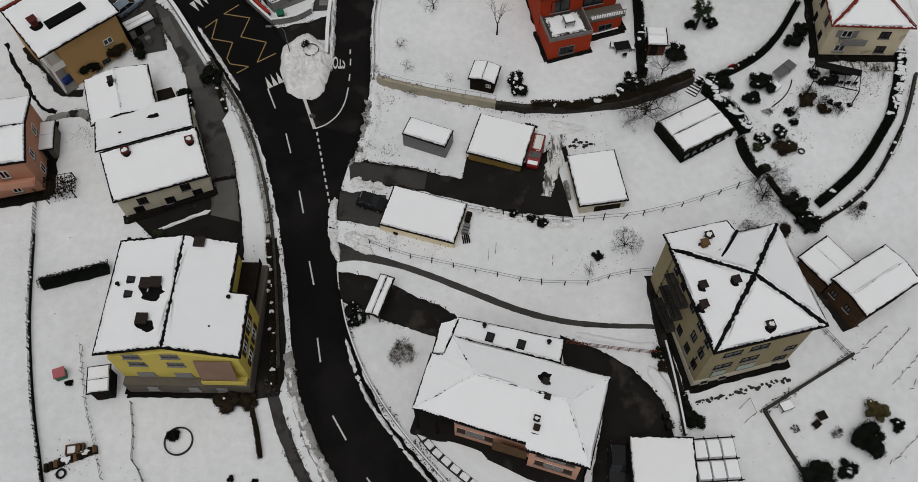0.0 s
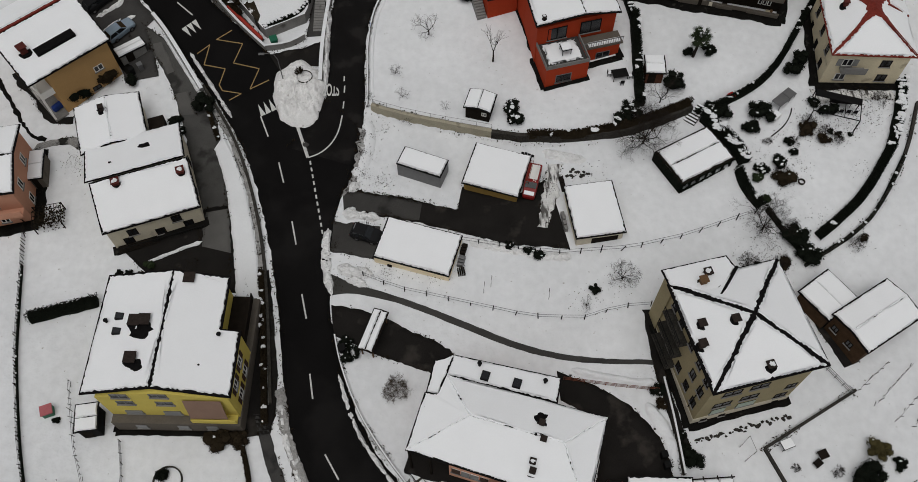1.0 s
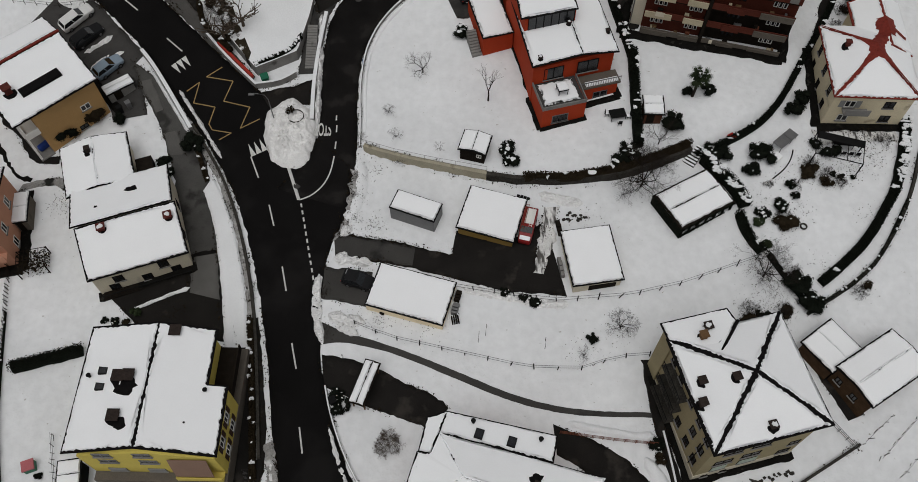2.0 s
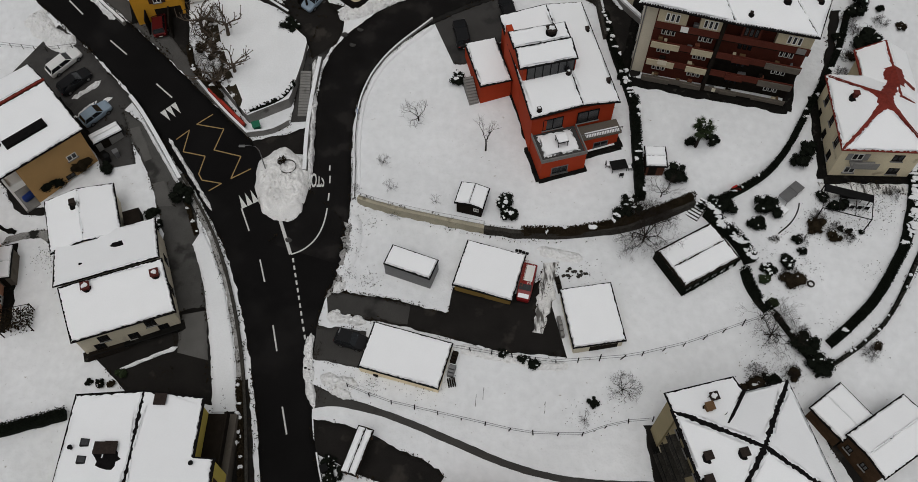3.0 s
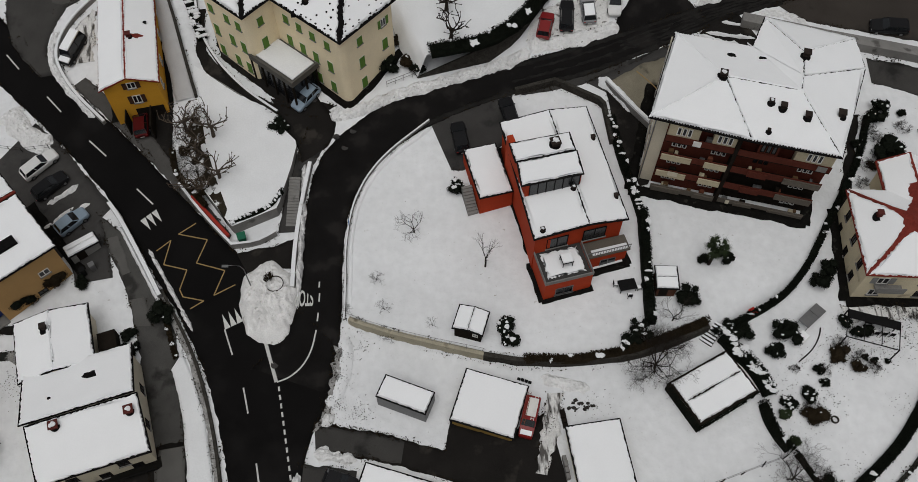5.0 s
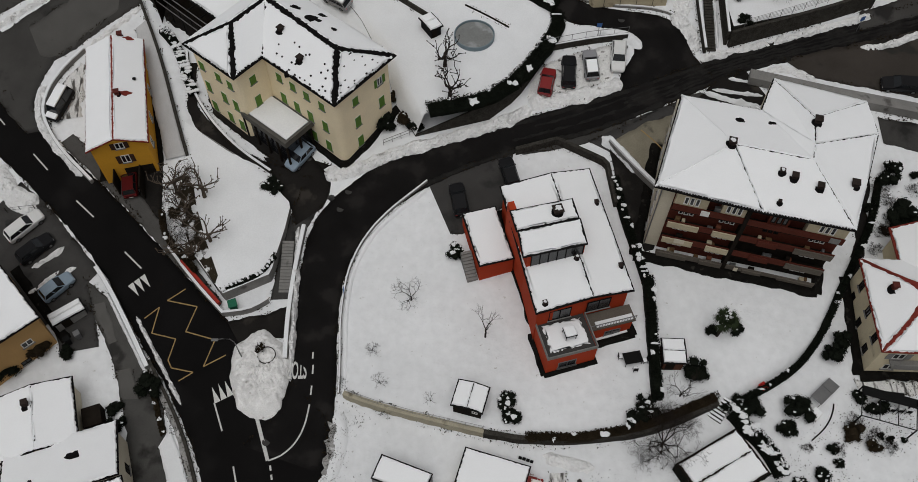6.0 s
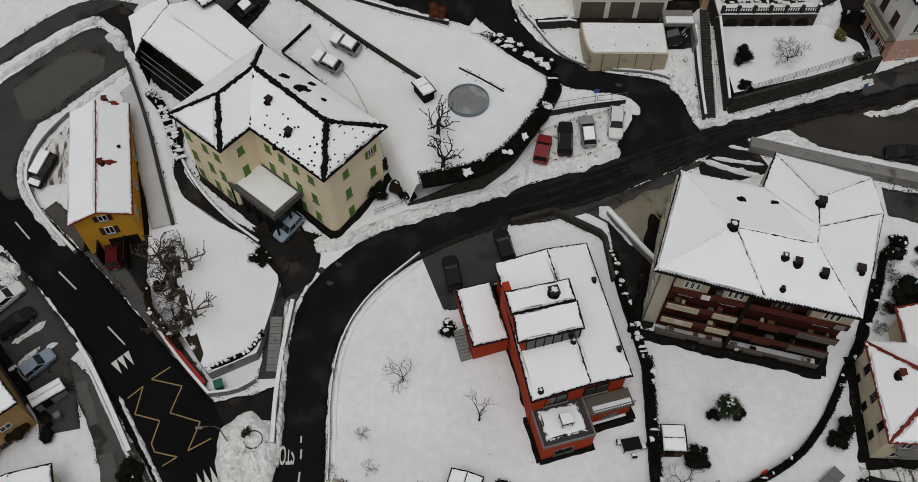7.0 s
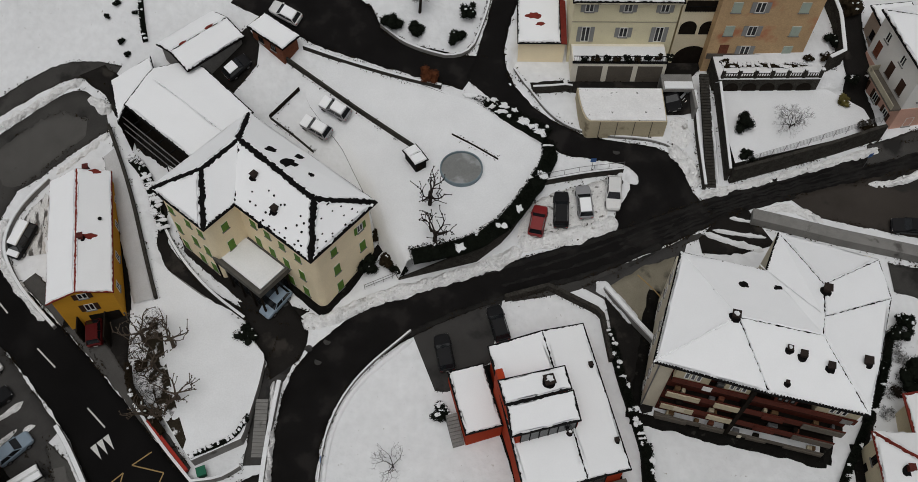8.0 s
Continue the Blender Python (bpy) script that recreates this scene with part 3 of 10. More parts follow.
strip("pavement_east", [(-46.5, 101.2), (-38.0, 93.2), (-30.6, 85.2), (-24.4, 78.6)], [(-45.0, 102.4), (-36.8, 95.2), (-31.6, 88.9), (-24.0, 79.6)], mat("damp_pavement", (0.07, 0.067, 0.063), 0.85, 0.5, 0.3, 12.0, 0.2, 0.02), "grey pavement along the road", "pavement", dz=0.075)
strip("driveway_orange", [(-41.0, 98.0), (-38.6, 94.6), (-33.8, 89.4)], [(-33.2, 98.0), (-32.8, 94.0), (-32.2, 89.6)], YARD, "brown wet driveway before a garage", "driveway", rounded=False)
strip("path_stairs", [(-23.2, 77.3), (-18.6, 78.0), (-16.6, 78.8)], [(-21.6, 74.6), (-18.2, 75.2), (-16.4, 75.0)], YARD, "cleared pavement at the foot of steps", "path", dz=0.07, rounded=False)
strip("path_lawn_east", [(-18.6, 79.6), (-17.9, 86.4), (-17.0, 90.4), (-15.8, 93.4)], [(-16.2, 79.6), (-15.9, 86.0), (-14.6, 89.4), (-12.6, 92.2)], PAVING, "cleared side path by a garden wall", "path", dz=0.045)
strip("path_hut", [(-45.6, 64.6), (-47.2, 65.7), (-49.4, 65.4), (-51.6, 64.8)], [(-45.4, 65.8), (-46.6, 66.8), (-49.2, 66.4), (-51.2, 65.9)], mat("slushy_path", (0.25, 0.245, 0.235), 0.9, 0.8, 0.5, 6, 0.4, 0.05, spots=(0.02, 0.02, 0.018), spot_at=0.5, spot_scale=0.7), "slushy trodden path in snow", "path")
ribbon("kerb_gully", [(-59.4, 77.8), (-57.4, 74.3), (-54.7, 70.4), (-52.5, 67.2), (-50.2, 66.3)], 0.45, DARK_GROUND, dz=0.09, rag=0.3, label="narrow dark gully in the snow", category="gully")
strip("verge_lane", [(-28.7, 63.7), (-27.1, 59.8), (-25.6, 53.6), (-24.6, 48.4), (-23.9, 43.9)], [(-27.8, 65.6), (-24.8, 59.6), (-22.7, 52.3), (-21.85, 47.7), (-21.2, 43.9)], SNOW, "band of untouched snow between lane and road wall", "verge", dz=0.16, rag=0.12)
strip("walk_tan", [(-56.9, 76.8), (-55.6, 74.6), (-53.4, 73.3), (-52.2, 71.0), (-50.3, 68.6), (-47.2, 68.6)], [(-56.0, 77.4), (-54.8, 75.6), (-52.4, 74.0), (-51.0, 71.6), (-49.4, 69.6), (-47.3, 69.6)], YARD, "dark wet walk round a tan house", "path", dz=0.07, rag=0.2)
for a, b in (([(-39.1, 80.0), (-36.1, 75.2)], [(-37.5, 80.3), (-35.2, 75.6)]), ([(-34.8, 72.1), (-33.6, 68.9)], [(-33.1, 72.4), (-31.6, 68.9)]), ([(-28.8, 55.0), (-28.6, 50.6)], [(-26.1, 55.4), (-25.1, 49.6)])):
    strip("lane_slab", a, b, mat("pale_lane_slab", (0.095, 0.092, 0.086), 0.85, 0.4, 0.25, 14.0, 0.2, 0.02), "paler concrete slab in a lane", "lane", dz=0.075, rounded=False)
strip("alley_apartment", [(48.0, 91.4), (46.3, 85.2), (45.0, 81.0), (43.8, 78.6)], [(49.2, 91.4), (47.8, 87.0), (46.6, 82.4), (45.0, 79.0)], YARD, "dark damp alley beside the apartment house", "alley", dz=0.08, rag=0.3)
ribbon("path_edging", [(40.1, 66.0), (39.9, 65.2), (38.95, 63.7), (37.2, 62.4)], 0.12, DARK_GROUND, dz=0.12, label="thin dark edging of a garden path", category="edging")
strip("verge_garages", [(-11.5, 65.8), (-11.1, 62.6), (-11.8, 59.2), (-13.1, 56.4)], [(-10.6, 65.4), (-10.2, 62.6), (-10.9, 59.4), (-12.3, 56.6)], SLUSH, "grey slushy snow along the road edge", "verge", dz=0.1, rag=0.5)
strip("path_square_house", [(21.3, 41.6), (21.6, 36.0), (22.8, 30.0), (23.6, 27.4)], [(20.2, 41.6), (20.6, 36.0), (21.7, 30.0), (22.8, 25.5)], YARD, "dark paved strip beside a house", "path")
strip("yard_corner", [(-57.5, 117.6), (-57.2, 112.0), (-55.6, 107.4), (-51.0, 102.8)], [(-48.9, 112.5), (-50.0, 110.4), (-51.0, 107.2), (-49.4, 103.0)], YARD_PALE, "worn grey asphalt at the mouth of a yard", "yard", dz=0.075, rag=0.2)
strip("yard_caravan", [(-48.6, 104.2), (-48.2, 107.6), (-47.0, 110.2), (-45.3, 112.0)], [(-44.4, 104.6), (-44.5, 107.4), (-44.8, 109.6), (-44.6, 111.6)], TRODDEN, "trampled slushy court beside the orange house", "yard", dz=0.08, rag=0.4)
strip("yard_terrace_east", [(51.4, 98.9), (54.0, 98.2), (61.0, 96.2)], [(51.4, 95.6), (55.0, 94.2), (61.0, 91.6)], YARD_PALE, "wet grey paving below a parking wall", "yard", rounded=False, dz=0.07)
strip("yard_star", [(42.6, 68.2), (52.0, 68.2)], [(43.0, 66.6), (52.4, 66.6)], TRODDEN, "half-cleared garden terrace in front of a house", "terrace", rag=0.5)
strip("yard_trodden", [(10.9, 60.0), (10.5, 57.0), (9.9, 54.2), (9.4, 51.8)], [(12.8, 60.0), (12.4, 57.0), (11.5, 54.0), (10.4, 51.6)], TRODDEN, "trampled slushy snow beside a garage", "yard", rag=0.5, dz=0.07)

strip("junction_villa", [(-20.8, 97.6), (-18.9, 93.6), (-17.2, 91.2), (-16.4, 88.6)], [(-15.4, 98.0), (-13.6, 95.6), (-12.2, 93.8), (-13.4, 90.6)], YARD, "dark wet junction beside the villa", "yard", dz=0.058)

# slushy tyre tracks and pale margins along the uphill street
_a, _b = smooth(UP_IN, 0.5), smooth(UP_OUT, 0.5)
_u = np.linspace(0.16, 0.82, 90)
_a, _b = [np.stack([np.interp(_u, np.linspace(0, 1, len(q)), q[:, k]) for k in (0, 1)], 1) for q in (_a, _b)]
for f, w, i0, i1 in ((0.1, 0.55, 22, 88), (0.33, 0.3, 30, 86), (0.46, 0.22, 40, 84), (0.62, 0.34, 26, 80), (0.74, 0.25, 44, 88), (0.93, 0.6, 14, 60)):
    ribbon("tyre_track", (_a + (_b - _a) * f)[i0:i1], w, TRACK, dz=0.068, rag=0.22, label="pale slush track on wet asphalt", category="tyre track")
strip("margin_street", [(9.4, 96.8), (16.0, 97.8), (24.3, 100.5), (31.4, 103.3)], [(10.0, 96.2), (17.0, 96.9), (24.9, 99.8), (31.9, 102.8)], YARD_PALE, "grey wet pavement edge along the street", "pavement", dz=0.05)
ribbon("parking_line", [(24.0, 98.6), (26.2, 96.2), (27.4, 93.6)], 0.12, PAINT_Y, dz=0.13, label="faded yellow line on a ramp", category="road marking")

# road paint, each mark a part of the road
DASHES = [((-23.5, 68.1), (-22.3, 65.1)), ((-20.7, 61.4), (-19.9, 58.6)), ((-18.5, 53.4), (-17.8, 50.4)), ((-16.7, 44.3), (-16.0, 41.4)), ((-15.2, 35.2), (-14.7, 32.5)), ((-13.1, 26.8), (-11.6, 24.3)), ((-9.4, 20.6), (-7.6, 18.2)), ((-56.1, 106.4), (-54.1, 104.2)), ((-49.7, 100.0), (-47.5, 97.7)), ((-43.2, 93.4), (-40.7, 91.1)), ((-36.2, 86.4), (-33.9, 84.2))]
for a, b in DASHES:
    ribbon("lane_dash", [a, b], 0.17, PAINT_W, dz=0.075, parent=road, kind="")
for k in range(11):
    u = k / 10.6
    a = np.array((-16.95, 61.4)) * (1 - u) + np.array((-14.85, 51.6)) * u
    ribbon("give_way_dot", [a, a + np.array((0.11, -0.52))], 0.2, PAINT_W, dz=0.075, parent=road, kind="")
for name, pts, w, m in (("zigzag_line", [(-28.4, 81.4), (-30.3, 80.1), (-26.8, 79.2), (-27.7, 76.3), (-24.3, 75.2), (-25.2, 72.2), (-22.9, 73.4)], 0.13, PAINT_Y), ("zigzag_line", [(-32.6, 78.1), (-31.1, 79.35), (-31.5, 76.3), (-28.7, 75.5), (-29.2, 73.1), (-28.7, 72.2), (-26.25, 71.6), (-27.7, 70.7)], 0.13, PAINT_Y)):
    for a, b in zip(pts, pts[1:]):
        ribbon(name, [a, b], w, m, dz=0.075, parent=road, kind="")
ribbon("junction_line", [(-18.9, 66.6), (-17.25, 61.9)], 0.38, PAINT_W, dz=0.077, parent=road, kind="")
ribbon("junction_curve", [(-17.2, 61.9), (-15.9, 62.3), (-14.5, 63.6), (-13.7, 65.4), (-13.4, 67.6)], 0.17, PAINT_W, dz=0.075, parent=road, kind="")
for a, b in (((-13.35, 68.6), (-13.3, 69.6)), ((-13.3, 70.9), (-13.3, 71.9)), ((-13.4, 72.6), (-13.4, 73.3))):
    ribbon("edge_dash", [a, b], 0.17, PAINT_W, dz=0.075, parent=road, kind="")


def tooth(p, q, length):
    """A long white triangle painted on the road, from base p-q."""
    p, q = Vector((*p, 0)), Vector((*q, 0))
    out = Vector((-(q - p).y, (q - p).x, 0)).normalized() * length
    bm = bmesh.new()
    tri = [p, q, (p + q) / 2 + out]
    bm.faces.new([bm.verts.new((v.x, v.y, level(v.x, v.y) + 0.078)) for v in tri])
    part("shark_tooth", bm, PAINT_W, road)


for (a, b) in (((-23.45, 68.05), (-21.5, 69.0)), ((-33.4, 83.5), (-35.2, 82.05))):
    a, b = np.array(a), np.array(b)
    for k in range(3):
        tooth(a + (b - a) * k / 3, a + (b - a) * (k + 0.9) / 3, 1.9)
word = bpy.data.curves.new("stop_word", "FONT")
word.body, word.size, word.extrude = "STOP", 1.0, 0.004
word.offset = 0.02
word.align_x = word.align_y = "CENTER"
tmp = new("stop_word_curve", word)
bpy.context.view_layer.update()
me = bpy.data.meshes.new_from_object(tmp.evaluated_get(bpy.context.evaluated_depsgraph_get()))
bpy.data.objects.remove(tmp)
me.materials.append(PAINT_W)
stop = new("stop_word", me)
stop.parent = road
stop.matrix_world = Matrix.Translation((-14.95, 71.45, level(-14.95, 71.45) + 0.17)) @ Euler((radians(4), radians(-3), radians(183))).to_matrix().to_4x4() @ Matrix.Diagonal((0.84, 2.9, 1, 1))


# ---------------- houses ----------------
def shared(a, b):
    return frozenset((tuple(round(c, 2) for c in a), tuple(round(c, 2) for c in b)))


ROOFS = {}


def roof_level(ob, x, y):
    """The roof's level over a local plan point of a house, or None."""
    best = None
    for f in ROOFS.get(ob.name, ()):
        P = [Vector(q) for q in f]
        n = (P[1] - P[0]).cross(P[2] - P[0])
        if abs(n.z) < 1e-6:
            continue
        turn = [(P[(i + 1) % len(P)] - P[i]).to_2d().cross(Vector((x, y)) - P[i].to_2d()) for i in range(len(P))]
        if all(q >= -1e-6 for q in turn) or all(q <= 1e-6 for q in turn):
            z = P[0].z - (n.x * (x - P[0].x) + n.y * (y - P[0].y)) / n.z
            best = z if best is None else max(best, z)
    return best


def roof(parent, faces, tile, inset=0.1, ridge=0.06, snow=0.16, jag=0.04, thick=0.14, seed=0, name="roof", skip=(), valleys=(), comb=0.0):
    """Tiled roof planes with a slab of snow lying on each, leaving bare strips along eaves, hips and ridges."""
    ROOFS.setdefault(parent.name, []).extend(faces)
    bm, covers = bmesh.new(), []
    count = {}
    for f in faces:
        for a, b in zip(f, f[1:] + f[:1]):
            count[shared(a, b)] = count.get(shared(a, b), 0) + 1
    rng = random.Random(seed)
    for fi, f in enumerate(faces):
        P = [Vector(p) for p in f]
        nrm = sum(((P[i] - P[0]).cross(P[i + 1] - P[0]) for i in range(1, len(P) - 1)), Vector()).normalized()
        if nrm.z < 0:
            P.reverse()
            nrm = -nrm
        n = len(P)
        top = [bm.verts.new(p) for p in P]
        low = [bm.verts.new(p - Vector((0, 0, thick))) for p in P]
        bm.faces.new(top)
        bm.faces.new(low[::-1])
        for i in range(n):
            bm.faces.new((low[i], low[(i + 1) % n], top[(i + 1) % n], top[i]))
        if fi in skip:
            continue
        sm = bmesh.new()
        covers.append(sm)
        lines = []
        for i in range(n):
            a, b = P[i], P[(i + 1) % n]
            d = (b - a).normalized()
            inn = nrm.cross(d)
            e = -0.07 if shared(a, b) in valleys else (ridge if count[shared(a, b)] > 1 else inset + 0.06)
            lines.append((a + inn * e, d, inn))
        C = []
        for i in range(n):
            (p, d, _), (q, g, m) = lines[i - 1], lines[i]
            den = d.dot(m)
            C.append(q.copy() if abs(den) < 1e-4 else p + d * ((q - p).dot(m) / den))
        ring0, ring1, corner_at = [], [], set()
        for i in range(n):
            a, b = C[i], C[(i + 1) % n]
            d, inn = lines[i][1], lines[i][2]
            outer = count[shared(P[i], P[(i + 1) % n])] == 1
            k = max(1, int((b - a).length / (0.14 if comb and outer else 0.2)))
            corner_at.add(len(ring1))
            for j in range(k):
                p = a + (b - a) * j / k
                w = (rng.random() ** 2 * jag * 3.2 + jag * 1.5 * noise.noise((p.x * 0.8, p.y * 0.8, seed))) if 0 < j else 0.0
                w += comb * (j % 2) if outer else 0.0
                p = p + inn * w
                ring0.append(sm.verts.new(p + nrm * 0.004))
                ring1.append(sm.verts.new(p + inn * 0.07 + (d * 0.07 if j == 0 else Vector()) + nrm * snow))
        heart = sum(C, Vector()) / n + nrm * snow
        ring2 = [sm.verts.new(heart + (c + nrm * snow - heart) * 0.86) for c in C]
        start = [k for k, v in enumerate(ring1) if k in corner_at]
        for i in range(n):
            run = ring1[start[i]:start[i + 1]] + [ring1[start[i + 1]]] if i + 1 < n else ring1[start[i]:] + [ring1[0]]
            half = len(run) // 2
            for q in range(len(run) - 1):
                sm.faces.new((run[q], run[q + 1], ring2[i] if q < half else ring2[(i + 1) % n]))
            sm.faces.new((run[half], ring2[(i + 1) % n], ring2[i]))
        sm.faces.new(ring2)
        for i in range(len(ring0)):
            j = (i + 1) % len(ring0)
            sm.faces.new((ring0[i], ring0[j], ring1[j], ring1[i]))
    bmesh.ops.remove_doubles(bm, verts=bm.verts, dist=0.002)
    ob = part(name, bm, tile, parent)
    for sm in covers:
        part("snow_cover", sm, SNOW_ROOF, ob, "smooth layer of white snow")
    return ob


def gable(w, d, ze, zr, along="x", cx=0.0, cy=0.0, zw=None):
    """Two planes over a rectangle; the ridge runs along x or y."""
    x0, x1, y0, y1 = cx - w / 2, cx + w / 2, cy - d / 2, cy + d / 2
    z2 = ze if zw is None else zw
    if along == "x":
        return [[(x0, y0, ze), (x1, y0, ze), (x1, cy, zr), (x0, cy, zr)], [(x0, cy, zr), (x1, cy, zr), (x1, y1, z2), (x0, y1, z2)]]
    return [[(x1, y0, ze), (x1, y1, ze), (cx, y1, zr), (cx, y0, zr)], [(cx, y0, zr), (cx, y1, zr), (x0, y1, z2), (x0, y0, z2)]]


def hip(w, d, ze, zr, cx=0.0, cy=0.0):
    x0, x1, y0, y1 = cx - w / 2, cx + w / 2, cy - d / 2, cy + d / 2
    if abs(w - d) < 0.05:
        a = (cx, cy, zr)
        return [[(x0, y0, ze), (x1, y0, ze), a], [(x1, y0, ze), (x1, y1, ze), a], [(x1, y1, ze), (x0, y1, ze), a], [(x0, y1, ze), (x0, y0, ze), a]]
    if w > d:
        a, b = (x0 + d / 2, cy, zr), (x1 - d / 2, cy, zr)
        return [[(x0, y0, ze), (x1, y0, ze), b, a], [(x1, y0, ze), (x1, y1, ze), b], [(x1, y1, ze), (x0, y1, ze), a, b], [(x0, y1, ze), (x0, y0, ze), a]]
    a, b = (cx, y0 + w / 2, zr), (cx, y1 - w / 2, zr)
    return [[(x0, y0, ze), (x1, y0, ze), a], [(x1, y0, ze), (x1, y1, ze), b, a], [(x1, y1, ze), (x0, y1, ze), b], [(x0, y1, ze), (x0, y0, ze), a, b]]


def slab_roof(w, d, z0, z1=None, cx=0.0, cy=0.0):
    """One plane; z0 at the -y edge, z1 at the +y edge."""
    z1 = z0 if z1 is None else z1
    return [[(cx - w / 2, cy - d / 2, z0), (cx + w / 2, cy - d / 2, z0), (cx + w / 2, cy + d / 2, z1), (cx - w / 2, cy + d / 2, z1)]]


def side(k, w, d, s, z, cx=0.0, cy=0.0):
    """Pose on a wall of a w by d block: k is S, E, N or W, s the way from the wall's middle, z the height; -y faces out."""
    x, y, r = {"S": (s, -d / 2, 0), "E": (w / 2, s, 90), "N": (-s, d / 2, 180), "W": (-w / 2, -s, -90)}[k]
    return pose(cx + x, cy + y, z, 0, 0, r)


WIN = {}


def pane_mesh(key, fill, material):
    if key not in WIN:
        bm = bmesh.new()
        fill(bm)
        me = bpy.data.meshes.new(key[0])
        bmesh.ops.recalc_face_normals(bm, faces=bm.faces)
        bm.to_mesh(me)
        bm.free()
        me.materials.append(material)
        WIN[key] = me
    return WIN[key]


def hang(name, me, parent, m=None, label=""):
    ob = new(name, me)
    ob.parent = parent
    if m is not None:
        ob.matrix_basis = m
    return tagged(ob, label=label)


def window(parent, m, w=1.0, h=1.4, shutters=None, frame_mat=None, closed=False, sill=True, mullion=True):
    """A window on a wall: frame with its pane, mullion, sill, and shutters folded back or shut."""
    fm = frame_mat or WHITE

    def fr(bm):
        t = 0.09
        for x0, x1, z0, z1 in ((-w / 2, -w / 2 + t, 0, h), (w / 2 - t, w / 2, 0, h), (-w / 2, w / 2, 0, t), (-w / 2, w / 2, h - t, h)):
            box(bm, x0, x1, -0.05, 0.03, z0, z1)
        if mullion:
            box(bm, -0.05, 0.05, -0.045, 0.02, t, h - t)

    fo = hang("window", pane_mesh(("window_frame", w, h, fm.name, mullion), fr, fm), parent, m)
    hang("pane", pane_mesh(("pane", w, h), lambda bm: box(bm, -w / 2 + 0.02, w / 2 - 0.02, -0.02, 0.02, 0.02, h - 0.02), GLASS), fo)
    if sill:
        hang("sill", pane_mesh(("sill", w), lambda bm: box(bm, -w / 2 - 0.1, w / 2 + 0.1, -0.16, 0.02, -0.08, 0.0), CONCRETE), fo)
    if shutters:
        def sh(bm):
            ww = w / 2
            box(bm, 0, ww, -0.055, 0, 0, h, bevel=0.015)
        me = pane_mesh(("shutter", w, h, shutters.name), sh, shutters)
        for x in ((-w / 2, 0.0) if closed else (-w - 0.02, w / 2 + 0.02)):
            hang("shutter", me, fo, pose(x, -0.03 if not closed else -0.05, 0))
    return fo


def door(parent, m, w=2.4, h=2.1, material=None, name="door", ribs=0):
    def dr(bm):
        box(bm, -w / 2, w / 2, -0.04, 0.05, 0, h)
        for k in range(ribs):
            z0 = 0.06 + k * (h - 0.1) / ribs
            box(bm, -w / 2 + 0.08, w / 2 - 0.08, -0.06, -0.03, z0, z0 + (h - 0.1) / ribs - 0.06)
    return hang(name, pane_mesh((name, w, h, material.name, ribs), dr, material), parent, m)


def local(ob, x, y):
    v = ob.matrix_world.inverted() @ Vector((x, y, ob.matrix_world.translation.z))
    return v.x, v.y


def chimney(house, wx, wy, ztop, h=1.1, w=0.7, material=None, name="chimney", bare=0.5):
    """A chimney stack with a slab cap, its melted dark ring, and a little snow; ztop is the roof's level there, from the base."""
    x, y = local(house, wx, wy)
    rz = roof_level(house, x, y)
    ztop = ztop if rz is None else rz
    bm = bmesh.new()
    box(bm, x - w / 2, x + w / 2, y - w / 2, y + w / 2, ztop - 0.6, ztop + h, bevel=0.02)
    st = part(name, bm, material or BRICK_CH, house)
    bm = bmesh.new()
    for sx in (-1, 1):
        for sy in (-1, 1):
            box(bm, x + sx * w * 0.4 - 0.05, x + sx * w * 0.4 + 0.05, y + sy * w * 0.4 - 0.05, y + sy * w * 0.4 + 0.05, ztop + h, ztop + h + 0.2)
    box(bm, x - w * 0.68, x + w * 0.68, y - w * 0.68, y + w * 0.68, ztop + h + 0.2, ztop + h + 0.3, bevel=0.02)
    part("cap", bm, material or BRICK_CH, st)
    if bare:
        bm = bmesh.new()
        k = 14
        ring = []
        for i in range(k):
            a = 6.2832 * i / k
            r = w * 0.62 + bare * (0.55 + 0.5 * noise.noise((wx + math.cos(a) * 2, wy + math.sin(a) * 2, 1)))
            ring.append((x + r * math.cos(a), y + r * math.sin(a) - bare * 0.3))
        prism(bm, ring, ztop - 0.35, ztop + 0.19)
        part("thawed_ring", bm, TILE_DARK, st)
    if int(abs(wx) * 10) % 3 == 0:
        bm = bmesh.new()
        flat_cap(bm, (x, y, ztop + h + 0.31), w * 0.5, w * 0.45, 0.1, wx)
        part("snow_cap", bm, SNOW, st)
    return st


def flat_cap(bm, c, rx, ry, h, seed):
    """A ragged cushion of snow."""
    n = 11
    pts = []
    for k in range(n):
        a = 6.2832 * k / n
        q = 1 + 0.8 * noise.noise((math.cos(a) * 2.2 + seed * 1.7, math.sin(a) * 2.2, seed * 0.37))
        pts.append((c[0] + rx * q * math.cos(a), c[1] + ry * q * math.sin(a)))
    lo = [bm.verts.new((x, y, c[2] - 0.05)) for x, y in pts]
    mid = [bm.verts.new((c[0] + (x - c[0]) * 0.85, c[1] + (y - c[1]) * 0.85, c[2] + h * 0.7)) for x, y in pts]
    top = bm.verts.new((c[0], c[1], c[2] + h))
    for k in range(n):
        j = (k + 1) % n
        bm.faces.new((lo[k], lo[j], mid[j], mid[k]))
        bm.faces.new((mid[k], mid[j], top))


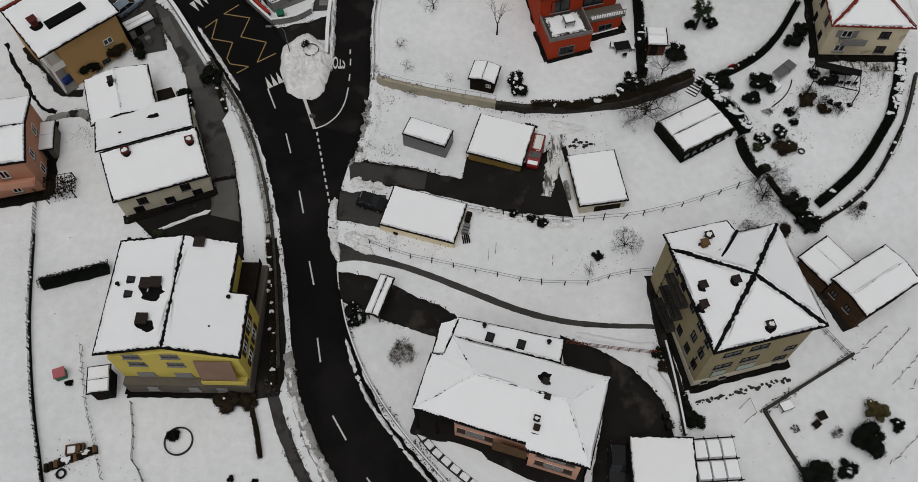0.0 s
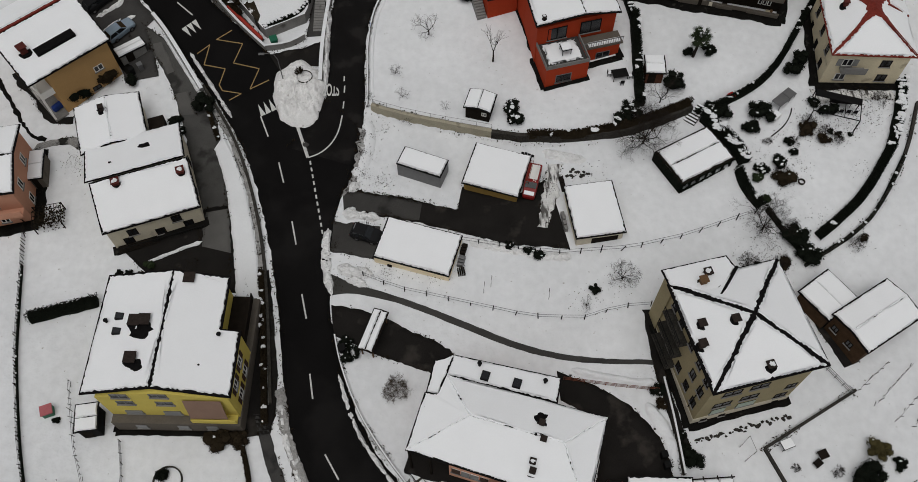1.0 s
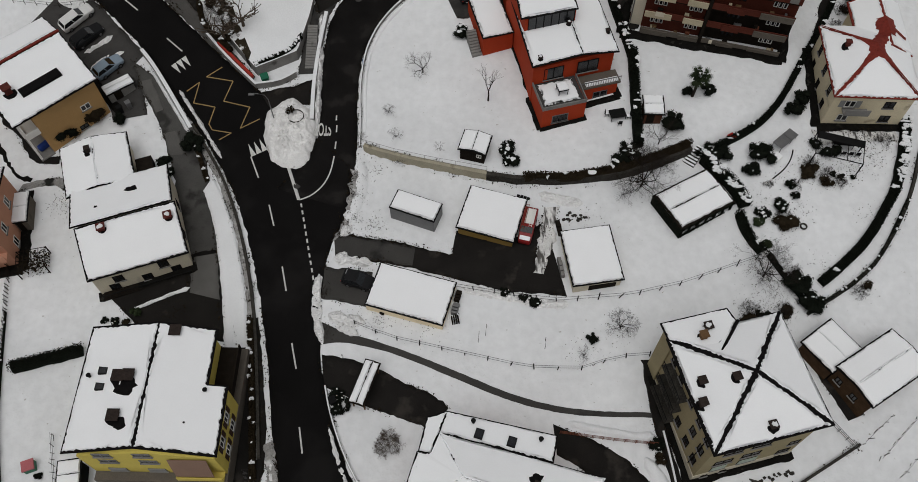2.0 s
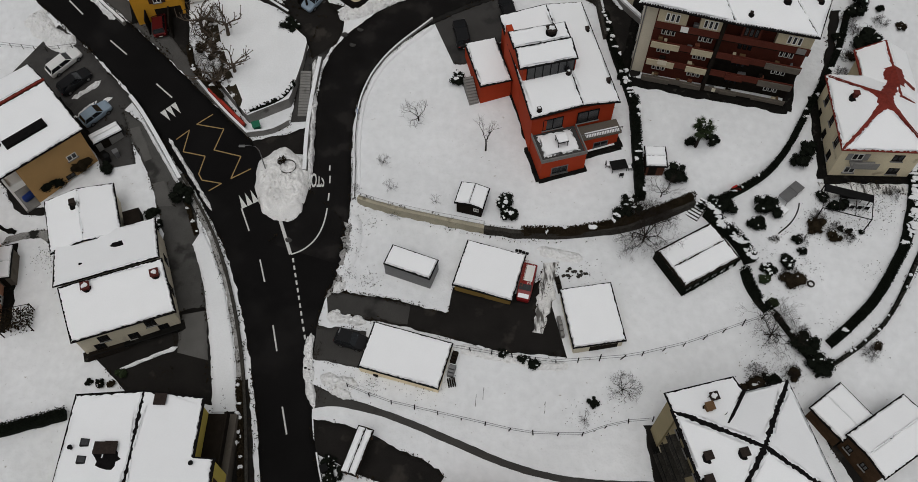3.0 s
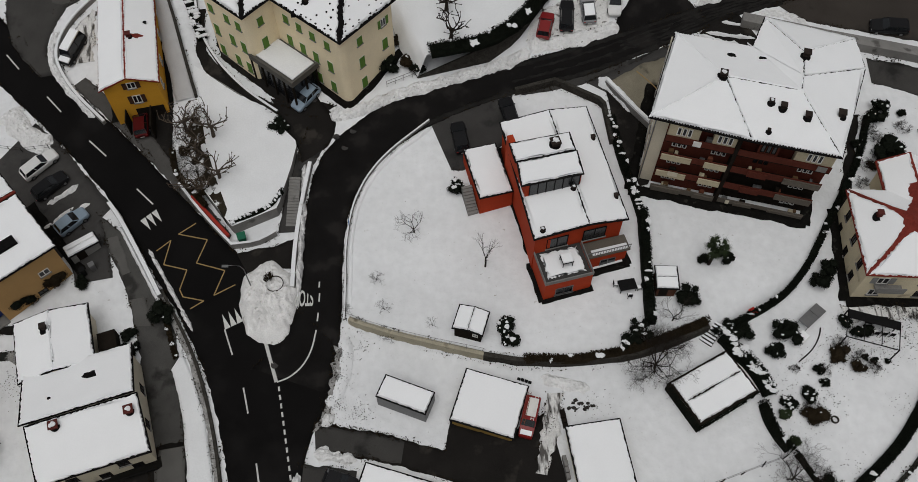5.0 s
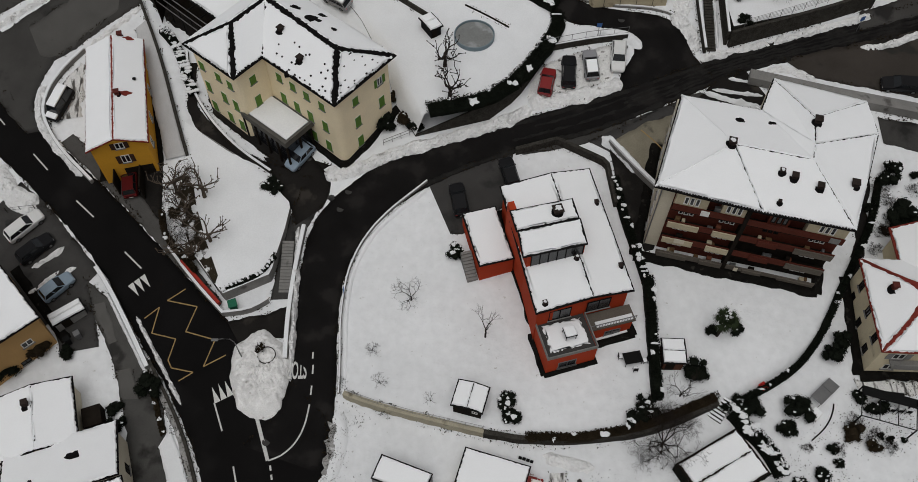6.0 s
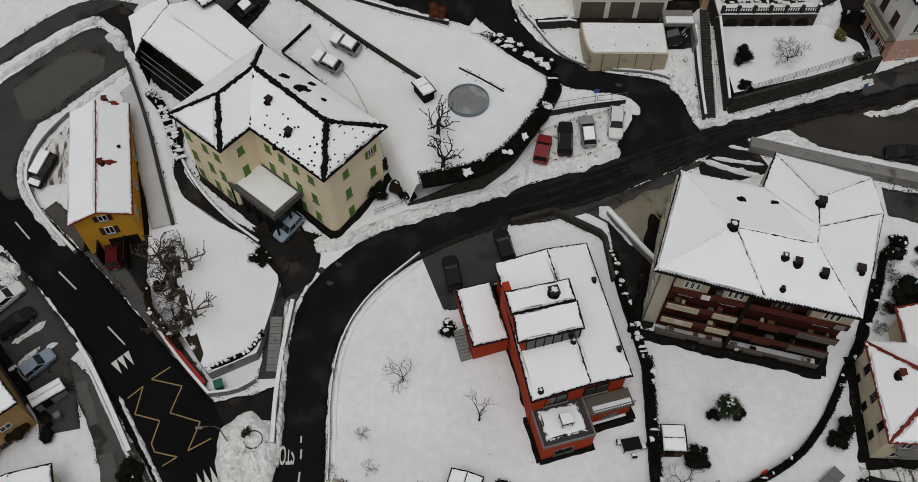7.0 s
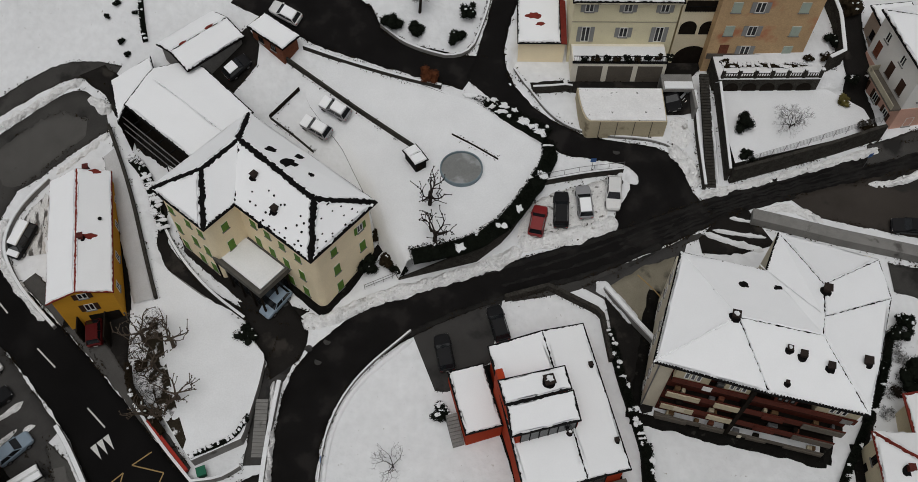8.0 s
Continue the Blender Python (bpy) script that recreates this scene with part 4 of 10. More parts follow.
def bare_patch(house, wx, wy, r, material=None, long=1.0):
    """A ragged hole in a roof's snow where the tiles show."""
    x, y = local(house, wx, wy)
    ring = []
    for k in range(16):
        a = 6.2832 * k / 16
        q = r * (1 + 0.7 * noise.noise((math.cos(a) * 1.6 + wx, math.sin(a) * 1.6 + wy, 2)))
        ring.append((x + q * math.cos(a) * long, y + q * math.sin(a)))
    z = roof_level(house, x, y)
    if z is None:
        return
    bm = bmesh.new()
    prism(bm, ring, z - 0.3, lambda a, b: (roof_level(house, a, b) or z) + 0.175)
    part("bare_patch", bm, material or TILE_DARK, house, "bare tiles where snow slid off")


def vent(house, wx, wy, ztop, r=0.14, h=0.5):
    x, y = local(house, wx, wy)
    bm = bmesh.new()
    cyl(bm, x, y, ztop - 0.3, ztop + h, r, sides=10)
    cyl(bm, x, y, ztop + h, ztop + h + 0.12, r * 1.7, r * 0.4, sides=10)
    return part("vent_pipe", bm, DARK_METAL, house)


def skylight(house, wx, wy, z, w=0.7, d=0.9, tilt=0.0, axis_y=False):
    x, y = local(house, wx, wy)
    bm = bmesh.new()
    box(bm, -w / 2, w / 2, -d / 2, d / 2, -0.2, 0.24, bevel=0.02)
    o = part("skylight", bm, DARK_METAL, house)
    o.matrix_basis = pose(x, y, z, 0 if axis_y else tilt, tilt if axis_y else 0, 0)
    bm = bmesh.new()
    box(bm, -w / 2 + 0.08, w / 2 - 0.08, -d / 2 + 0.08, d / 2 - 0.08, 0.2, 0.25)
    part("pane", bm, GLASS, o)


def block(house, w, d, z0, z1, material, cx=0.0, cy=0.0, name="wall", bevel=0.0, gable_to=None, along="x"):
    """The walls of a block; with gable_to the end walls rise to the ridge."""
    bm = bmesh.new()
    if bevel:
        pts = []
        for sx, sy, a0 in ((1, 1, 0), (-1, 1, 90), (-1, -1, 180), (1, -1, 270)):
            for k in range(6):
                a = radians(a0 + 18 * k)
                pts.append((cx + sx * (w / 2 - bevel) + bevel * math.cos(a), cy + sy * (d / 2 - bevel) + bevel * math.sin(a)))
        prism(bm, pts, z0, z1)
    else:
        box(bm, cx - w / 2, cx + w / 2, cy - d / 2, cy + d / 2, z0, z1)
    if gable_to:
        hw, hd = w / 2, d / 2
        tri = [(-hw, -hd), (-hw, hd), (-hw, 0)] if along == "x" else [(-hw, -hd), (hw, -hd), (0, -hd)]
        ext = (w, 0) if along == "x" else (0, d)
        v = []
        for e in (0, 1):
            for (tx, ty), zz in zip(tri, (z1, z1, gable_to)):
                v.append(bm.verts.new((cx + tx + ext[0] * e, cy + ty + ext[1] * e, zz)))
        for f in ((0, 1, 2), (5, 4, 3), (0, 3, 4, 1), (1, 4, 5, 2), (2, 5, 3, 0)):
            bm.faces.new([v[i] for i in f])
    return part(name, bm, material, house)


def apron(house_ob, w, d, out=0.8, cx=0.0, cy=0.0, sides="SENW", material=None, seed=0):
    """A dark, ragged-edged strip on the ground at the foot of a house's walls."""
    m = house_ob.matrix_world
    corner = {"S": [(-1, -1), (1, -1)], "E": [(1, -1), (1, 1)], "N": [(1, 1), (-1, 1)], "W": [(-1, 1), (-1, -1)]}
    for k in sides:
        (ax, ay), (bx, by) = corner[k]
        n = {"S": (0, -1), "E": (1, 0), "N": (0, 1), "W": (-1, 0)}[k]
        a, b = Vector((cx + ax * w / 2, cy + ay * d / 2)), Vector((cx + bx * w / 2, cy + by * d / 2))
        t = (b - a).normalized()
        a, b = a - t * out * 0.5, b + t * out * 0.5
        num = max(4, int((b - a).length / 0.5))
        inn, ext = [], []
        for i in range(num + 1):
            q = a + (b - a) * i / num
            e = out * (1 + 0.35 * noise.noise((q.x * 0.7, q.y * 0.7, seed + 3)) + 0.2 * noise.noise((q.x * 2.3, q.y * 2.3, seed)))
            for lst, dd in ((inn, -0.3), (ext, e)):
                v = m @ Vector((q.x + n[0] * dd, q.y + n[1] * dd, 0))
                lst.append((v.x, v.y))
        strip("wall_foot_strip", inn, ext, material or DARK_GROUND, "dark ragged strip along the foot of a house wall", "gravel strip", dz=0.1, step=0.5, cross=2, rounded=False)


def house(name, x, y, rz, zb, label, group="village houses", category="house"):
    return thing(name, x, y, zb, rz, label, category, group)


# yellow three-storey house
yel = house("house", -28.6, 37.0, -2.0, 0.0, "yellow rendered house with grey-brown ground floor and snowy gable roof")
block(yel, 12.9, 13.9, -0.3, 3.3, GREYBROWN, cx=1.05, cy=-0.6, name="ground_floor")
block(yel, 12.8, 6.9, 3.3, 8.3, YELLOW, cx=1.0, cy=-3.2, gable_to=9.9, along="y")
block(yel, 10.6, 5.6, 3.3, 8.5, YELLOW, cx=-0.1, cy=2.95, name="north_wall")
roof(yel, [[(-6.8, -6.55, 8.6), (-6.8, 6.2, 8.6), (0.42, 6.1, 10.4), (0.42, -6.4, 10.4)], [(7.65, -6.55, 8.6), (7.65, 0.35, 8.6), (5.85, 0.3, 9.05), (5.85, 6.05, 9.05), (0.42, 6.1, 10.4), (0.42, -6.4, 10.4)]], TILE_DARK, inset=0.12, ridge=0.09, jag=0.05, seed=1)
for s, zs in ((-3.9, (3.7, 6.5, 8.3)), (-0.1, (3.7, 6.5, 8.6))):
    for z in zs:
        window(yel, side("S", 12.8, 13.3, s, z, cx=1.0), 1.7, 0.9, frame_mat=GREY_METAL, closed=True, shutters=SHUT_GREY if z < 3.8 else None)
for s in (-3.6, 0.6, 3.5):
    window(yel, side("S", 12.9, 13.9, s, 1.9, cx=1.05, cy=-0.6), 1.1, 0.9, frame_mat=GREY_METAL, closed=True, shutters=SHUT_GREY)
for s in (-3.2, 1.2):
    window(yel, side("S", 12.9, 13.9, s, 0.5, cx=1.05, cy=-0.6), 2.0, 0.7, frame_mat=WOOD_AND_SHADE)
for s in (-4.6, -2.2):
    for z in (3.8, 6.2):
        window(yel, side("E", 12.8, 11.7, s, z, cx=1.0), 1.0, 1.3, shutters=SHUT_BROWN)
bm = bmesh.new()
box(bm, 2.9, 7.3, -7.5, -6.6, 3.6, 3.8)
box(bm, 2.9, 7.3, -7.55, -7.45, 3.8, 4.6)
box(bm, 2.9, 3.0, -7.5, -6.6, 3.8, 4.6)
bal = part("balcony", bm, YELLOW, yel)
bm = bmesh.new()
q = [[bm.verts.new((x, y + o, z)) for x, y, z in ((2.95, -6.76, 8.15), (2.95, -7.0, 6.9), (2.95, -7.34, 4.65), (6.6, -7.34, 4.65), (6.6, -7.0, 6.9), (6.6, -6.76, 8.15))] for o in (0.0, -0.05)]
for v in q:
    bm.faces.new((v[0], v[1], v[4], v[5]))
    bm.faces.new((v[1], v[2], v[3], v[4]))
for i in range(6):
    bm.faces.new((q[0][i], q[0][(i + 1) % 6], q[1][(i + 1) % 6], q[1][i]))
bmesh.ops.recalc_face_normals(bm, faces=bm.faces)
part("awning", bm, mat("brown_awning", (0.24, 0.155, 0.115), 0.85, 0.8, 0.1, 12, 0.1, 0.01), bal, "lowered brown fabric blind")
bm = bmesh.new()
box(bm, 5.2, 7.3, 0.25, 5.7, 5.0, 5.2)
box(bm, 7.2, 7.3, 0.25, 5.7, 5.2, 6.1)
part("side_balcony", bm, WOOD_AND_SHADE, yel)
for wx, wy, z, m in ((-31.0, 37.6, 9.7, BRICK_CH), (-29.95, 37.55, 9.9, BRICK_CH), (-30.7, 33.7, 9.7, BRICK_CH), (-26.35, 42.2, 9.6, BRICK_CH)):
    chimney(yel, wx, wy, z, 0.5, 0.85, m, bare=0.5)
bare_patch(yel, -30.1, 36.6, 0.9, long=1.2)
bare_patch(yel, -30.1, 33.0, 0.6, long=1.2)
bare_patch(yel, -26.0, 41.9, 0.7, long=1.2)
for wx, wy in ((-32.9, 38.4), (-32.9, 36.8)):
    skylight(yel, wx, wy, 9.4, 0.8, 0.7, 14, True)
for wx, wy in ((-34.2, 38.0), (-22.9, 36.4), (-24.4, 33.2)):
    vent(yel, wx, wy, 9.0)

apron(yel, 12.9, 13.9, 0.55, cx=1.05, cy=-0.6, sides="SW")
# white house in three stepped parts
whi = house("house", -35.3, 57.6, 18.5, 0.4, "off-white old house with stepped snowy roofs and a balcony")
block(whi, 10.3, 10.8, 0, 4.4, OFFWHITE, cy=-0.1, gable_to=6.2, along="x")
roof(whi, [[(-5.5, -5.8, 4.5), (5.5, -5.8, 4.5), (5.5, 0, 6.5), (-5.5, 0, 6.5)], [(-5.9, 0.05, 6.7), (5.3, 0.05, 6.7), (5.3, 6.7, 4.65), (-5.9, 6.7, 4.65)]], TILE_DARK, inset=0.05, seed=2)
block(whi, 7.2, 6.8, 0, 4.3, OFFWHITE, cx=-2.5, cy=9.1, gable_to=5.2, along="y")
block(whi, 1.9, 2.2, 0, 3.2, WOOD_AND_SHADE, cx=2.4, cy=8.7, name="lean_to")
roof(whi, gable(7.9, 7.4, 4.6, 5.4, "y", -2.5, 9.4), TILE_DARK, inset=0.04, ridge=-0.06, seed=3)
for s, z in ((-2.6, 2.4), (2.4, 2.7), (3.4, 1.1), (-3.4, 1.0), (0.2, 1.1)):
    window(whi, side("S", 10.3, 10.8, s, z, cy=-0.1), 1.1, 1.2, frame_mat=WOOD_AND_SHADE)
for s in (-2, 2):
    window(whi, side("E", 10.3, 10.8, s, 2.4, cy=-0.1), 1.0, 1.3, frame_mat=WOOD_AND_SHADE)
bm = bmesh.new()
box(bm, -4.9, 4.9, -6.5, -5.45, 0.85, 1.0)
bal = part("balcony", bm, WOOD_AND_SHADE, whi)
bm = bmesh.new()
for k in range(34):
    box(bm, -4.85 + k * 0.295, -4.8 + k * 0.295, -6.48, -6.44, 1.0, 1.8)
box(bm, -4.9, 4.9, -6.5, -6.42, 1.8, 1.87)
part("railing", bm, DARK_METAL, bal)
bm = bmesh.new()
box(bm, -2.6, 4.9, -7.7, -6.9, 0.4, 0.6)
part("snowy_ledge", bm, SNOW, whi)
bare_patch(whi, -35.6, 61.6, 0.45, long=1.5)
bare_patch(whi, -38.9, 58.9, 0.2)
for wx, wy in ((-37.5, 55.9), (-30.6, 57.5)):
    chimney(whi, wx, wy, 5.8, 0.45, 0.7, BRICK_RED, bare=0.1)
chimney(whi, -41.6, 67.0, 4.8, 0.6, 0.5)

apron(whi, 10.3, 10.8, 0.8, cy=-0.1, sides="S")
# tan house, with a red ridge
tan = house("house", -48.6, 77.3, 41.6, 0.6, "tan rendered house with snowy gable roof and red ridge tiles")
block(tan, 8.2, 11.0, 0, 8.0, TAN, cx=-0.2, gable_to=10.1, along="x")
block(tan, 1.8, 4.0, 0, 8.0, TAN, cx=-5.2, cy=3.5, name="rear_wall")
roof(tan, [[(-6.7, -6.4, 8.2), (4.3, -6.4, 8.2), (4.3, 0.9, 10.4), (-6.7, 0.9, 10.4)], [(-6.7, 1.3, 10.45), (4.3, 1.3, 10.45), (4.3, 6.1, 8.9), (-6.7, 6.1, 8.9)]], TILE_DARK, inset=0.03, seed=4)
bm = bmesh.new()
box(bm, -6.75, 4.35, 0.95, 1.22, 10.3, 10.58, bevel=0.06)
part("ridge_cap", bm, TILE_RED, tan)
window(tan, side("S", 8.2, 11.0, 1.8, 4.0, cx=-0.2), 1.2, 0.9, frame_mat=WHITE)
window(tan, side("S", 8.2, 11.0, 0.5, 1.4, cx=-0.2), 1.1, 0.7, frame_mat=WOOD_AND_SHADE)
bm = bmesh.new()
box(bm, -6.1, -4.3, -5.6, 1.5, 4.5, 4.7)
box(bm, -6.1, -5.95, -5.6, 1.5, 4.7, 5.5)
box(bm, -6.1, -4.3, -5.6, -5.45, 4.7, 5.5)
part("balcony", bm, WHITE, tan)
for py in (-5.5, -1.2):
    bm = bmesh.new()
    box(bm, -6.1, -5.85, py - 0.12, py + 0.12, -0.3, 8.2)
    part("pillar", bm, WHITE, tan)
bm = bmesh.new()
box(bm, -6.1, -4.3, -5.8, 1.5, -0.2, 0.75)
part("porch_floor", bm, CONCRETE, tan)
bm = bmesh.new()
box(bm, -3.6, 1.4, -4.1, -2.9, 8.8, 9.45)
part("roof_vent", bm, TILE_DARK, tan)
chimney(tan, -50.2, 72.3, 9.5, 0.9, 0.8, BRICK_RED)

apron(tan, 9.0, 11.4, 0.8, sides="E")
sc = thing("scooter", -49.3, 71.0, 1.3, 50, "scooter under a blue tarpaulin in an open porch", "scooter")
bm = bmesh.new()
box(bm, -0.9, 0.9, -0.35, 0.35, 0.05, 0.95, bevel=0.25)
part("tarpaulin", bm, mat("blue_tarpaulin", (0.02, 0.045, 0.2), 0.5, 2, 0.2, 9, 0.3, 0.03), sc)
for sx in (-0.6, 0.6):
    bm = bmesh.new()
    tube(bm, [(sx, -0.07, 0.25), (sx, 0.07, 0.25)], [0.25, 0.25], 12)
    part("wheel", bm, RUBBER, sc)
# salmon house at the west edge
sw = house("house", -54.2, 58.7, 9.8, -0.3, "salmon rendered house with snowy roof and red chimneys")
block(sw, 8.8, 8.9, 0, 6.9, SALMON)
roof(sw, gable(9.8, 9.7, 7.1, 8.0, "x"), TILE_DARK, inset=0.1, seed=5)
for s in (-2, 1.5):
    for z in (1.2, 4.2):
        window(sw, side("S", 8.8, 8.9, s, z), 1.0, 1.4, frame_mat=WHITE)
        window(sw, side("E", 8.8, 8.9, s, z), 1.0, 1.4, frame_mat=WHITE)
bm = bmesh.new()
box(bm, -3.4, 4.4, -5.6, -4.4, 3.4, 3.6)
box(bm, -3.4, 4.4, -5.6, -5.5, 3.6, 4.5)
part("balcony", bm, SALMON, sw)
chimney(sw, -52.6, 58.4, 7.6, 0.6, 0.6, BRICK_RED, bare=0.15)

apron(sw, 8.8, 9.6, 1.2, sides="SE")
# big square house with a pyramid roof
bh = house("house", 27.65, 35.75, 13.5, 0.5, "square olive-cream house with a pyramid roof and bare dark hips")
block(bh, 10.5, 10.5, 0, 2.1, OFFWHITE, name="ground_floor")
block(bh, 10.4, 10.4, 2.1, 11.1, OLIVE)
roof(bh, hip(11.6, 11.6, 11.3, 13.9), TILE_DARK, inset=0.1, ridge=0.16, jag=0.06, comb=0.06, seed=6)
block(bh, 6.4, 1.8, 0, 10.9, OLIVE, cx=-2.2, cy=6.0, name="rear_wing")
roof(bh, [[(-5.8, 5.4, 11.7), (-1.75, 2.9, 12.45), (1.3, 5.7, 11.6), (1.1, 7.4, 11.2), (-5.75, 7.45, 11.2)]], TILE_DARK, inset=0.08, seed=7, name="rear_roof")
for s, z, w, pale in ((-2.9, 4.5, 1.9, 0), (-0.1, 4.7, 1.9, 0), (-2.7, 7.6, 1.9, 0), (0.1, 7.6, 1.9, 0), (0.1, 2.6, 1.9, 1), (-2.9, 2.6, 1.5, 1), (3.9, 2.5, 1.3, 0), (4.2, 5.0, 1.1, 0)):
    window(bh, side("S", 10.4, 10.4, s, z), w, 1.1, frame_mat=WOOD_AND_SHADE, shutters=SHUT_PALE if pale else None, closed=bool(pale))
for s in (-3.9, -1.9, 3.9):
    window(bh, side("S", 10.5, 10.5, s, 0.9), 0.7, 0.55, frame_mat=WOOD_AND_SHADE)
for s in (-4.0, -2.2, 0.2, 2.2, 4.0):
    for z in (3.2, 6.2, 9.0):
        if (s, z) != (0.2, 6.2):
            window(bh, side("W", 10.4, 10.4, s, z), 0.9, 1.5, frame_mat=WOOD_AND_SHADE)
for z in (3.0, 6.0, 8.8):
    bm = bmesh.new()
    box(bm, -6.3, -5.2, 0.2, 4.2, z - 0.15, z)
    b2 = part("balcony", bm, WALL_STONE, bh)
    bm = bmesh.new()
    for k in range(14):
        box(bm, -6.28, -6.24, 0.22 + k * 0.3, 0.26 + k * 0.3, z, z + 0.95)
    box(bm, -6.3, -6.22, 0.2, 4.2, z + 0.95, z + 1.0)
    part("railing", bm, DARK_METAL, b2)
for wx, wy, z, m, h in ((23.9, 39.8, 12.3, WOOD, 0.7), (24.6, 40.9, 12.0, BRICK_CH, 0.5), (23.2, 35.5, 12.6, BRICK_CH, 0.15), (26.0, 35.4, 13.5, BRICK_CH, 0.15), (22.9, 33.4, 12.3, BRICK_CH, 0.7), (28.8, 31.3, 12.8, BRICK_CH, 0.25)):
    chimney(bh, wx, wy, z, h, 0.6, m, bare=0.3)
bare_patch(bh, 24.6, 39.9, 0.8, long=1.3)
bm = bmesh.new()
tube(bm, [(-1.75, 2.9, 12.62), (-0.2, 4.3, 12.2), (1.3, 5.7, 11.78)], [0.17, 0.15, 0.17], 7)
part("bare_valley", bm, TILE_DARK, bh, "bare dark tiles along a valley")
bm = bmesh.new()
tube(bm, [(-5.25, -3.9, 11), (-5.3, -3.9, 2.4)], [0.06, 0.06], 6)
part("downpipe", bm, DARK_METAL, bh)

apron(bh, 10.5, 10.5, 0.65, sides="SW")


def stones(p, q, n, seed, label):
    """An uneven row of dark stones lying in the snow between two plan points."""
    bm, rng = bmesh.new(), random.Random(seed)
    for k in range(n):
        x, y = np.array(p) + (np.array(q) - np.array(p)) * (k + rng.gauss(0, 0.3)) / n + np.array((rng.gauss(0, 0.13), rng.gauss(0, 0.13)))
        r = rng.uniform(0.07, 0.2)
        m = bmesh.ops.create_icosphere(bm, subdivisions=1, radius=1.0, matrix=Matrix.Translation((x, y, level(x, y) + 0.06)) @ Matrix.Diagonal((r * rng.uniform(1, 1.8), r, r * 0.8, 1)))
        for v in m["verts"]:
            v.co += Vector((rng.gauss(0, 0.04), rng.gauss(0, 0.04), 0))
    tagged(mesh_ob("stone_edging", bm, WALL_STONE), label, "stones", kind="stuff")


stones((24.2, 27.7), (34.3, 30.1), 46, 31, "uneven row of dark stones below a house")
stones((13.6, 58.9), (15.9, 58.5), 14, 32, "dark stones in snow behind a garage")
stones((13.4, 58.3), (15.2, 58.1), 8, 33, "dark stones in snow behind a garage")
# barns
BARN_WOOD = mat("old_barn_boards", (0.06, 0.036, 0.021), 0.85, 1.5, 0.35, 18.0, 0.3, 0.02, spec=0.03)
for nm, x, y, rz, w, d, ze, zr, zb, al in (("barn", 39.3, 41.9, 35, 4.6, 4.4, 2.6, 2.85, 2.4, "y"), ("barn", 43.5, 39.2, 31, 7.9, 5.2, 3.8, 4.4, 1.9, "x")):
    b = house(nm, x, y, rz, zb, "brown wooden barn with a snow-covered gable roof", category="barn")
    block(b, w - 0.5, d - 0.6, -0.6, ze, BARN_WOOD, gable_to=zr - 0.15, along=al)
    roof(b, gable(w, d, ze + 0.1, zr, al), TILE_DARK, inset=0.05, ridge=-0.06, seed=8)
    if w > 6:
        for s in (-1.4, 0.6):
            window(b, side("W", w - 0.5, d - 0.6, s, 1.6), 0.8, 1.0, frame_mat=WOOD_AND_SHADE)
        door(b, side("S", w - 0.5, d - 0.6, 1.5, 0), 2.2, 2.2, WOOD_AND_SHADE)

# long salmon house with hipped roof
sal = house("house", 5.4, 26.2, -17.9, 0.6, "low salmon house with a wide snowy hipped roof")
SALMON_PALE = mat("pale_salmon_render", (0.66, 0.36, 0.25), 0.85, 0.5, 0.1, 9.0, 0.1, 0.01, spots=(0.5, 0.27, 0.19), spot_at=0.64)
block(sal, 12.5, 7.2, -0.4, 8.2, SALMON_PALE, cx=1.05)
RW, RE = (-4.3, 0.2, 9.6), (4.5, 0.25, 9.6)
roof(sal, [[(-9.1, -4.3, 8.35), (2.0, -4.45, 8.35), (2.05, -5.0, 8.25), (8.05, -4.9, 8.25), RE, RW], [(-7.7, 3.8, 8.35), (-7.9, 1.65, 8.55), (-9.15, 1.5, 8.35), (-9.1, -4.3, 8.35), RW], [(7.9, 4.2, 8.35), (-7.7, 3.8, 8.35), RW, RE], [(8.05, -4.9, 8.25), (7.9, 4.2, 8.35), RE]], TILE_DARK, inset=0.03, ridge=-0.05, comb=0.12, seed=9)
block(sal, 4.9, 1.0, -0.6, 7.9, SALMON_PALE, cx=4.85, cy=-3.9, name="south_wing")
block(sal, 2.3, 4.2, -0.4, 8.1, SALMON_PALE, cx=-6.3, cy=1.5, name="west_wing")
block(sal, 9.6, 2.2, 0, 7.3, SALMON_PALE, cx=-2.6, cy=4.5, name="north_wing")
roof(sal, [[(-7.66, 6.2, 7.6), (-7.7, 3.75, 8.1), (3.1, 4.2, 8.1), (2.85, 7.0, 7.5)], [(-9.4, 5.1, 7.5), (-9.1, 1.6, 7.9), (-7.8, 1.7, 8.1), (-7.7, 3.75, 8.1), (-7.66, 6.2, 7.6)]], TILE_DARK, inset=0.06, ridge=-0.03, seed=11, name="north_roof")
for w, d, cx, cy, c in ((12.5, 7.2, 1.05, 0.0, -4.15), (4.9, 1.0, 4.85, -3.9, 0.05)):
    for z in (3.1, 5.9):
        for s in (-0.45, 0.45):
            window(sal, side("S", w, d, c + s, z, cx, cy), 0.82, 1.3, shutters=SHUT_GREY, closed=True)
        for s in (-1.4, 1.4):
            window(sal, side("S", w, d, c + s, z, cx, cy), 0.85, 1.35, shutters=SHUT_BROWN, closed=True)
bm = bmesh.new()
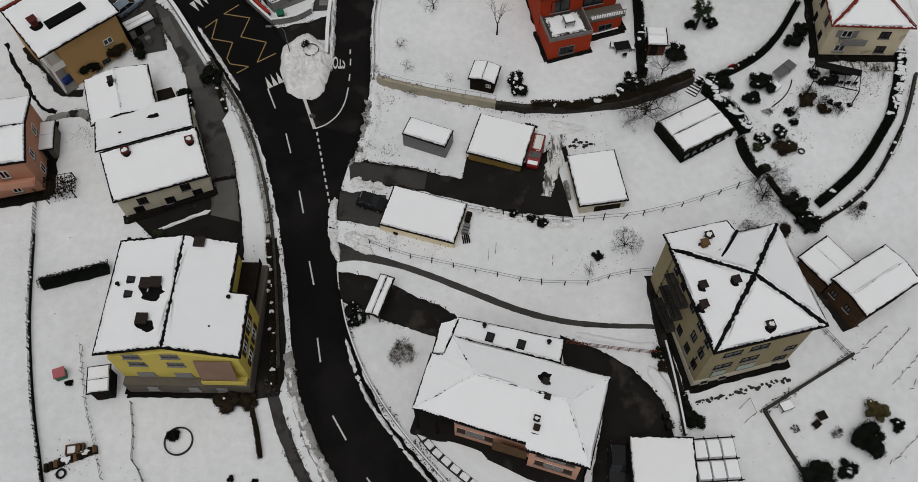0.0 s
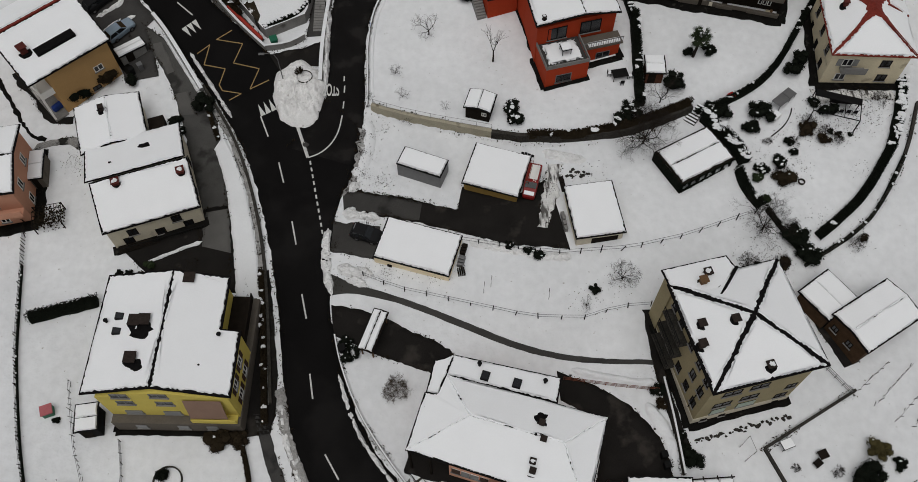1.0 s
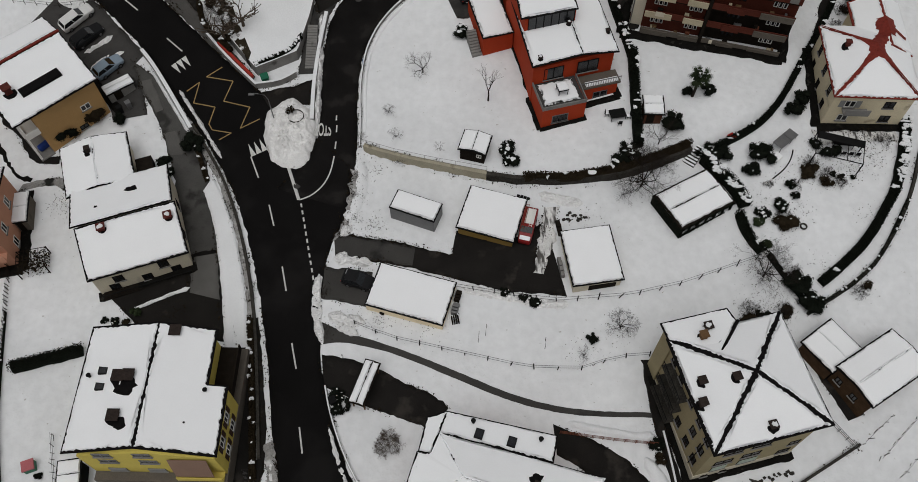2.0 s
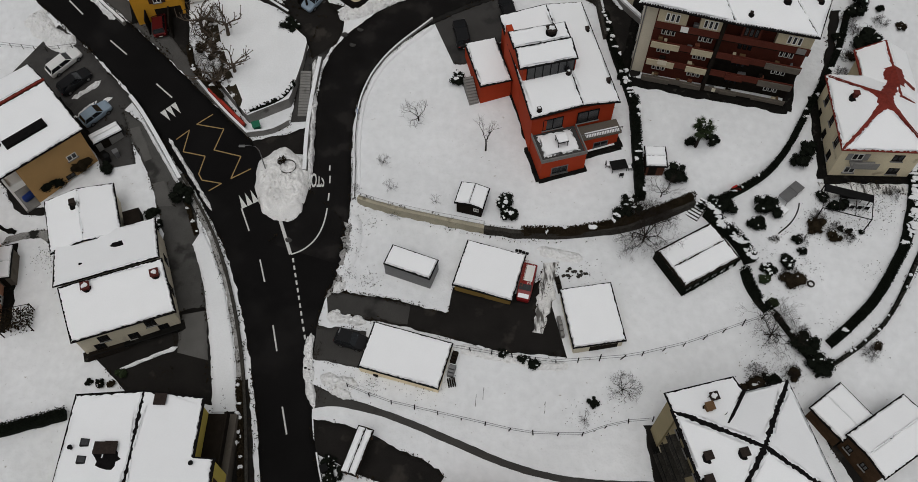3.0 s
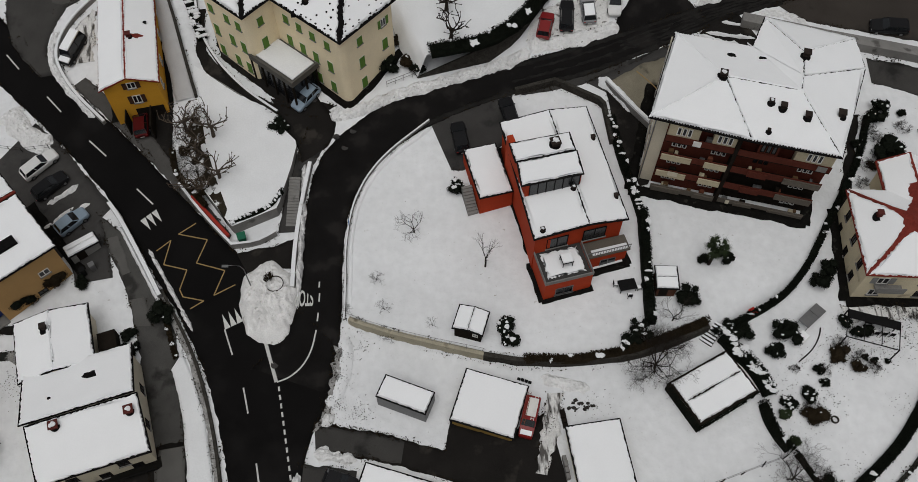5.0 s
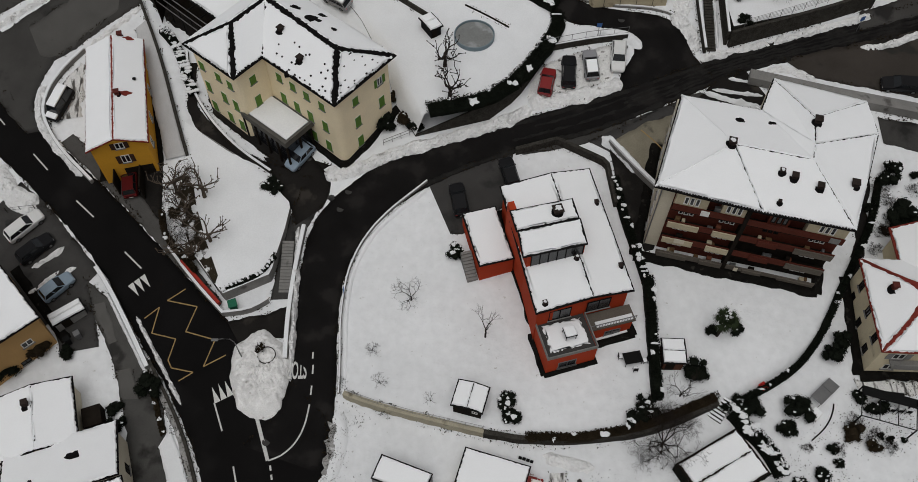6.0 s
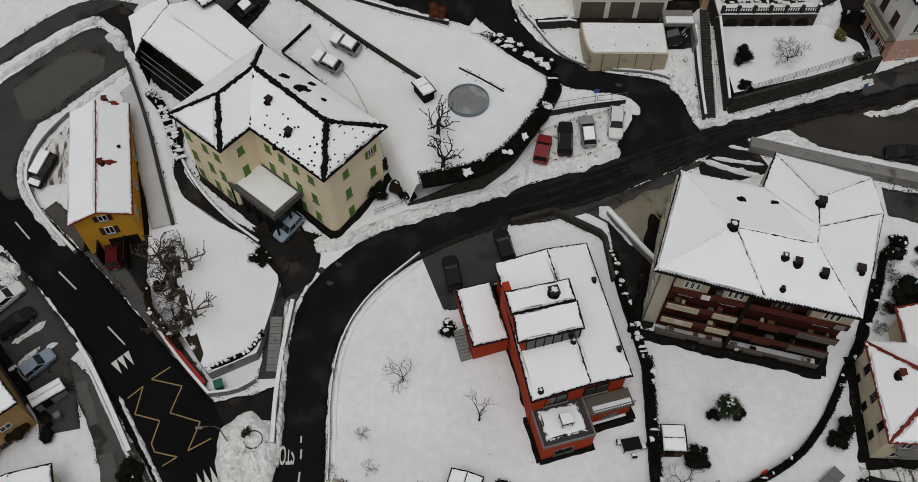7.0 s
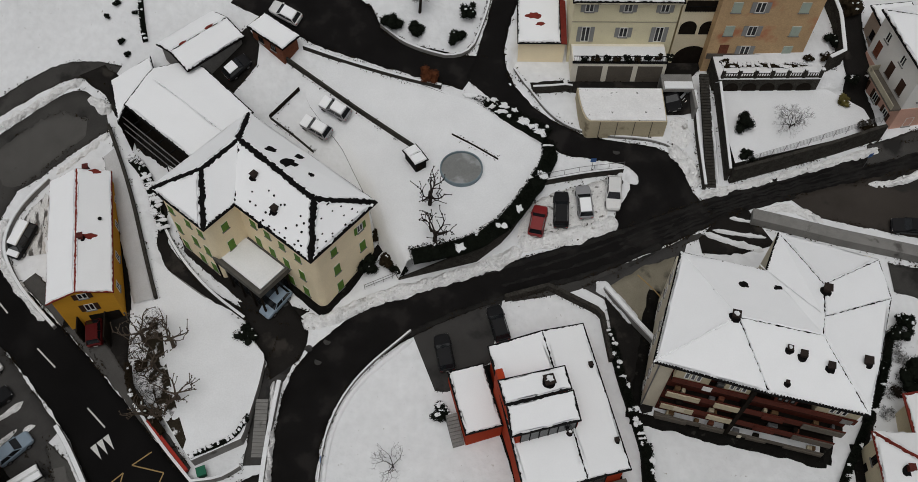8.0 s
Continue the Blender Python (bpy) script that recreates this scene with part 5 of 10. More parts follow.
box(bm, -1.2, 2.2, -4.3, -3.55, 3.0, 3.2)
box(bm, -1.2, 2.2, -4.35, -4.25, 3.2, 5.6)
part("balcony", bm, WOOD, sal, "brown boarded balcony front")
bm = bmesh.new()
prism(bm, [(-9.6, -4.5), (-6.5, -4.6), (-4.8, -4.4), (-2.4, -4.5), (-1.5, -5.0), (0.9, -5.3), (2.8, -5.6), (7.9, -5.6), (7.9, -2.5), (-4.9, -1.0), (-9.6, -1.0)], -0.8, lambda x, y: 1.55)
part("terrace", bm, YARD, sal, "dark wet paved walk below the eaves")
for px, py in ((-8.9, -4.0), (-8.9, -1.0), (-6.9, -4.0)):
    bm = bmesh.new()
    box(bm, px - 0.1, px + 0.1, py - 0.1, py + 0.1, -0.6, 8.2)
    part("post", bm, WOOD_AND_SHADE, sal)
for wx, wy, z in ((7.9, 26.9, 9.6), (7.95, 25.4, 10.0), (6.9, 23.5, 9.4), (6.85, 22.7, 9.4)):
    chimney(sal, wx, wy, z, 0.45, 0.45, bare=0.35)
bare_patch(sal, 7.9, 27.5, 0.55)
bare_patch(sal, 7.6, 25.5, 0.45, long=1.4)
bare_patch(sal, 6.9, 24.2, 0.35)
for wx, wy in ((2.4, 33.2), (8.6, 31.4), (8.9, 28.8), (-2.8, 28.9)):
    vent(sal, wx, wy, 8.0)
for wx, wy in ((2.9, 32.0), (5.9, 31.2)):
    skylight(sal, wx, wy, 8.05, 0.8, 1.0, -10)

apron(sal, 14.6, 9.6, 0.9, sides="E")
# garages
def garage(x, y, rz, w, d, zb, h, material, label, rise=0.15, doors=(), dmat=None, over=0.5):
    g = house("garage", x, y, rz, zb, label, "village garages", "garage")
    block(g, w - over, d - over, -0.8, h, material)
    roof(g, slab_roof(w, d, h + 0.1, h + 0.1 + rise), DARK_METAL, inset=0.05, snow=0.24, jag=0.03, seed=int(x * 7) % 97)
    for s, dw in doors:
        door(g, side("S", w - over, d - over, s, 0), dw, min(2.1, h - 0.15), dmat or GREY_METAL)
    return g


garage(-3.95, 49.1, -17.3, 8.8, 5.3, 1.4, 2.2, CREAM, "cream garage with a flat snow-covered roof", 0.2, over=0.2)
g2 = garage(15.7, 52.85, 8.0, 5.7, 6.9, 2.6, 2.3, OFFWHITE, "pale garage with a flat snow-covered roof")
door(g2, side("S", 5.2, 6.4, 0.6, 0.1), 3.0, 1.5, WOOD_AND_SHADE)
garage(5.05, 58.6, -18.0, 6.8, 5.9, 2.3, 2.2, OCHRE_DOOR, "garage with ochre doors and a flat snowy roof", 0.1, ((-1.6, 2.7), (1.6, 2.7)), OCHRE_DOOR)
garage(-3.5, 59.4, -22.0, 5.5, 2.6, 3.0, 2.1, GREY_METAL, "low grey metal shed with snow on its flat roof", 0.05, over=0.12)

# red house
red = house("house", 13.6, 82.6, 14.3, 5.4, "vivid red modern house with stepped snowy roofs")
bm = bmesh.new()
prism(bm, [(-5.6, -7.7), (4.4, -7.4), (5.3, 7.6), (-4.6, 7.4)], -0.5, 6.0)
part("wall", bm, RED, red)
roof(red, [[(4.8, -7.9, 6.2), (5.75, 8.2, 6.2), (1.0, 8.05, 7.2), (0.2, -8.05, 7.2)], [(0.2, -8.05, 7.2), (1.0, 8.05, 7.2), (-4.95, 7.85, 7.0), (-6.0, -8.25, 7.0)]], DARK_METAL, inset=0.08, ridge=0.02, seed=12)
block(red, 6.2, 5.7, 6.0, 9.0, RED, cx=-2.2, cy=0.0, name="upper_wall")
roof(red, [[(-5.85, -2.95, 9.35), (1.05, -3.1, 9.35), (1.4, 0.1, 9.35), (-5.4, 0.25, 9.35)], [(-5.5, 0.35, 9.15), (1.35, 0.25, 9.15), (1.5, 2.85, 9.15), (-5.4, 3.05, 9.15)]], DARK_METAL, inset=0.07, seed=13, name="upper_roof")
bm = bmesh.new()
box(bm, -4.9, 0.75, -2.93, -2.84, 7.3, 9.1)
glz = part("glazing", bm, GLASS, red)
for k in range(7):
    bm = bmesh.new()
    box(bm, -4.9 + k * 0.93, -4.83 + k * 0.93, -2.99, -2.9, 7.3, 9.1)
    part("mullion", bm, DARK_METAL, glz)
block(red, 0.7, 6.4, -0.5, 9.0, RED, cx=-4.9, cy=1.0, name="fin_wall")
block(red, 3.8, 7.0, 0.0, 3.6, RED, cx=-7.3, cy=4.0, name="annex_wall")
roof(red, slab_roof(4.0, 7.2, 3.75, 3.75, -7.3, 4.0), DARK_METAL, inset=0.08, seed=14, name="annex_roof")
block(red, 5.3, 4.4, -0.8, 3.2, RED, cx=-2.85, cy=-9.5, name="terrace_block")
roof(red, slab_roof(5.1, 4.0, 3.24, 3.24, -2.85, -9.5), PAVING, inset=0.35, snow=0.1, jag=0.07, seed=15, name="terrace_floor")
bm = bmesh.new()
for x0, x1, y0, y1 in ((-5.55, -0.15, -11.75, -11.65), (-5.55, -5.45, -11.65, -7.7), (-0.25, -0.15, -11.65, -7.7)):
    box(bm, x0, x1, y0, y1, 3.2, 3.75)
part("parapet", bm, CONCRETE, red)
block(red, 4.7, 2.0, -0.8, 2.6, RED, cx=2.2, cy=-8.5, name="south_block")
bm = bmesh.new()
box(bm, -0.2, 4.9, -9.55, -7.6, 2.6, 2.85)
bal = part("balcony", bm, GREYBROWN, red)
bm = bmesh.new()
for k in range(17):
    box(bm, -0.15 + k * 0.31, -0.11 + k * 0.31, -9.52, -9.48, 2.85, 3.7)
box(bm, -0.2, 4.9, -9.54, -9.46, 3.7, 3.78)
part("railing", bm, GREY_METAL, bal)
bm = bmesh.new()
box(bm, 0.6, 4.7, -9.4, -8.7, 2.85, 2.97, bevel=0.05)
part("snow_cover", bm, SNOW, bal)
for s, z, w in ((-2.6, 3.6, 2.4), (1.6, 3.6, 2.6)):
    window(red, side("S", 9.4, 15.25, s, z, -0.4), w, 1.9, frame_mat=DARK_METAL)
for s, z in ((-0.4, 0.6), (-0.4, 0.6)):
    window(red, side("S", 5.3, 4.4, s, z, -2.85, -9.5), 2.0, 1.3, frame_mat=GREY_METAL)
window(red, side("S", 4.7, 2.0, 0.3, 0.4, 2.2, -8.5), 1.8, 1.4, frame_mat=GREY_METAL)
for s in (-4.5, 0.0, 4.5):
    window(red, side("E", 9.4, 15.2, s, 3.2), 1.2, 1.4, frame_mat=DARK_METAL)
    window(red, side("W", 9.4, 15.2, s, 1.0), 1.2, 1.4, frame_mat=DARK_METAL)
chimney(red, 12.6, 83.9, 9.2, 0.5, 0.8, bare=0.3)
for wx, wy, z in ((17.3, 86.9, 6.9), (14.4, 79.4, 7.2), (10.8, 74.2, 7.2), (19.0, 78.9, 6.4)):
    chimney(red, wx, wy, z, 0.35, 0.35, bare=0.15)
for k in range(9):
    bm = bmesh.new()
    box(bm, -10.5, -9.3, 0.6 + k * 0.33, 0.93 + k * 0.33, 0.0, 0.9 + k * 0.17)
    part("step", bm, CONCRETE, red)

apron(red, 9.4, 15.2, 0.8, sides="W")
apron(red, 5.3, 4.4, 0.5, -2.85, -9.5, sides="SW")
apron(red, 4.7, 3.0, 0.5, 2.2, -8.6, sides="SE")
# apartment house
u, v = Vector((0.962, -0.272)), Vector((0.272, 0.962))
c = Vector((21.5, 83.4)) + u * 10.1 + v * 6.8
apt = house("apartment_house", c.x, c.y, -15.8, 6.6, "four-storey apartment house with red-brown balconies and snowy hipped roof", category="apartment house")
block(apt, 18.4, 11.4, 0, 12.4, OFFWHITE, cx=0.1, cy=0.3)
block(apt, 9.4, 5.4, 0, 12.4, OFFWHITE, cx=5.1, cy=8.3, name="north_wing")
E1, R1, R2 = 12.7, 15.1, 15.1
SW_, SE_, NE_, N3, N2, N1, NW_ = (-9.95, -6.55, E1), (9.55, -6.85, E1), (11.6, 6.3, E1), (10.45, 10.6, E1), (0.5, 11.4, E1), (-0.5, 6.4, E1), (-8.9, 6.4, E1)
A, B1, B, W1 = (-3.2, -1.15, R1), (4.45, -1.1, R1), (4.55, 0.95, R2), (4.4, 4.5, R2)
M_ = (0.75, -7.05, E1)
roof(apt, [[SW_, M_, A], [M_, SE_, B1, A], [NW_, SW_, A], [SE_, NE_, B, B1], [NE_, N3, W1, B], [N1, NW_, A, B1], [N1, B1, B], [N2, N1, B, W1], [N3, N2, W1]], TILE_DARK, inset=0.04, ridge=0.0, jag=0.03, comb=0.16, seed=16, valleys=(shared(A, SW_), shared(A, NW_), shared(N1, B1), shared(N1, B)))
FLOORS = (1.0, 3.9, 6.75, 9.6)
DARK_RED = mat("dark_red_loggia", (0.085, 0.022, 0.014), 0.85, 0.6, 0.25, 9.0, 0.1, 0.01)
rng = random.Random(12)
for fi, z in enumerate(FLOORS):
    for bi, (s0, s1) in enumerate(((-7.6, -4.2), (-4.2, -0.5), (-0.1, 4.3), (4.3, 9.3))):
        east = bi > 1
        bm = bmesh.new()
        box(bm, s0, s1, -6.4, -5.3, z - 0.18, z)
        bl = part("balcony", bm, WOOD_AND_SHADE if fi else GREYBROWN, apt)
        bm = bmesh.new()
        box(bm, s0, s1, -6.45, -6.35, z, z + 0.9)
        part("parapet", bm, DARK_RED if fi else GREYBROWN, bl)
        a, b = ((-7.5, -4.3), (-2.9, -0.55), (1.7, 3.7), (5.4, 9.2))[bi]
        bm = bmesh.new()
        box(bm, a, b, -6.6 if fi < 3 else -6.3, -6.46 if fi < 3 else -5.4, z - 0.1, z + (2.85 if fi == 3 else 0.75))
        bay = part("bay_wall", bm, (CREAM_DULL, CREAM_DULL, DARK_RED, CREAM_DULL if fi == 3 else GREYBROWN)[bi] if fi else GREYBROWN, bl)
        for k in range(3):
            window(bay if fi == 3 else bl, pose((a + b) / 2 - 0.55 + 0.55 * k, -6.3 if fi == 3 else -5.46, z + 1.1), 0.45, 1.2, frame_mat=WHITE if bi != 2 else WOOD_AND_SHADE, mullion=False, sill=False)
        bm = bmesh.new()
        box(bm, s0 - 0.02, s1 + 0.02, -5.46, -5.41, z, z + 2.82)
        part("loggia_back", bm, DARK_RED if not (east and fi < 2) else WOOD_AND_SHADE, bl)
        for k in range(2):
            bm = bmesh.new()
            s = rng.uniform(s0 + 0.3, s1 - 0.9)
            box(bm, s, s + rng.uniform(0.25, 0.7), -6.2, -5.8, z, z + rng.uniform(0.6, 1.3), bevel=0.03)
            part("balcony_clutter", bm, rng.choice((WOOD_AND_SHADE, WOOD, GREY_METAL, CREAM_DULL, RUST)), bl)
    for s in (-4, 0, 4):
        window(apt, side("W", 18.4, 11.4, s, z + 0.95, 0.1, 0.3), 1.0, 1.3, frame_mat=WHITE)
        window(apt, side("E", 18.4, 11.4, s, z + 0.95, 0.1, 0.3), 1.0, 1.3, frame_mat=WHITE)
bm = bmesh.new()
box(bm, -0.5, -0.1, -6.6, -5.3, 0, 12.6)
part("pier", bm, WOOD_AND_SHADE, apt)
bm = bmesh.new()
tube(bm, [(-9.0, -5.5, 12.4), (-9.0, -5.5, 0.2)], [0.07, 0.07], 6)
part("downpipe", bm, GREY_METAL, apt)
for wx, wy, h, w in ((29.4, 87.0, 0.45, 0.6), (38.5, 89.6, 0.5, 0.6), (35.0, 83.3, 0.4, 0.5), (33.9, 83.9, 0.25, 0.4), (41.2, 83.0, 0.5, 0.6), (37.3, 82.2, 0.4, 0.5), (33.4, 81.1, 0.2, 0.25)):
    chimney(apt, wx, wy, 14.0, h, w, bare=0.3)
bare_patch(apt, 31.4, 91.2, 0.4, long=1.3)
bare_patch(apt, 34.7, 90.9, 0.35, long=1.2)
rng = random.Random(21)
for k in range(4):
    bm = bmesh.new()
    s, z = rng.uniform(-7.3, 8.0), rng.choice(FLOORS)
    box(bm, s, s + rng.uniform(0.4, 1.1), -6.72, -6.66, z + rng.uniform(0.05, 0.5), z + 1.05)
    part("hung_laundry", bm, rng.choice((WHITE, OFFWHITE, CONCRETE)), apt)
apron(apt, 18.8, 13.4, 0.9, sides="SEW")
# house with red hips
star = house("house", 48.45, 73.9, -3.5, 6.4, "cream house with red-tiled hips on a snowy roof")
STAR_WALL = mat("star_cream_render", (0.66, 0.58, 0.41), 0.85, 0.5, 0.12, 8.0, 0.1, 0.01, spots=(0.42, 0.36, 0.25), spot_at=0.62)
block(star, 8.8, 9.8, 0, 5.2, STAR_WALL)
roof(star, hip(9.7, 10.7, 5.5, 7.9), TILE_RED, inset=0.0, ridge=0.1, jag=0.06, seed=17)
block(star, 5.2, 4.0, 0, 5.2, STAR_WALL, cx=2.2, cy=6.6, name="north_wing")
roof(star, gable(6.0, 8.4, 5.4, 7.2, "y", 2.2, 5.3), TILE_RED, inset=0.1, ridge=0.12, seed=18, name="wing_roof")
for k, (ln, w0, w1) in enumerate((([(0, -0.3), (-4.7, -5.2)], 0.75, 0.07), ([(0, -0.3), (4.7, -5.2)], 0.75, 0.07), ([(0, 0.3), (-4.7, 5.2)], 0.6, 0.06), ([(0, -0.5), (0, 0.7)], 0.9, 0.9), ([(0, 0.5), (2.2, 3.6)], 0.9, 0.7), ([(2.2, 2.6), (2.2, 5.4)], 0.8, 1.1), ([(2.4, 4.0), (4.6, 3.2)], 0.7, 0.3))):
    p = resample(ln, 0.18)
    bm, rows = bmesh.new(), []
    d = np.array(ln[1], float) - np.array(ln[0], float)
    d /= np.linalg.norm(d)
    for i, q in enumerate(p):
        f = i / (len(p) - 1)
        w = w1 + (w0 - w1) * (1 - f) ** 3.2
        row = []
        for s in (-1, -0.5, 0, 0.5, 1):
            e = w * s * (1 + 0.45 * noise.noise((q[0] * 2.2 + s * 3, q[1] * 2.2, 4 + k)))
            x, y = q[0] - d[1] * e, q[1] + d[0] * e
            row.append(bm.verts.new((x, y, (roof_level(star, x, y) or 5.5) + 0.2 + 0.004 * k)))
        rows.append(row)
    for r0, r1 in zip(rows, rows[1:]):
        for j in range(4):
            bm.faces.new((r0[j], r0[j + 1], r1[j + 1], r1[j]))
    bmesh.ops.recalc_face_normals(bm, faces=bm.faces)
    part("bare_tiles", bm, TILE_RED, star, "bare red tiles where snow melted")
for s, z in ((-2.4, 3.3), (2.0, 3.3), (-2.4, 0.9), (2.4, 0.9)):
    window(star, side("S", 8.8, 9.8, s, z), 1.2, 1.1, frame_mat=WOOD_AND_SHADE if s > 0 else WHITE, shutters=SHUT_GREY if s < 0 and z > 3 else None)
for s in (-3, 0, 3):
    for z in (0.9, 3.3):
        window(star, side("W", 8.8, 9.8, s, z), 0.8, 1.2, frame_mat=WOOD_AND_SHADE)
bm = bmesh.new()
box(bm, -3.0, -0.2, -5.9, -4.85, 2.9, 3.05)
box(bm, -3.0, -0.2, -5.92, -5.86, 3.05, 3.95)
part("balcony", bm, CONCRETE, star)
chimney(star, 45.8, 75.3, 6.8, 0.6, 0.5, BRICK_RED)

apron(star, 8.8, 9.8, 1.0, sides="SW")
# cream villa, L-shaped with rounded corners and green shutters
cr = house("villa", -15.25, 105.85, -40.5, 7.0, "cream L-shaped villa with green shutters and bare dark roof hips", category="villa")
block(cr, 19.0, 9.0, -0.5, 10.9, CREAM, bevel=0.9)
block(cr, 7.8, 6.0, -0.5, 10.9, CREAM, cx=-5.6, cy=-5.9, bevel=0.9, name="wing_wall")
ZE, ZR = 11.15, 14.0
x0, x1, y0, y1, xw0, xw1, yw = -10.0, 10.0, -5.0, 5.0, -10.0, -1.3, -9.3
A, B = (-5.65, 0.3, ZR), (6.0, -0.1, ZR - 0.4)
H = (-5.65, yw + 4.35, ZR - 0.05)
roof(cr, [[(x1, y0, ZE), (x1, y1, ZE), B], [(x1, y1, ZE), (x0, y1, ZE), A, B], [(x0, y1, ZE), (xw0, yw, ZE), H, A], [(xw0, yw, ZE), (xw1, yw, ZE), H], [(xw1, yw, ZE), (xw1, y0, ZE), A, H], [(xw1, y0, ZE), (x1, y0, ZE), B, A]], TILE_DARK, inset=0.06, ridge=0.27, jag=0.09, comb=0.07, seed=19, valleys=(shared((xw1, y0, ZE), A),))
for z in (1.2, 4.6, 8.2):
    hh = 1.6 if z < 8 else 1.2
    for s in (-1.6, 2.4):
        window(cr, side("E", 19.0, 9.0, s, z), 0.85, hh, shutters=SHUT_GREEN, closed=(s != 2.4 or z < 8))
    for s in (0.4, 2.6, 4.8, 7.2):
        window(cr, side("S", 19.0, 9.0, s, z), 0.85, hh, shutters=SHUT_GREEN, closed=True)
    for s in (-2.2, 0.6, 2.6):
        window(cr, side("S", 7.8, 6.0, s, z, -5.6, -5.9), 0.85, hh, shutters=SHUT_GREEN, closed=True)
    window(cr, side("E", 7.8, 6.0, -0.8, z, -5.6, -5.9), 0.85, hh, shutters=SHUT_GREEN, closed=True)
    for s in (-5, -1, 3):
        window(cr, side("W", 19.0, 9.0, s * 0.8, z), 0.85, hh, shutters=SHUT_GREEN)
bm = bmesh.new()
box(bm, -2.5, 5.0, -9.0, -4.4, 3.9, 4.35)
for x0_, x1_, y0_, y1_ in ((-2.5, 5.0, -9.0, -8.75), (4.75, 5.0, -8.75, -4.5), (-2.5, -2.25, -8.75, -4.5)):
    box(bm, x0_, x1_, y0_, y1_, 4.35, 4.7)
por = part("porch_roof", bm, mat("grey_stone_porch", (0.10, 0.095, 0.085), 0.8, 1, 0.2, 12, 0.2, 0.02, spec=0.03), cr)
bm = bmesh.new()
box(bm, -1.9, 4.5, -8.4, -4.8, 4.36, 4.56, bevel=0.06)
part("snow_cover", bm, SNOW, por)
bm = bmesh.new()
box(bm, -2.2, 4.4, -8.5, -4.45, -0.5, 3.9)
part("glazed_wall", bm, GLASS, por, "dark glazed porch wall")
for px, py in ((-2.35, -8.85), (-0.5, -8.85), (1.35, -8.85), (3.2, -8.85), (4.85, -8.85), (4.85, -6.8), (4.85, -5.0)):
    bm = bmesh.new()
    box(bm, px - 0.11, px + 0.11, py - 0.11, py + 0.11, -0.5, 3.9, bevel=0.02)
    part("column", bm, WOOD_AND_SHADE, por)
rng = random.Random(5)
spots = [(-0.4 + 0.95 * (i + 0.5 * (j % 2)) + rng.gauss(0, 0.22), y0 + 0.45 + 0.75 * j + rng.gauss(0, 0.12), 0) for j in range(4) for i in range(11)]
spots += [(x1 - 0.45 - 0.75 * j + rng.gauss(0, 0.12), y0 + 0.7 + 0.95 * (i + 0.5 * (j % 2)) + rng.gauss(0, 0.22), 1) for j in range(4) for i in range(10)]
for px, py, hip_side in spots:
    on_hip = abs(py) < px - 5.0
    if on_hip != bool(hip_side) or rng.random() < 0.35 or px > x1 - 0.3:
        continue
    z = ZE + ((x1 - px) * (B[2] - ZE) / (x1 - B[0]) if hip_side else (py - y0) * (ZR - 0.2 - ZE) / 5.0)
    bm = bmesh.new()
    cyl(bm, px, py, z - 0.1, z + 0.2, 0.10 + 0.06 * rng.random(), sides=6)
    part("snow_guard", bm, TILE_DARK, cr)
for wx, wy in ((-17.3, 105.3), (-14.9, 101.4)):
    chimney(cr, wx, wy, 12.8, 0.5, 0.55, bare=0.25)
for wx, wy, r in ((-16.2, 104.0, 0.4), (-15.9, 108.8, 0.5), (-13.8, 107.0, 0.7), (-13.0, 108.6, 0.45), (-21.0, 111.0, 0.4), (-20.0, 110.4, 0.3), (-16.4, 100.4, 0.3), (-11.4, 105.6, 0.25)):
    bare_patch(cr, wx, wy, r, long=1.2)
apron(cr, 19.0, 9.0, 0.8, sides="SE")
# orange house
ora = house("house", -38.6, 104.9, 12.5, 4.3, "orange rendered house with a long snowy gable roof and red gutters")
block(ora, 6.2, 16.3, -0.5, 7.0, ORANGE, cx=0.15, cy=-0.95, gable_to=8.4, along="y")
roof(ora, gable(7.1, 17.1, 7.15, 8.6, "y", 0.1, -0.95), TILE_RED, inset=0.02, ridge=0.07, jag=0.03, seed=20)
window(ora, side("S", 6.2, 16.3, 0.3, 6.5, cy=-0.95), 1.0, 1.0, shutters=SHUT_BROWN)
window(ora, side("S", 6.2, 16.3, 0.3, 4.0, cy=-0.95), 1.0, 1.3, shutters=SHUT_BROWN)
for s in (-6, -2, 2.5, 6):
    window(ora, side("E", 6.2, 16.3, s, 3.8, 0.15, -0.95), 0.9, 1.3, frame_mat=WHITE)
# solid dark panel on the wall, painted as the shade inside an open garage
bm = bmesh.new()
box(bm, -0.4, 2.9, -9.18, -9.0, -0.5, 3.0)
part("garage_shade_panel", bm, WOOD_AND_SHADE, ora)
for wx, wy, z in ((-39.2, 112.6, 8.0), (-37.4, 102.6, 8.0)):
    chimney(ora, wx, wy, z, 0.5, 0.5, BRICK_RED, bare=0.2)
vent(ora, -36.2, 105.6, 7.5)
bare_patch(ora, -36.8, 103.0, 0.45, TILE_RED, 1.6)
bare_patch(ora, -38.2, 112.4, 0.4, TILE_RED, 1.4)
bm = bmesh.new()
box(bm, 3.2, 4.4, -2.0, 1.5, 2.4, 2.6)
part("balcony", bm, CONCRETE, ora)

apron(ora, 6.4, 16.6, 0.7, sides="EW")
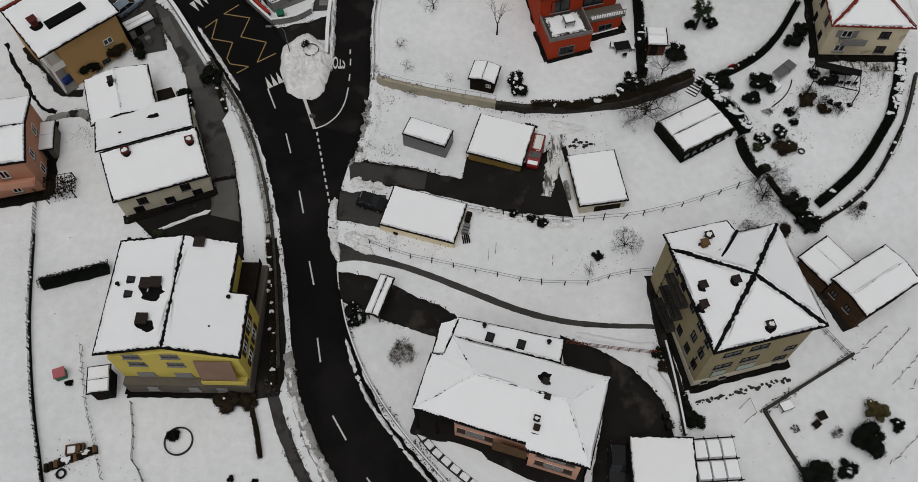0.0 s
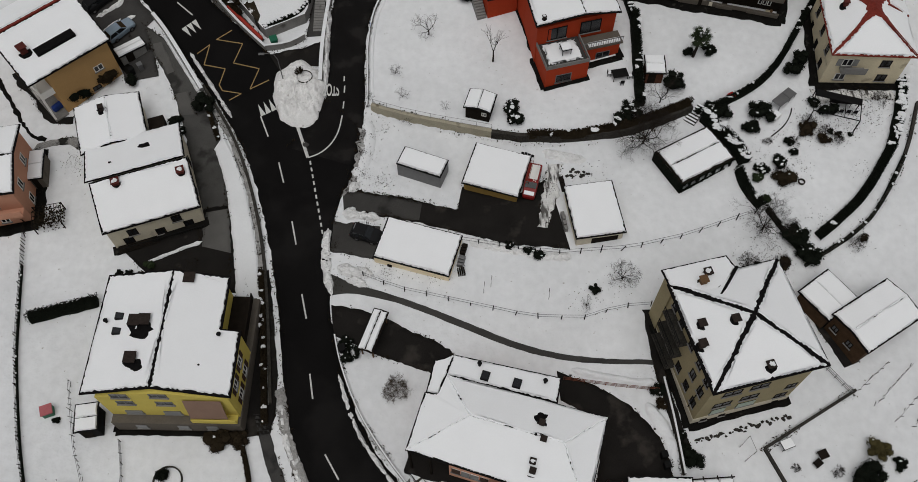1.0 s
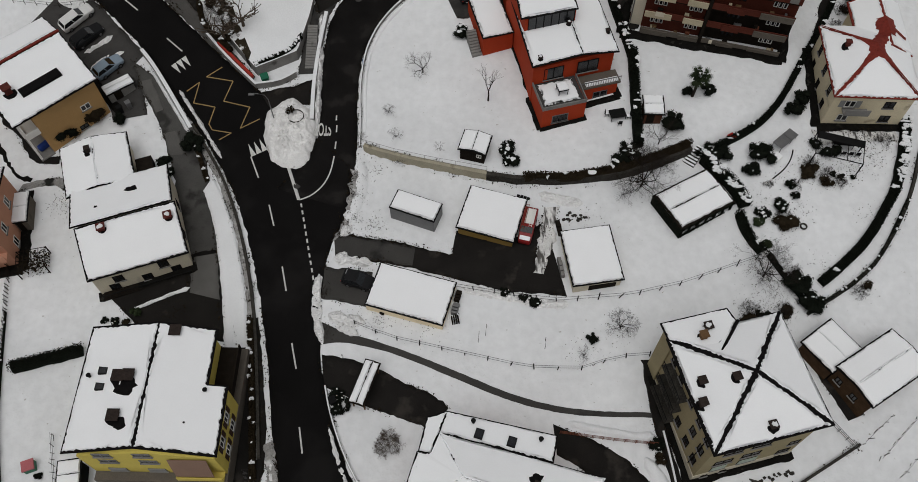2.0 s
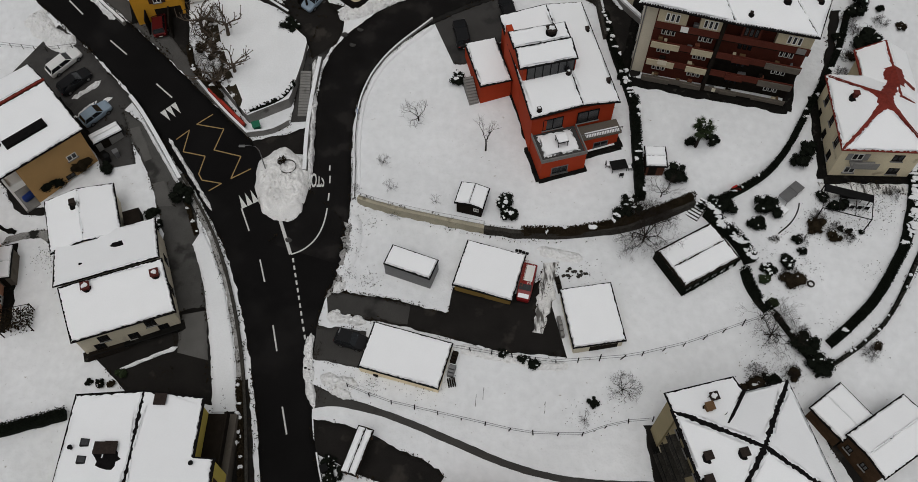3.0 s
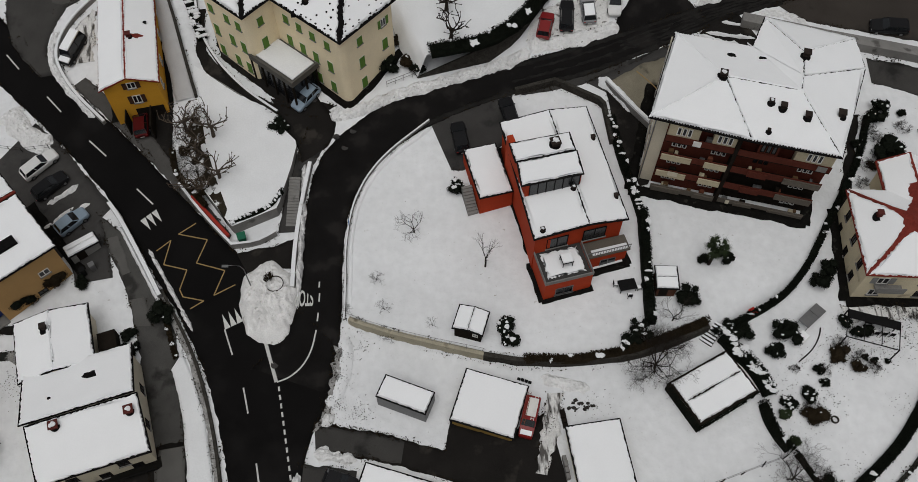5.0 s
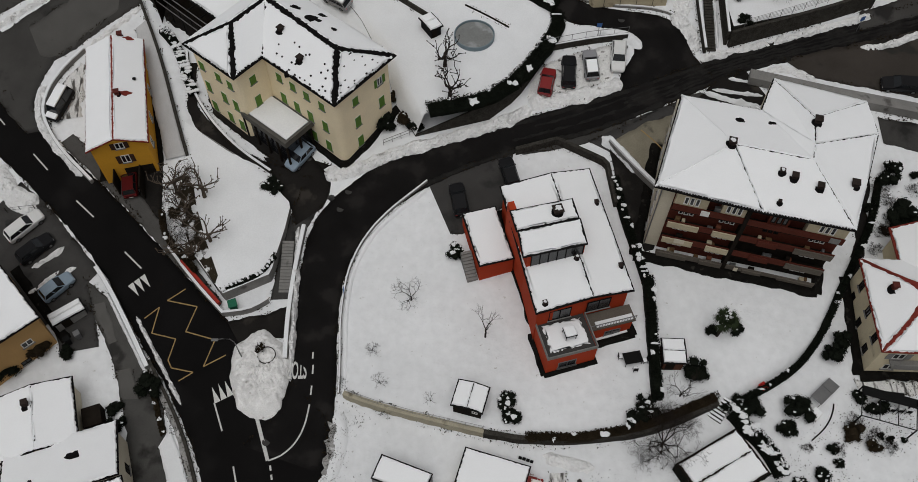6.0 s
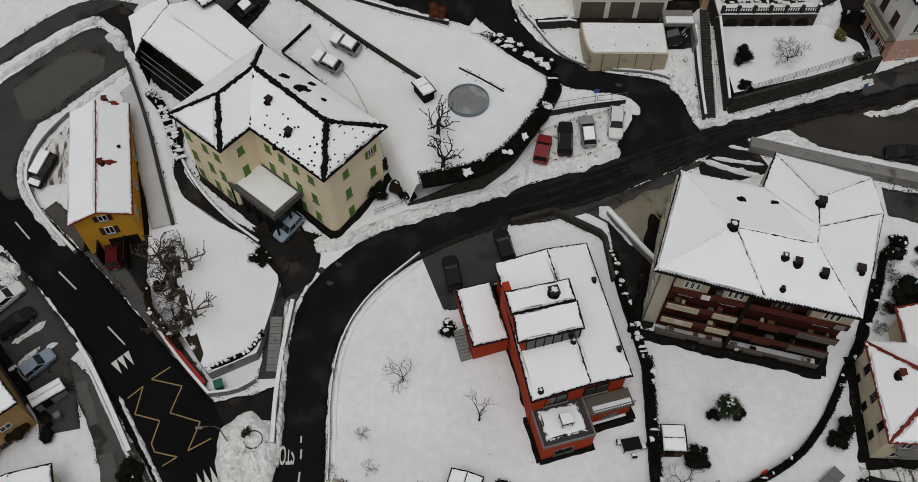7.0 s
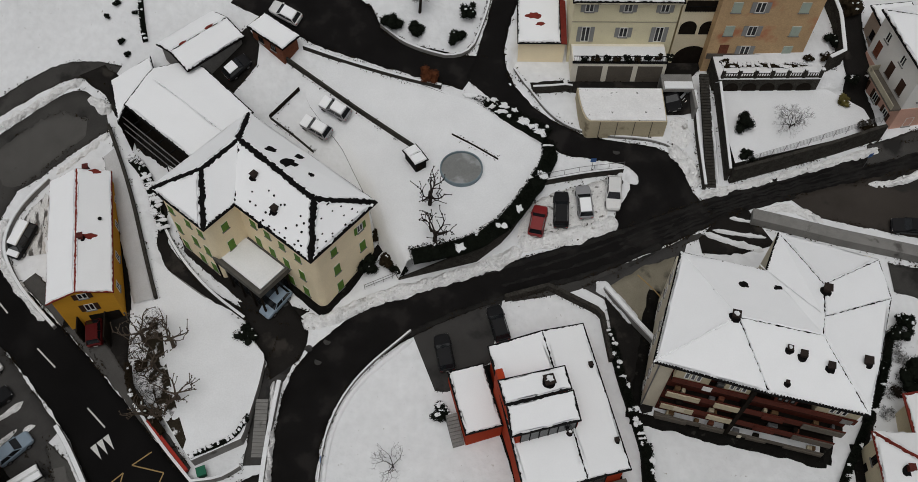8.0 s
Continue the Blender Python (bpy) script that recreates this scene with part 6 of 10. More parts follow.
# hall behind the villa
hall = house("hall", -27.1, 118.6, -42.0, 9.5, "large hall with a wide low snow-covered roof and open side", category="hall")
block(hall, 11.4, 8.6, 0, 6.6, WOOD_AND_SHADE)
roof(hall, [[(-6.1, -4.95, 6.9), (6.3, -4.95, 6.9), (6.5, -0.2, 7.4), (-7.6, -0.2, 7.4)], [(-7.6, -0.2, 7.4), (6.5, -0.2, 7.4), (6.4, 4.3, 7.1), (-3.4, 5.2, 7.1), (-5.9, 4.9, 7.1), (-7.9, 0.9, 7.35)]], DARK_METAL, inset=0.08, ridge=-0.07, seed=21)
bm = bmesh.new()
for k in range(6):
    box(bm, -5.7 + k * 2.2, -5.58 + k * 2.2, -5.9, -5.78, -2.0, 6.2)
    box(bm, -5.7 + k * 2.2, -5.58 + k * 2.2, -5.9, -4.2, 6.0, 6.14)
part("side_frame", bm, DARK_METAL, hall)
for z, y in ((6.14, -5.95), (5.3, -6.2), (4.5, -6.5)):
    bm = bmesh.new()
    box(bm, -6.0, 6.0, y, y + 0.1, z, z + 0.1)
    part("rail", bm, GREY_METAL, hall)
an = house("annex", -35.0, 121.6, 0, 10.0, "low annex with a snow-covered roof beside a hall", category="annex")
bm = bmesh.new()
prism(bm, [(-2.3, 1.6), (-0.2, -4.9), (0.1, -2.6), (2.5, 2.8), (1.4, 5.4)], -0.5, 5.9)
part("wall", bm, WOOD_AND_SHADE, an)
roof(an, [[(-2.5, 1.7, 6.0), (-0.2, -5.2, 6.0), (0.3, -2.6, 6.2), (2.7, 2.9, 6.2), (1.6, 5.8, 6.1)]], DARK_METAL, inset=0.04, seed=41)
nh = house("house", -27.1, 128.6, 44.5, 14.0, "long low house with snowy gable roof and rusty ridge")
block(nh, 7.8, 5.6, 0, 3.4, CONCRETE, gable_to=4.2, along="x")
roof(nh, gable(8.6, 6.6, 3.5, 4.5, "x"), TILE_DARK, inset=0.03, ridge=0.02, jag=0.05, seed=22)
bare_patch(nh, -26.0, 129.9, 0.22, TILE_RED, 2.6)
bare_patch(nh, -28.8, 127.0, 0.18, TILE_RED, 2.6)
hr = house("hut", -18.1, 129.2, -41.0, 15.7, "small brick-red hut with a snowy roof", category="hut")
block(hr, 5.4, 2.5, -0.6, 2.5, mat("brick_hut", (0.15, 0.055, 0.03), 0.9, 3, 0.3, 18, 0.3, 0.02))
roof(hr, slab_roof(6.4, 3.1, 2.6, 2.8), TILE_DARK, inset=0.05, seed=23)
for s in (-1.2, 1.0):
    window(hr, side("S", 5.4, 2.5, s, 1.0), 0.9, 0.9, frame_mat=WOOD_AND_SHADE)

# terraced row on the upper street
row = house("row_house", 24.6, 131.0, -1.0, 14.6, "yellow terraced house with grey shutters above three garages", category="row house")
block(row, 12.4, 9.0, 0, 10.4, mat("pale_yellow_render", (0.72, 0.66, 0.46), 0.85, 0.5, 0.1, 9, 0.1, 0.01, spots=(0.56, 0.5, 0.36), spot_at=0.6, spot_scale=0.4), cx=-0.4)
roof(row, slab_roof(13.0, 10.0, 10.5, 12.8, cx=-0.4), TILE_DARK, inset=0.1, seed=24)
bm = bmesh.new()
box(bm, -6.62, 5.82, -4.56, -4.4, 7.2, 7.32)
box(bm, -6.62, 5.82, -5.1, -4.95, 10.3, 10.45)
part("string_course", bm, WALL_BEIGE, row)
for s in (-4.8, -0.3, 4.0):
    window(row, side("S", 12.4, 9.0, s, 8.75), 1.0, 1.45, shutters=SHUT_GREY)
window(row, side("S", 12.4, 9.0, -0.3, 4.9), 1.0, 1.5, shutters=SHUT_GREY)
for s in (-4.8, 4.0):
    window(row, side("S", 12.4, 9.0, s, 4.2), 1.0, 2.3, shutters=SHUT_GREY, sill=False)
bm = bmesh.new()
box(bm, -6.3, 5.0, -7.6, -4.4, -0.6, 3.75)
gb = part("garage_block", bm, mat("whitewashed_render", (0.78, 0.74, 0.64), 0.85, 0.5, 0.1, 8.0, 0.1, 0.01, spots=(0.6, 0.55, 0.46), spot_at=0.62), row)
bm = bmesh.new()
box(bm, -6.2, 4.9, -7.4, -5.0, 3.75, 3.87, bevel=0.03)
part("snow_cover", bm, SNOW, gb)
for s in (-4.15, -0.5, 3.1):
    door(row, pose(s, -7.6, 0.15), 3.0, 2.95, GREYBROWN, "garage_door", ribs=0)
bm = bmesh.new()
box(bm, -6.35, 5.05, -7.7, -7.45, 3.6, 3.8)
for k in range(40):
    box(bm, -6.2 + k * 0.285, -6.17 + k * 0.285, -7.58, -7.54, 3.8, 4.65)
box(bm, -6.3, 5.0, -7.6, -7.52, 4.65, 4.72)
part("railing", bm, DARK_METAL, row)
arc = house("row_house", 33.3, 131.0, -1.0, 14.6, "cream terraced house with arched loggias over a passage", category="row house")
block(arc, 5.2, 8.8, 0, 11.6, mat("pale_cream_render", (0.70, 0.62, 0.45), 0.85, 0.5, 0.1, 9, 0.1, 0.01))
roof(arc, slab_roof(5.4, 9.6, 11.7, 13.8), TILE_DARK, inset=0.1, seed=25)


def arch(bm, w, h, d=0.06):
    pts = [(-w / 2, 0), (w / 2, 0)] + [(w / 2 * math.cos(a), h - w / 2 + w / 2 * math.sin(a)) for a in np.linspace(0, math.pi, 13)]
    lo, hi = [bm.verts.new((x, -d, z)) for x, z in pts], [bm.verts.new((x, 0.05, z)) for x, z in pts]
    bm.faces.new(lo)
    bm.faces.new(hi[::-1])
    for i in range(len(pts)):
        j = (i + 1) % len(pts)
        bm.faces.new((lo[i], hi[i], hi[j], lo[j]))


# arches are flat dark panels; the shade inside them is painted, not hollow
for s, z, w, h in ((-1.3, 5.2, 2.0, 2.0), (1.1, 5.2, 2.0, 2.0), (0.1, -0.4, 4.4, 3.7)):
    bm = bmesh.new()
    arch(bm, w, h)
    o = part("arch_shade_panel", bm, WOOD_AND_SHADE, arc)
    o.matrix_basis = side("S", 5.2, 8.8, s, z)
# loggia depth imitated by a dark panel in the colour of its shade
bm = bmesh.new()
box(bm, -2.3, 2.3, -4.48, -4.3, 8.7, 10.3)
part("loggia_shade_panel", bm, WOOD_AND_SHADE, arc)
bm = bmesh.new()
for k in range(16):
    box(bm, -2.2 + k * 0.29, -2.17 + k * 0.29, -4.56, -4.5, 8.7, 9.5)
box(bm, -2.3, 2.3, -4.58, -4.49, 9.45, 9.52)
part("railing", bm, DARK_METAL, arc)
och = house("row_house", 40.4, 129.4, -1.0, 14.8, "weathered ochre terraced house with pale green shutters", category="row house")
block(och, 11.7, 8.6, 0, 13.4, OCHRE)
roof(och, slab_roof(12.6, 9.8, 13.5, 15.6), TILE_DARK, inset=0.1, seed=26)
for z in (2.95, 6.05, 9.55):
    for s in (-4.0, -1.3, 3.8):
        if (z, s) != (2.95, -4.0):
            window(och, side("S", 11.7, 8.6, s, z), 1.1, 1.5, shutters=SHUT_PALE if s != -1.3 else SHUT_GREY, closed=(s != -1.3))
door(och, side("S", 11.7, 8.6, -3.9, 2.7), 1.1, 1.9, RUST, ribs=0)
bm = bmesh.new()
box(bm, -5.7, 5.7, -4.42, -4.25, 2.4, 3.2)
part("plinth", bm, GREYBROWN, och)
sm = house("house", 14.8, 130.6, -2.0, 15.0, "small yellow house with a snow-covered roof and rusty tiles")
block(sm, 5.6, 8.0, -1.0, 3.6, CREAM)
roof(sm, [[(-3.0, -4.3, 3.7), (2.3, -4.3, 3.8), (2.3, 4.3, 5.1), (-3.0, 4.3, 5.0)]], DARK_METAL, inset=0.03, jag=0.05, seed=27)
roof(sm, [[(2.3, -4.3, 3.8), (3.0, -4.3, 3.75), (3.0, 4.3, 5.0), (2.3, 4.3, 5.1)]], TILE_RED, skip=(0,), name="bare_roof_edge")
bare_patch(sm, 13.8, 130.4, 0.45, TILE_RED, 2.2)
bare_patch(sm, 14.6, 129.1, 0.3, TILE_RED, 1.8)
bx = house("garage", 23.8, 118.0, -1.0, 13.0, "concrete box garage with thawing snow on its flat roof", "village garages", "garage")
bm = bmesh.new()
pts = [(4.75, -2.75), (4.85, 2.55), (-5.3, 2.6)] + [(-5.3 + 1.1 * (1 - math.cos(a)), 2.6 - 5.3 * math.sin(a)) for a in np.linspace(0.3, 1.5708, 6)]
prism(bm, pts, -0.8, 3.9)
gw = part("wall", bm, CREAM_DULL, bx)
bm = bmesh.new()
prism(bm, [(x * 0.97, y * 0.95) for x, y in pts], 3.9, 4.05)
part("snow_cover", bm, mat("thawing_snow", (0.76, 0.76, 0.76), 0.9, 0.8, 0.1, 5.0, 0.6, 0.1, spots=(0.05, 0.047, 0.045), spot_at=0.655, spot_scale=1.6, spec=0.1), bx)
for k in range(4):
    bm = bmesh.new()
    box(bm, -3.0 + k * 2.0, -2.94 + k * 2.0, -2.8, -2.72, -0.6, 3.9)
    part("seam", bm, GREYBROWN, gw)
eg = house("garage", 30.6, 120.6, -1.0, 14.2, "sunken garage mouth with snow along its concrete lintel", "village garages", "garage")
bm = bmesh.new()
box(bm, -1.9, 1.8, -0.6, 1.9, 2.6, 3.0)
box(bm, 1.5, 1.8, -3.4, 1.9, -0.6, 2.9)
box(bm, -1.9, 1.8, 1.7, 1.9, -0.6, 2.6)
part("wall", bm, CONCRETE, eg)
bm = bmesh.new()
box(bm, -1.7, 1.7, -0.55, 0.6, 3.0, 3.2, bevel=0.07)
part("snow_cover", bm, SNOW, eg)
pk = house("house", 58.0, 120.1, 7.0, 14.4, "pink and white house with a long balcony and snowy roof")
block(pk, 8.0, 9.6, -0.6, 4.6, PINK, name="ground_floor")
block(pk, 7.9, 9.5, 4.6, 10.5, WHITE)
roof(pk, hip(9.0, 10.6, 10.6, 12.6), TILE_DARK, inset=0.05, seed=28)
for s, z, w, m in ((-2.6, 8.1, 0.9, None), (1.2, 8.1, 0.9, None), (-3.2, 5.4, 1.1, RUST), (0.2, 5.4, 1.1, SHUT_BROWN), (3.0, 5.4, 1.1, SHUT_BROWN)):
    window(pk, side("W", 7.9, 9.5, s, z), w, 1.3 if m is None else 1.9, frame_mat=WHITE, shutters=m, closed=m is not None)
for s in (-2.4, 0.4, 3.0):
    window(pk, side("W", 8.0, 9.6, s, 1.4), 0.9, 1.3, shutters=SHUT_BROWN)
for s in (-2, 2):
    for z in (1.5, 5.6, 8.1):
        window(pk, side("S", 7.9, 9.5, s, z), 1.0, 1.5, frame_mat=WHITE)
bm = bmesh.new()
box(bm, -5.3, -3.98, -4.8, 1.6, 4.5, 4.75)
bal = part("balcony", bm, GREYBROWN, pk)
bm = bmesh.new()
box(bm, -5.3, -5.18, -4.8, 1.6, 4.75, 5.45)
box(bm, -5.18, -3.98, 1.48, 1.6, 4.75, 5.45)
part("parapet", bm, WALL_BEIGE, bal)
pr = house("house", 56.2, 126.2, 7.0, 14.6, "beige rear house with a low snow-covered roof")
block(pr, 4.4, 3.4, -0.6, 7.8, mat("pinkish_beige_render", (0.42, 0.33, 0.26), 0.85, 0.5, 0.14, 8.0, 0.1, 0.01))
roof(pr, slab_roof(5.2, 4.2, 7.9, 8.3), TILE_DARK, inset=0.05, seed=29)
for z in (2.2, 5.0):
    window(pr, side("W", 4.4, 3.4, 0.2, z), 0.8, 1.2, frame_mat=WOOD_AND_SHADE)
# ---------------- walls, terraces and snow banks ----------------
def terrace(name, left, right, top, material, label, wall_mat, cross=8, low=0.6):
    """A raised garden between two plan lines; top(x, y) gives its level, and its sides are retaining walls."""
    n = 26
    a, b = resample(left, 0.2), resample(right, 0.2)
    a, b = [np.stack([np.interp(np.linspace(0, 1, n), np.linspace(0, 1, len(q)), q[:, k]) for k in (0, 1)], 1) for q in (a, b)]
    bm, grid = bmesh.new(), []
    for p, q in zip(a, b):
        grid.append([bm.verts.new((*(p + (q - p) * k / cross), top(*(p + (q - p) * k / cross)))) for k in range(cross + 1)])
    for r0, r1 in zip(grid, grid[1:]):
        for k in range(cross):
            bm.faces.new((r0[k], r0[k + 1], r1[k + 1], r1[k]))
    ob = tagged(mesh_ob(name, bm, material), label, "terrace", kind="structure")
    for f in ob.data.polygons:
        f.use_smooth = True
    rim = [tuple(p) for p in a] + [tuple(q) for q in b[::-1]] + [tuple(a[0])]
    bm, rows = bmesh.new(), []
    cx, cy = np.mean(np.array(rim), axis=0)
    for i, (x, y) in enumerate(rim):
        d = Vector((x - cx, y - cy)).normalized() * 0.22
        zt, zb = top(x, y) - 0.02, level(x, y) - low
        rows.append([bm.verts.new(v) for v in ((x, y, zb), (x, y, zt), (x - d.x, y - d.y, zt - 0.05), (x - d.x, y - d.y, zb))])
    for r0, r1 in zip(rows, rows[1:]):
        for k in range(4):
            bm.faces.new((r0[k], r0[(k + 1) % 4], r1[(k + 1) % 4], r1[k]))
    part("retaining_wall", bm, wall_mat, ob)
    return ob


LAWN_W = [(-24.0, 80.2), (-28.4, 85.9), (-30.6, 91.0), (-31.4, 97.0), (-31.0, 103.0)]
LAWN_E = [(-23.6, 79.8), (-18.5, 81.9), (-17.4, 87.6), (-17.0, 91.0), (-22.0, 96.6)]
terrace("terrace_lawn", LAWN_W, LAWN_E, lambda x, y: level(x, y) + 0.12 + 1.5 * min(1, max(0, (96 - y) / 12)), SNOW, "snow-covered front garden on a retaining wall", CONCRETE)
terrace("terrace_bed", [(-24.6, 80.9), (-28.2, 86.0), (-30.4, 91.0), (-31.2, 96.4)], [(-24.4, 82.0), (-26.4, 86.6), (-28.2, 91.4), (-29.4, 96.0)], lambda x, y: level(x, y) + 0.15 + 1.5 * min(1, max(0, (96 - y) / 12)) + 0.06 * noise.noise((x, y, 0)) - 0.12 * max(0, noise.noise((x * 0.6, y * 0.6, 5))), EARTH, "brown earth bed patched with snow beneath trees", WALL_STONE)
terrace("terrace_east", [(35.6, 109.9), (35.5, 114.0), (35.5, 121.2)], [(53.2, 114.6), (52.6, 118.0), (49.0, 121.2)], lambda x, y: max(15.8, level(x, y) + 0.06), SNOW, "raised snowy lawn above the street", WALL_STONE)
POOL_W = [(-2.6, 99.3), (-5.0, 103.6), (-6.4, 109.0), (-9.6, 115.6), (-14.0, 121.5), (-14.6, 125.5)]
PWX, PWY = np.array(POOL_W).T
terrace("terrace_pool", POOL_W, [(6.2, 101.0), (9.6, 103.5), (13.8, 109.2), (15.4, 113.2), (10.0, 118.8), (-8.0, 126.8)], lambda x, y: max(level(x, y) + 0.1, min(12.45 + 0.015 * (y - 100), level(x, y) + 0.25 + 2.6 * (x - float(np.interp(y, PWY, PWX))) + 0.2 * noise.noise((x * 0.6, y * 0.6, 2)))), SNOW, "level snow-covered garden held by a wall", WALL_STONE, cross=22)

wall_line("wall_garden", [(-9.8, 68.4), (-6.8, 67.15), (-1.9, 65.65), (4.6, 63.9)], 0.5, -1.1, 0.85, WALL_BEIGE, "beige rendered garden wall")
wall_line("wall_garden_stone", [(4.6, 63.9), (10.2, 62.75), (18.0, 63.05), (22.2, 63.75), (28.3, 66.2)], 0.5, -1.3, 0.75, WALL_STONE, "dark mossy stone retaining wall")
wall_line("wall_curve", [(-10.4, 68.6), (-10.4, 72.0), (-10.7, 77.4), (-10.0, 83.4), (-7.1, 88.6), (-1.2, 93.3)], 0.22, -0.3, 0.35, CONCRETE, "low concrete kerb wall capped with snow", snow=0.12)
bank("snow_bank", [(-10.0, 68.4), (-9.9, 72.0), (-10.2, 77.4), (-9.5, 83.4), (-6.6, 88.3), (-0.8, 92.6)], 0.7, 0.35, "smooth snow ridge along a kerb wall", 0.2, 3, SNOW)
wall_line("wall_tip", [(-30.9, 86.4), (-27.4, 82.0), (-23.6, 78.0)], 0.35, -0.4, 0.75, CONCRETE, "low concrete wall beside the road capped with snow", snow=0.1)
wall_line("wall_tip_band", [(-29.0, 84.4), (-24.1, 79.0)], 0.35, 0.7, 1.15, mat("red_band", (0.30, 0.03, 0.02), 0.6, 1, 0.1, 9, 0.05, 0.01), "red painted rail on a low wall")
wall_line("wall_tip_east", [(-23.6, 78.0), (-20.6, 78.2), (-18.7, 79.4)], 0.3, -0.4, 0.9, CONCRETE, "low concrete wall capped with snow", snow=0.08)
wall_line("wall_stairs", [(-15.3, 88.2), (-16.0, 83.0), (-16.4, 77.5), (-16.3, 72.5)], 0.5, -0.4, 0.7, CONCRETE, "concrete wall along the uphill road capped with snow", snow=0.16)
wall_line("wall_lane", [(-39.1, 84.4), (-37.3, 82.1), (-34.5, 77.7), (-31.2, 72.2)], 0.5, -0.8, 0.75, CONCRETE, "concrete wall between road and lane", snow=0.08)
WALL_LOW = [(-31.2, 73.0), (-29.5, 70.3), (-26.5, 65.3), (-24.1, 59.4), (-22.4, 53.8), (-21.2, 48.5), (-20.3, 43.0), (-19.7, 38.0), (-19.0, 32.0)]
wall_line("wall_lane_low", WALL_LOW, 0.32, -1.0, 0.45, WALL_STONE, "dark stone wall along the road")
strip("verge_road", WALL_LOW, offset_line(WALL_LOW, -0.7), SLUSH, "grey slushy verge between wall and road", "verge", dz=0.1, rag=0.25)
strip("verge_south", [(-18.75, 33.4), (-17.3, 27.2), (-14.4, 21.2), (-10.5, 15.4)], [(-17.9, 33.8), (-16.25, 27.5), (-13.25, 21.6), (-9.4, 16.0)], SLUSH, "grey slushy snow along the road edge", "verge", dz=0.1, rag=0.3)
wall_line("wall_plot", [(-12.8, 39.4), (-12.1, 36.3), (-10.3, 31.7), (-8.3, 28.3), (-5.6, 24.6), (-3.0, 21.7), (1.5, 16.8), (5.0, 13.0)], 0.2, -0.4, 0.4, CONCRETE, "low concrete garden wall along the road", snow=0.05)
PLANTER = [(-4.3, 25.0), (-3.0, 23.3), (-1.7, 22.1), (-0.4, 21.0), (1.4, 19.6), (4.0, 17.2), (7.6, 13.6)]
wall_line("wall_plot_inner", PLANTER, 0.75, -0.4, 0.6, WALL_STONE, "dark planter edge with snow pillows")
PX, PY = np.array(PLANTER).T
terrace("terrace_salmon", [(-5.0, 25.0), (-3.8, 24.4), (-0.5, 23.5), (1.9, 22.7), (2.6, 21.8), (4.7, 20.9), (6.5, 20.0), (12.0, 18.2)], [(-4.9, 24.9), (-3.3, 23.4), (-1.5, 21.7), (1.0, 19.6), (4.0, 17.0), (8.0, 13.2)], lambda x, y: level(x, y) + 0.15 + min(1.35, max(0.0, 0.62 * (x - float(np.interp(-y, -PY, PX))))) + 0.05 * noise.noise((x, y, 4)), SNOW, "snowy garden bank below a house walk", WALL_STONE, cross=14)
bm = bmesh.new()
pp = resample(PLANTER, 1.15)
for k, (p, q) in enumerate(zip(pp, pp[1:])):
    c, a = (p + q) / 2, math.atan2(q[1] - p[1], q[0] - p[0])
    box(bm, -0.47, 0.47, -0.33, 0.33, 0, 0.2 + 0.05 * math.sin(k * 2.3), m=pose(c[0], c[1], level(*c) + 0.58, 0, 0, math.degrees(a) + 3 * math.sin(k * 1.7)), bevel=0.09)
ob = part("snow_pillow", bm, SNOW, None)
tagged(ob, "pillows of snow on a planter edge", "snow", kind="stuff")
wall_line("wall_square", [(21.5, 34.0), (22.1, 30.1), (22.6, 24.4)], 0.24, -0.6, 0.8, WALL_STONE, "dark stone wall capped with snow", snow=0.12)
wall_line("wall_garden_low", [(41.2, 32.6), (31.0, 26.9)], 0.28, -0.3, 0.5, WALL_STONE, "dark grey concrete garden wall", rounded=False)
wall_line("wall_garden_side", [(31.0, 26.9), (32.6, 23.5), (35.5, 18.0), (38.0, 12.0)], 0.28, -0.3, 0.4, WALL_STONE, "dark grey concrete garden wall", rounded=False)
wall_line("wall_red_house", [(9.2, 96.4), (14.1, 97.5), (19.6, 94.3), (20.2, 89.0)], 0.45, -0.5, 1.0, WALL_STONE, "dark stone wall round a house garden", rounded=False)
wall_line("wall_ramp", [(20.2, 97.0), (22.8, 93.4), (25.4, 90.2), (26.0, 88.5)], 0.5, -0.5, 0.9, CONCRETE, "concrete ramp wall capped with snow", snow=0.3)
wall_line("wall_lot", [(37.3, 104.7), (39.6, 104.0), (46.9, 101.7), (54.0, 99.7), (61.0, 97.6)], 1.5, -0.5, 1.0, CONCRETE, "broad grey concrete wall beside the parking lot", rounded=False)
wall_line("wall_street", [(35.4, 109.2), (41.4, 110.6), (47.9, 112.2), (53.4, 113.8)], 0.4, -0.4, 2.4, WALL_STONE, "tall dark retaining wall above the street", rounded=False)
wall_line("wall_bay", [(13.1, 109.8), (18.7, 110.6), (23.4, 110.9)], 0.3, -0.3, 0.9, WALL_STONE, "low stone wall with a railing", snow=0.06)
wall_line("wall_villa", [(-31.6, 112.4), (-30.9, 108.0), (-27.9, 103.0), (-24.0, 98.8), (-19.8, 95.6)], 0.35, -0.3, 0.5, WALL_STONE, "curved stone kerb wall beside the villa", snow=0.05)
wall_line("wall_deck", [(-18.5, 119.9), (-15.0, 123.2)], 0.16, -0.3, 0.5, WOOD_AND_SHADE, "low dark brown wall", rounded=False)
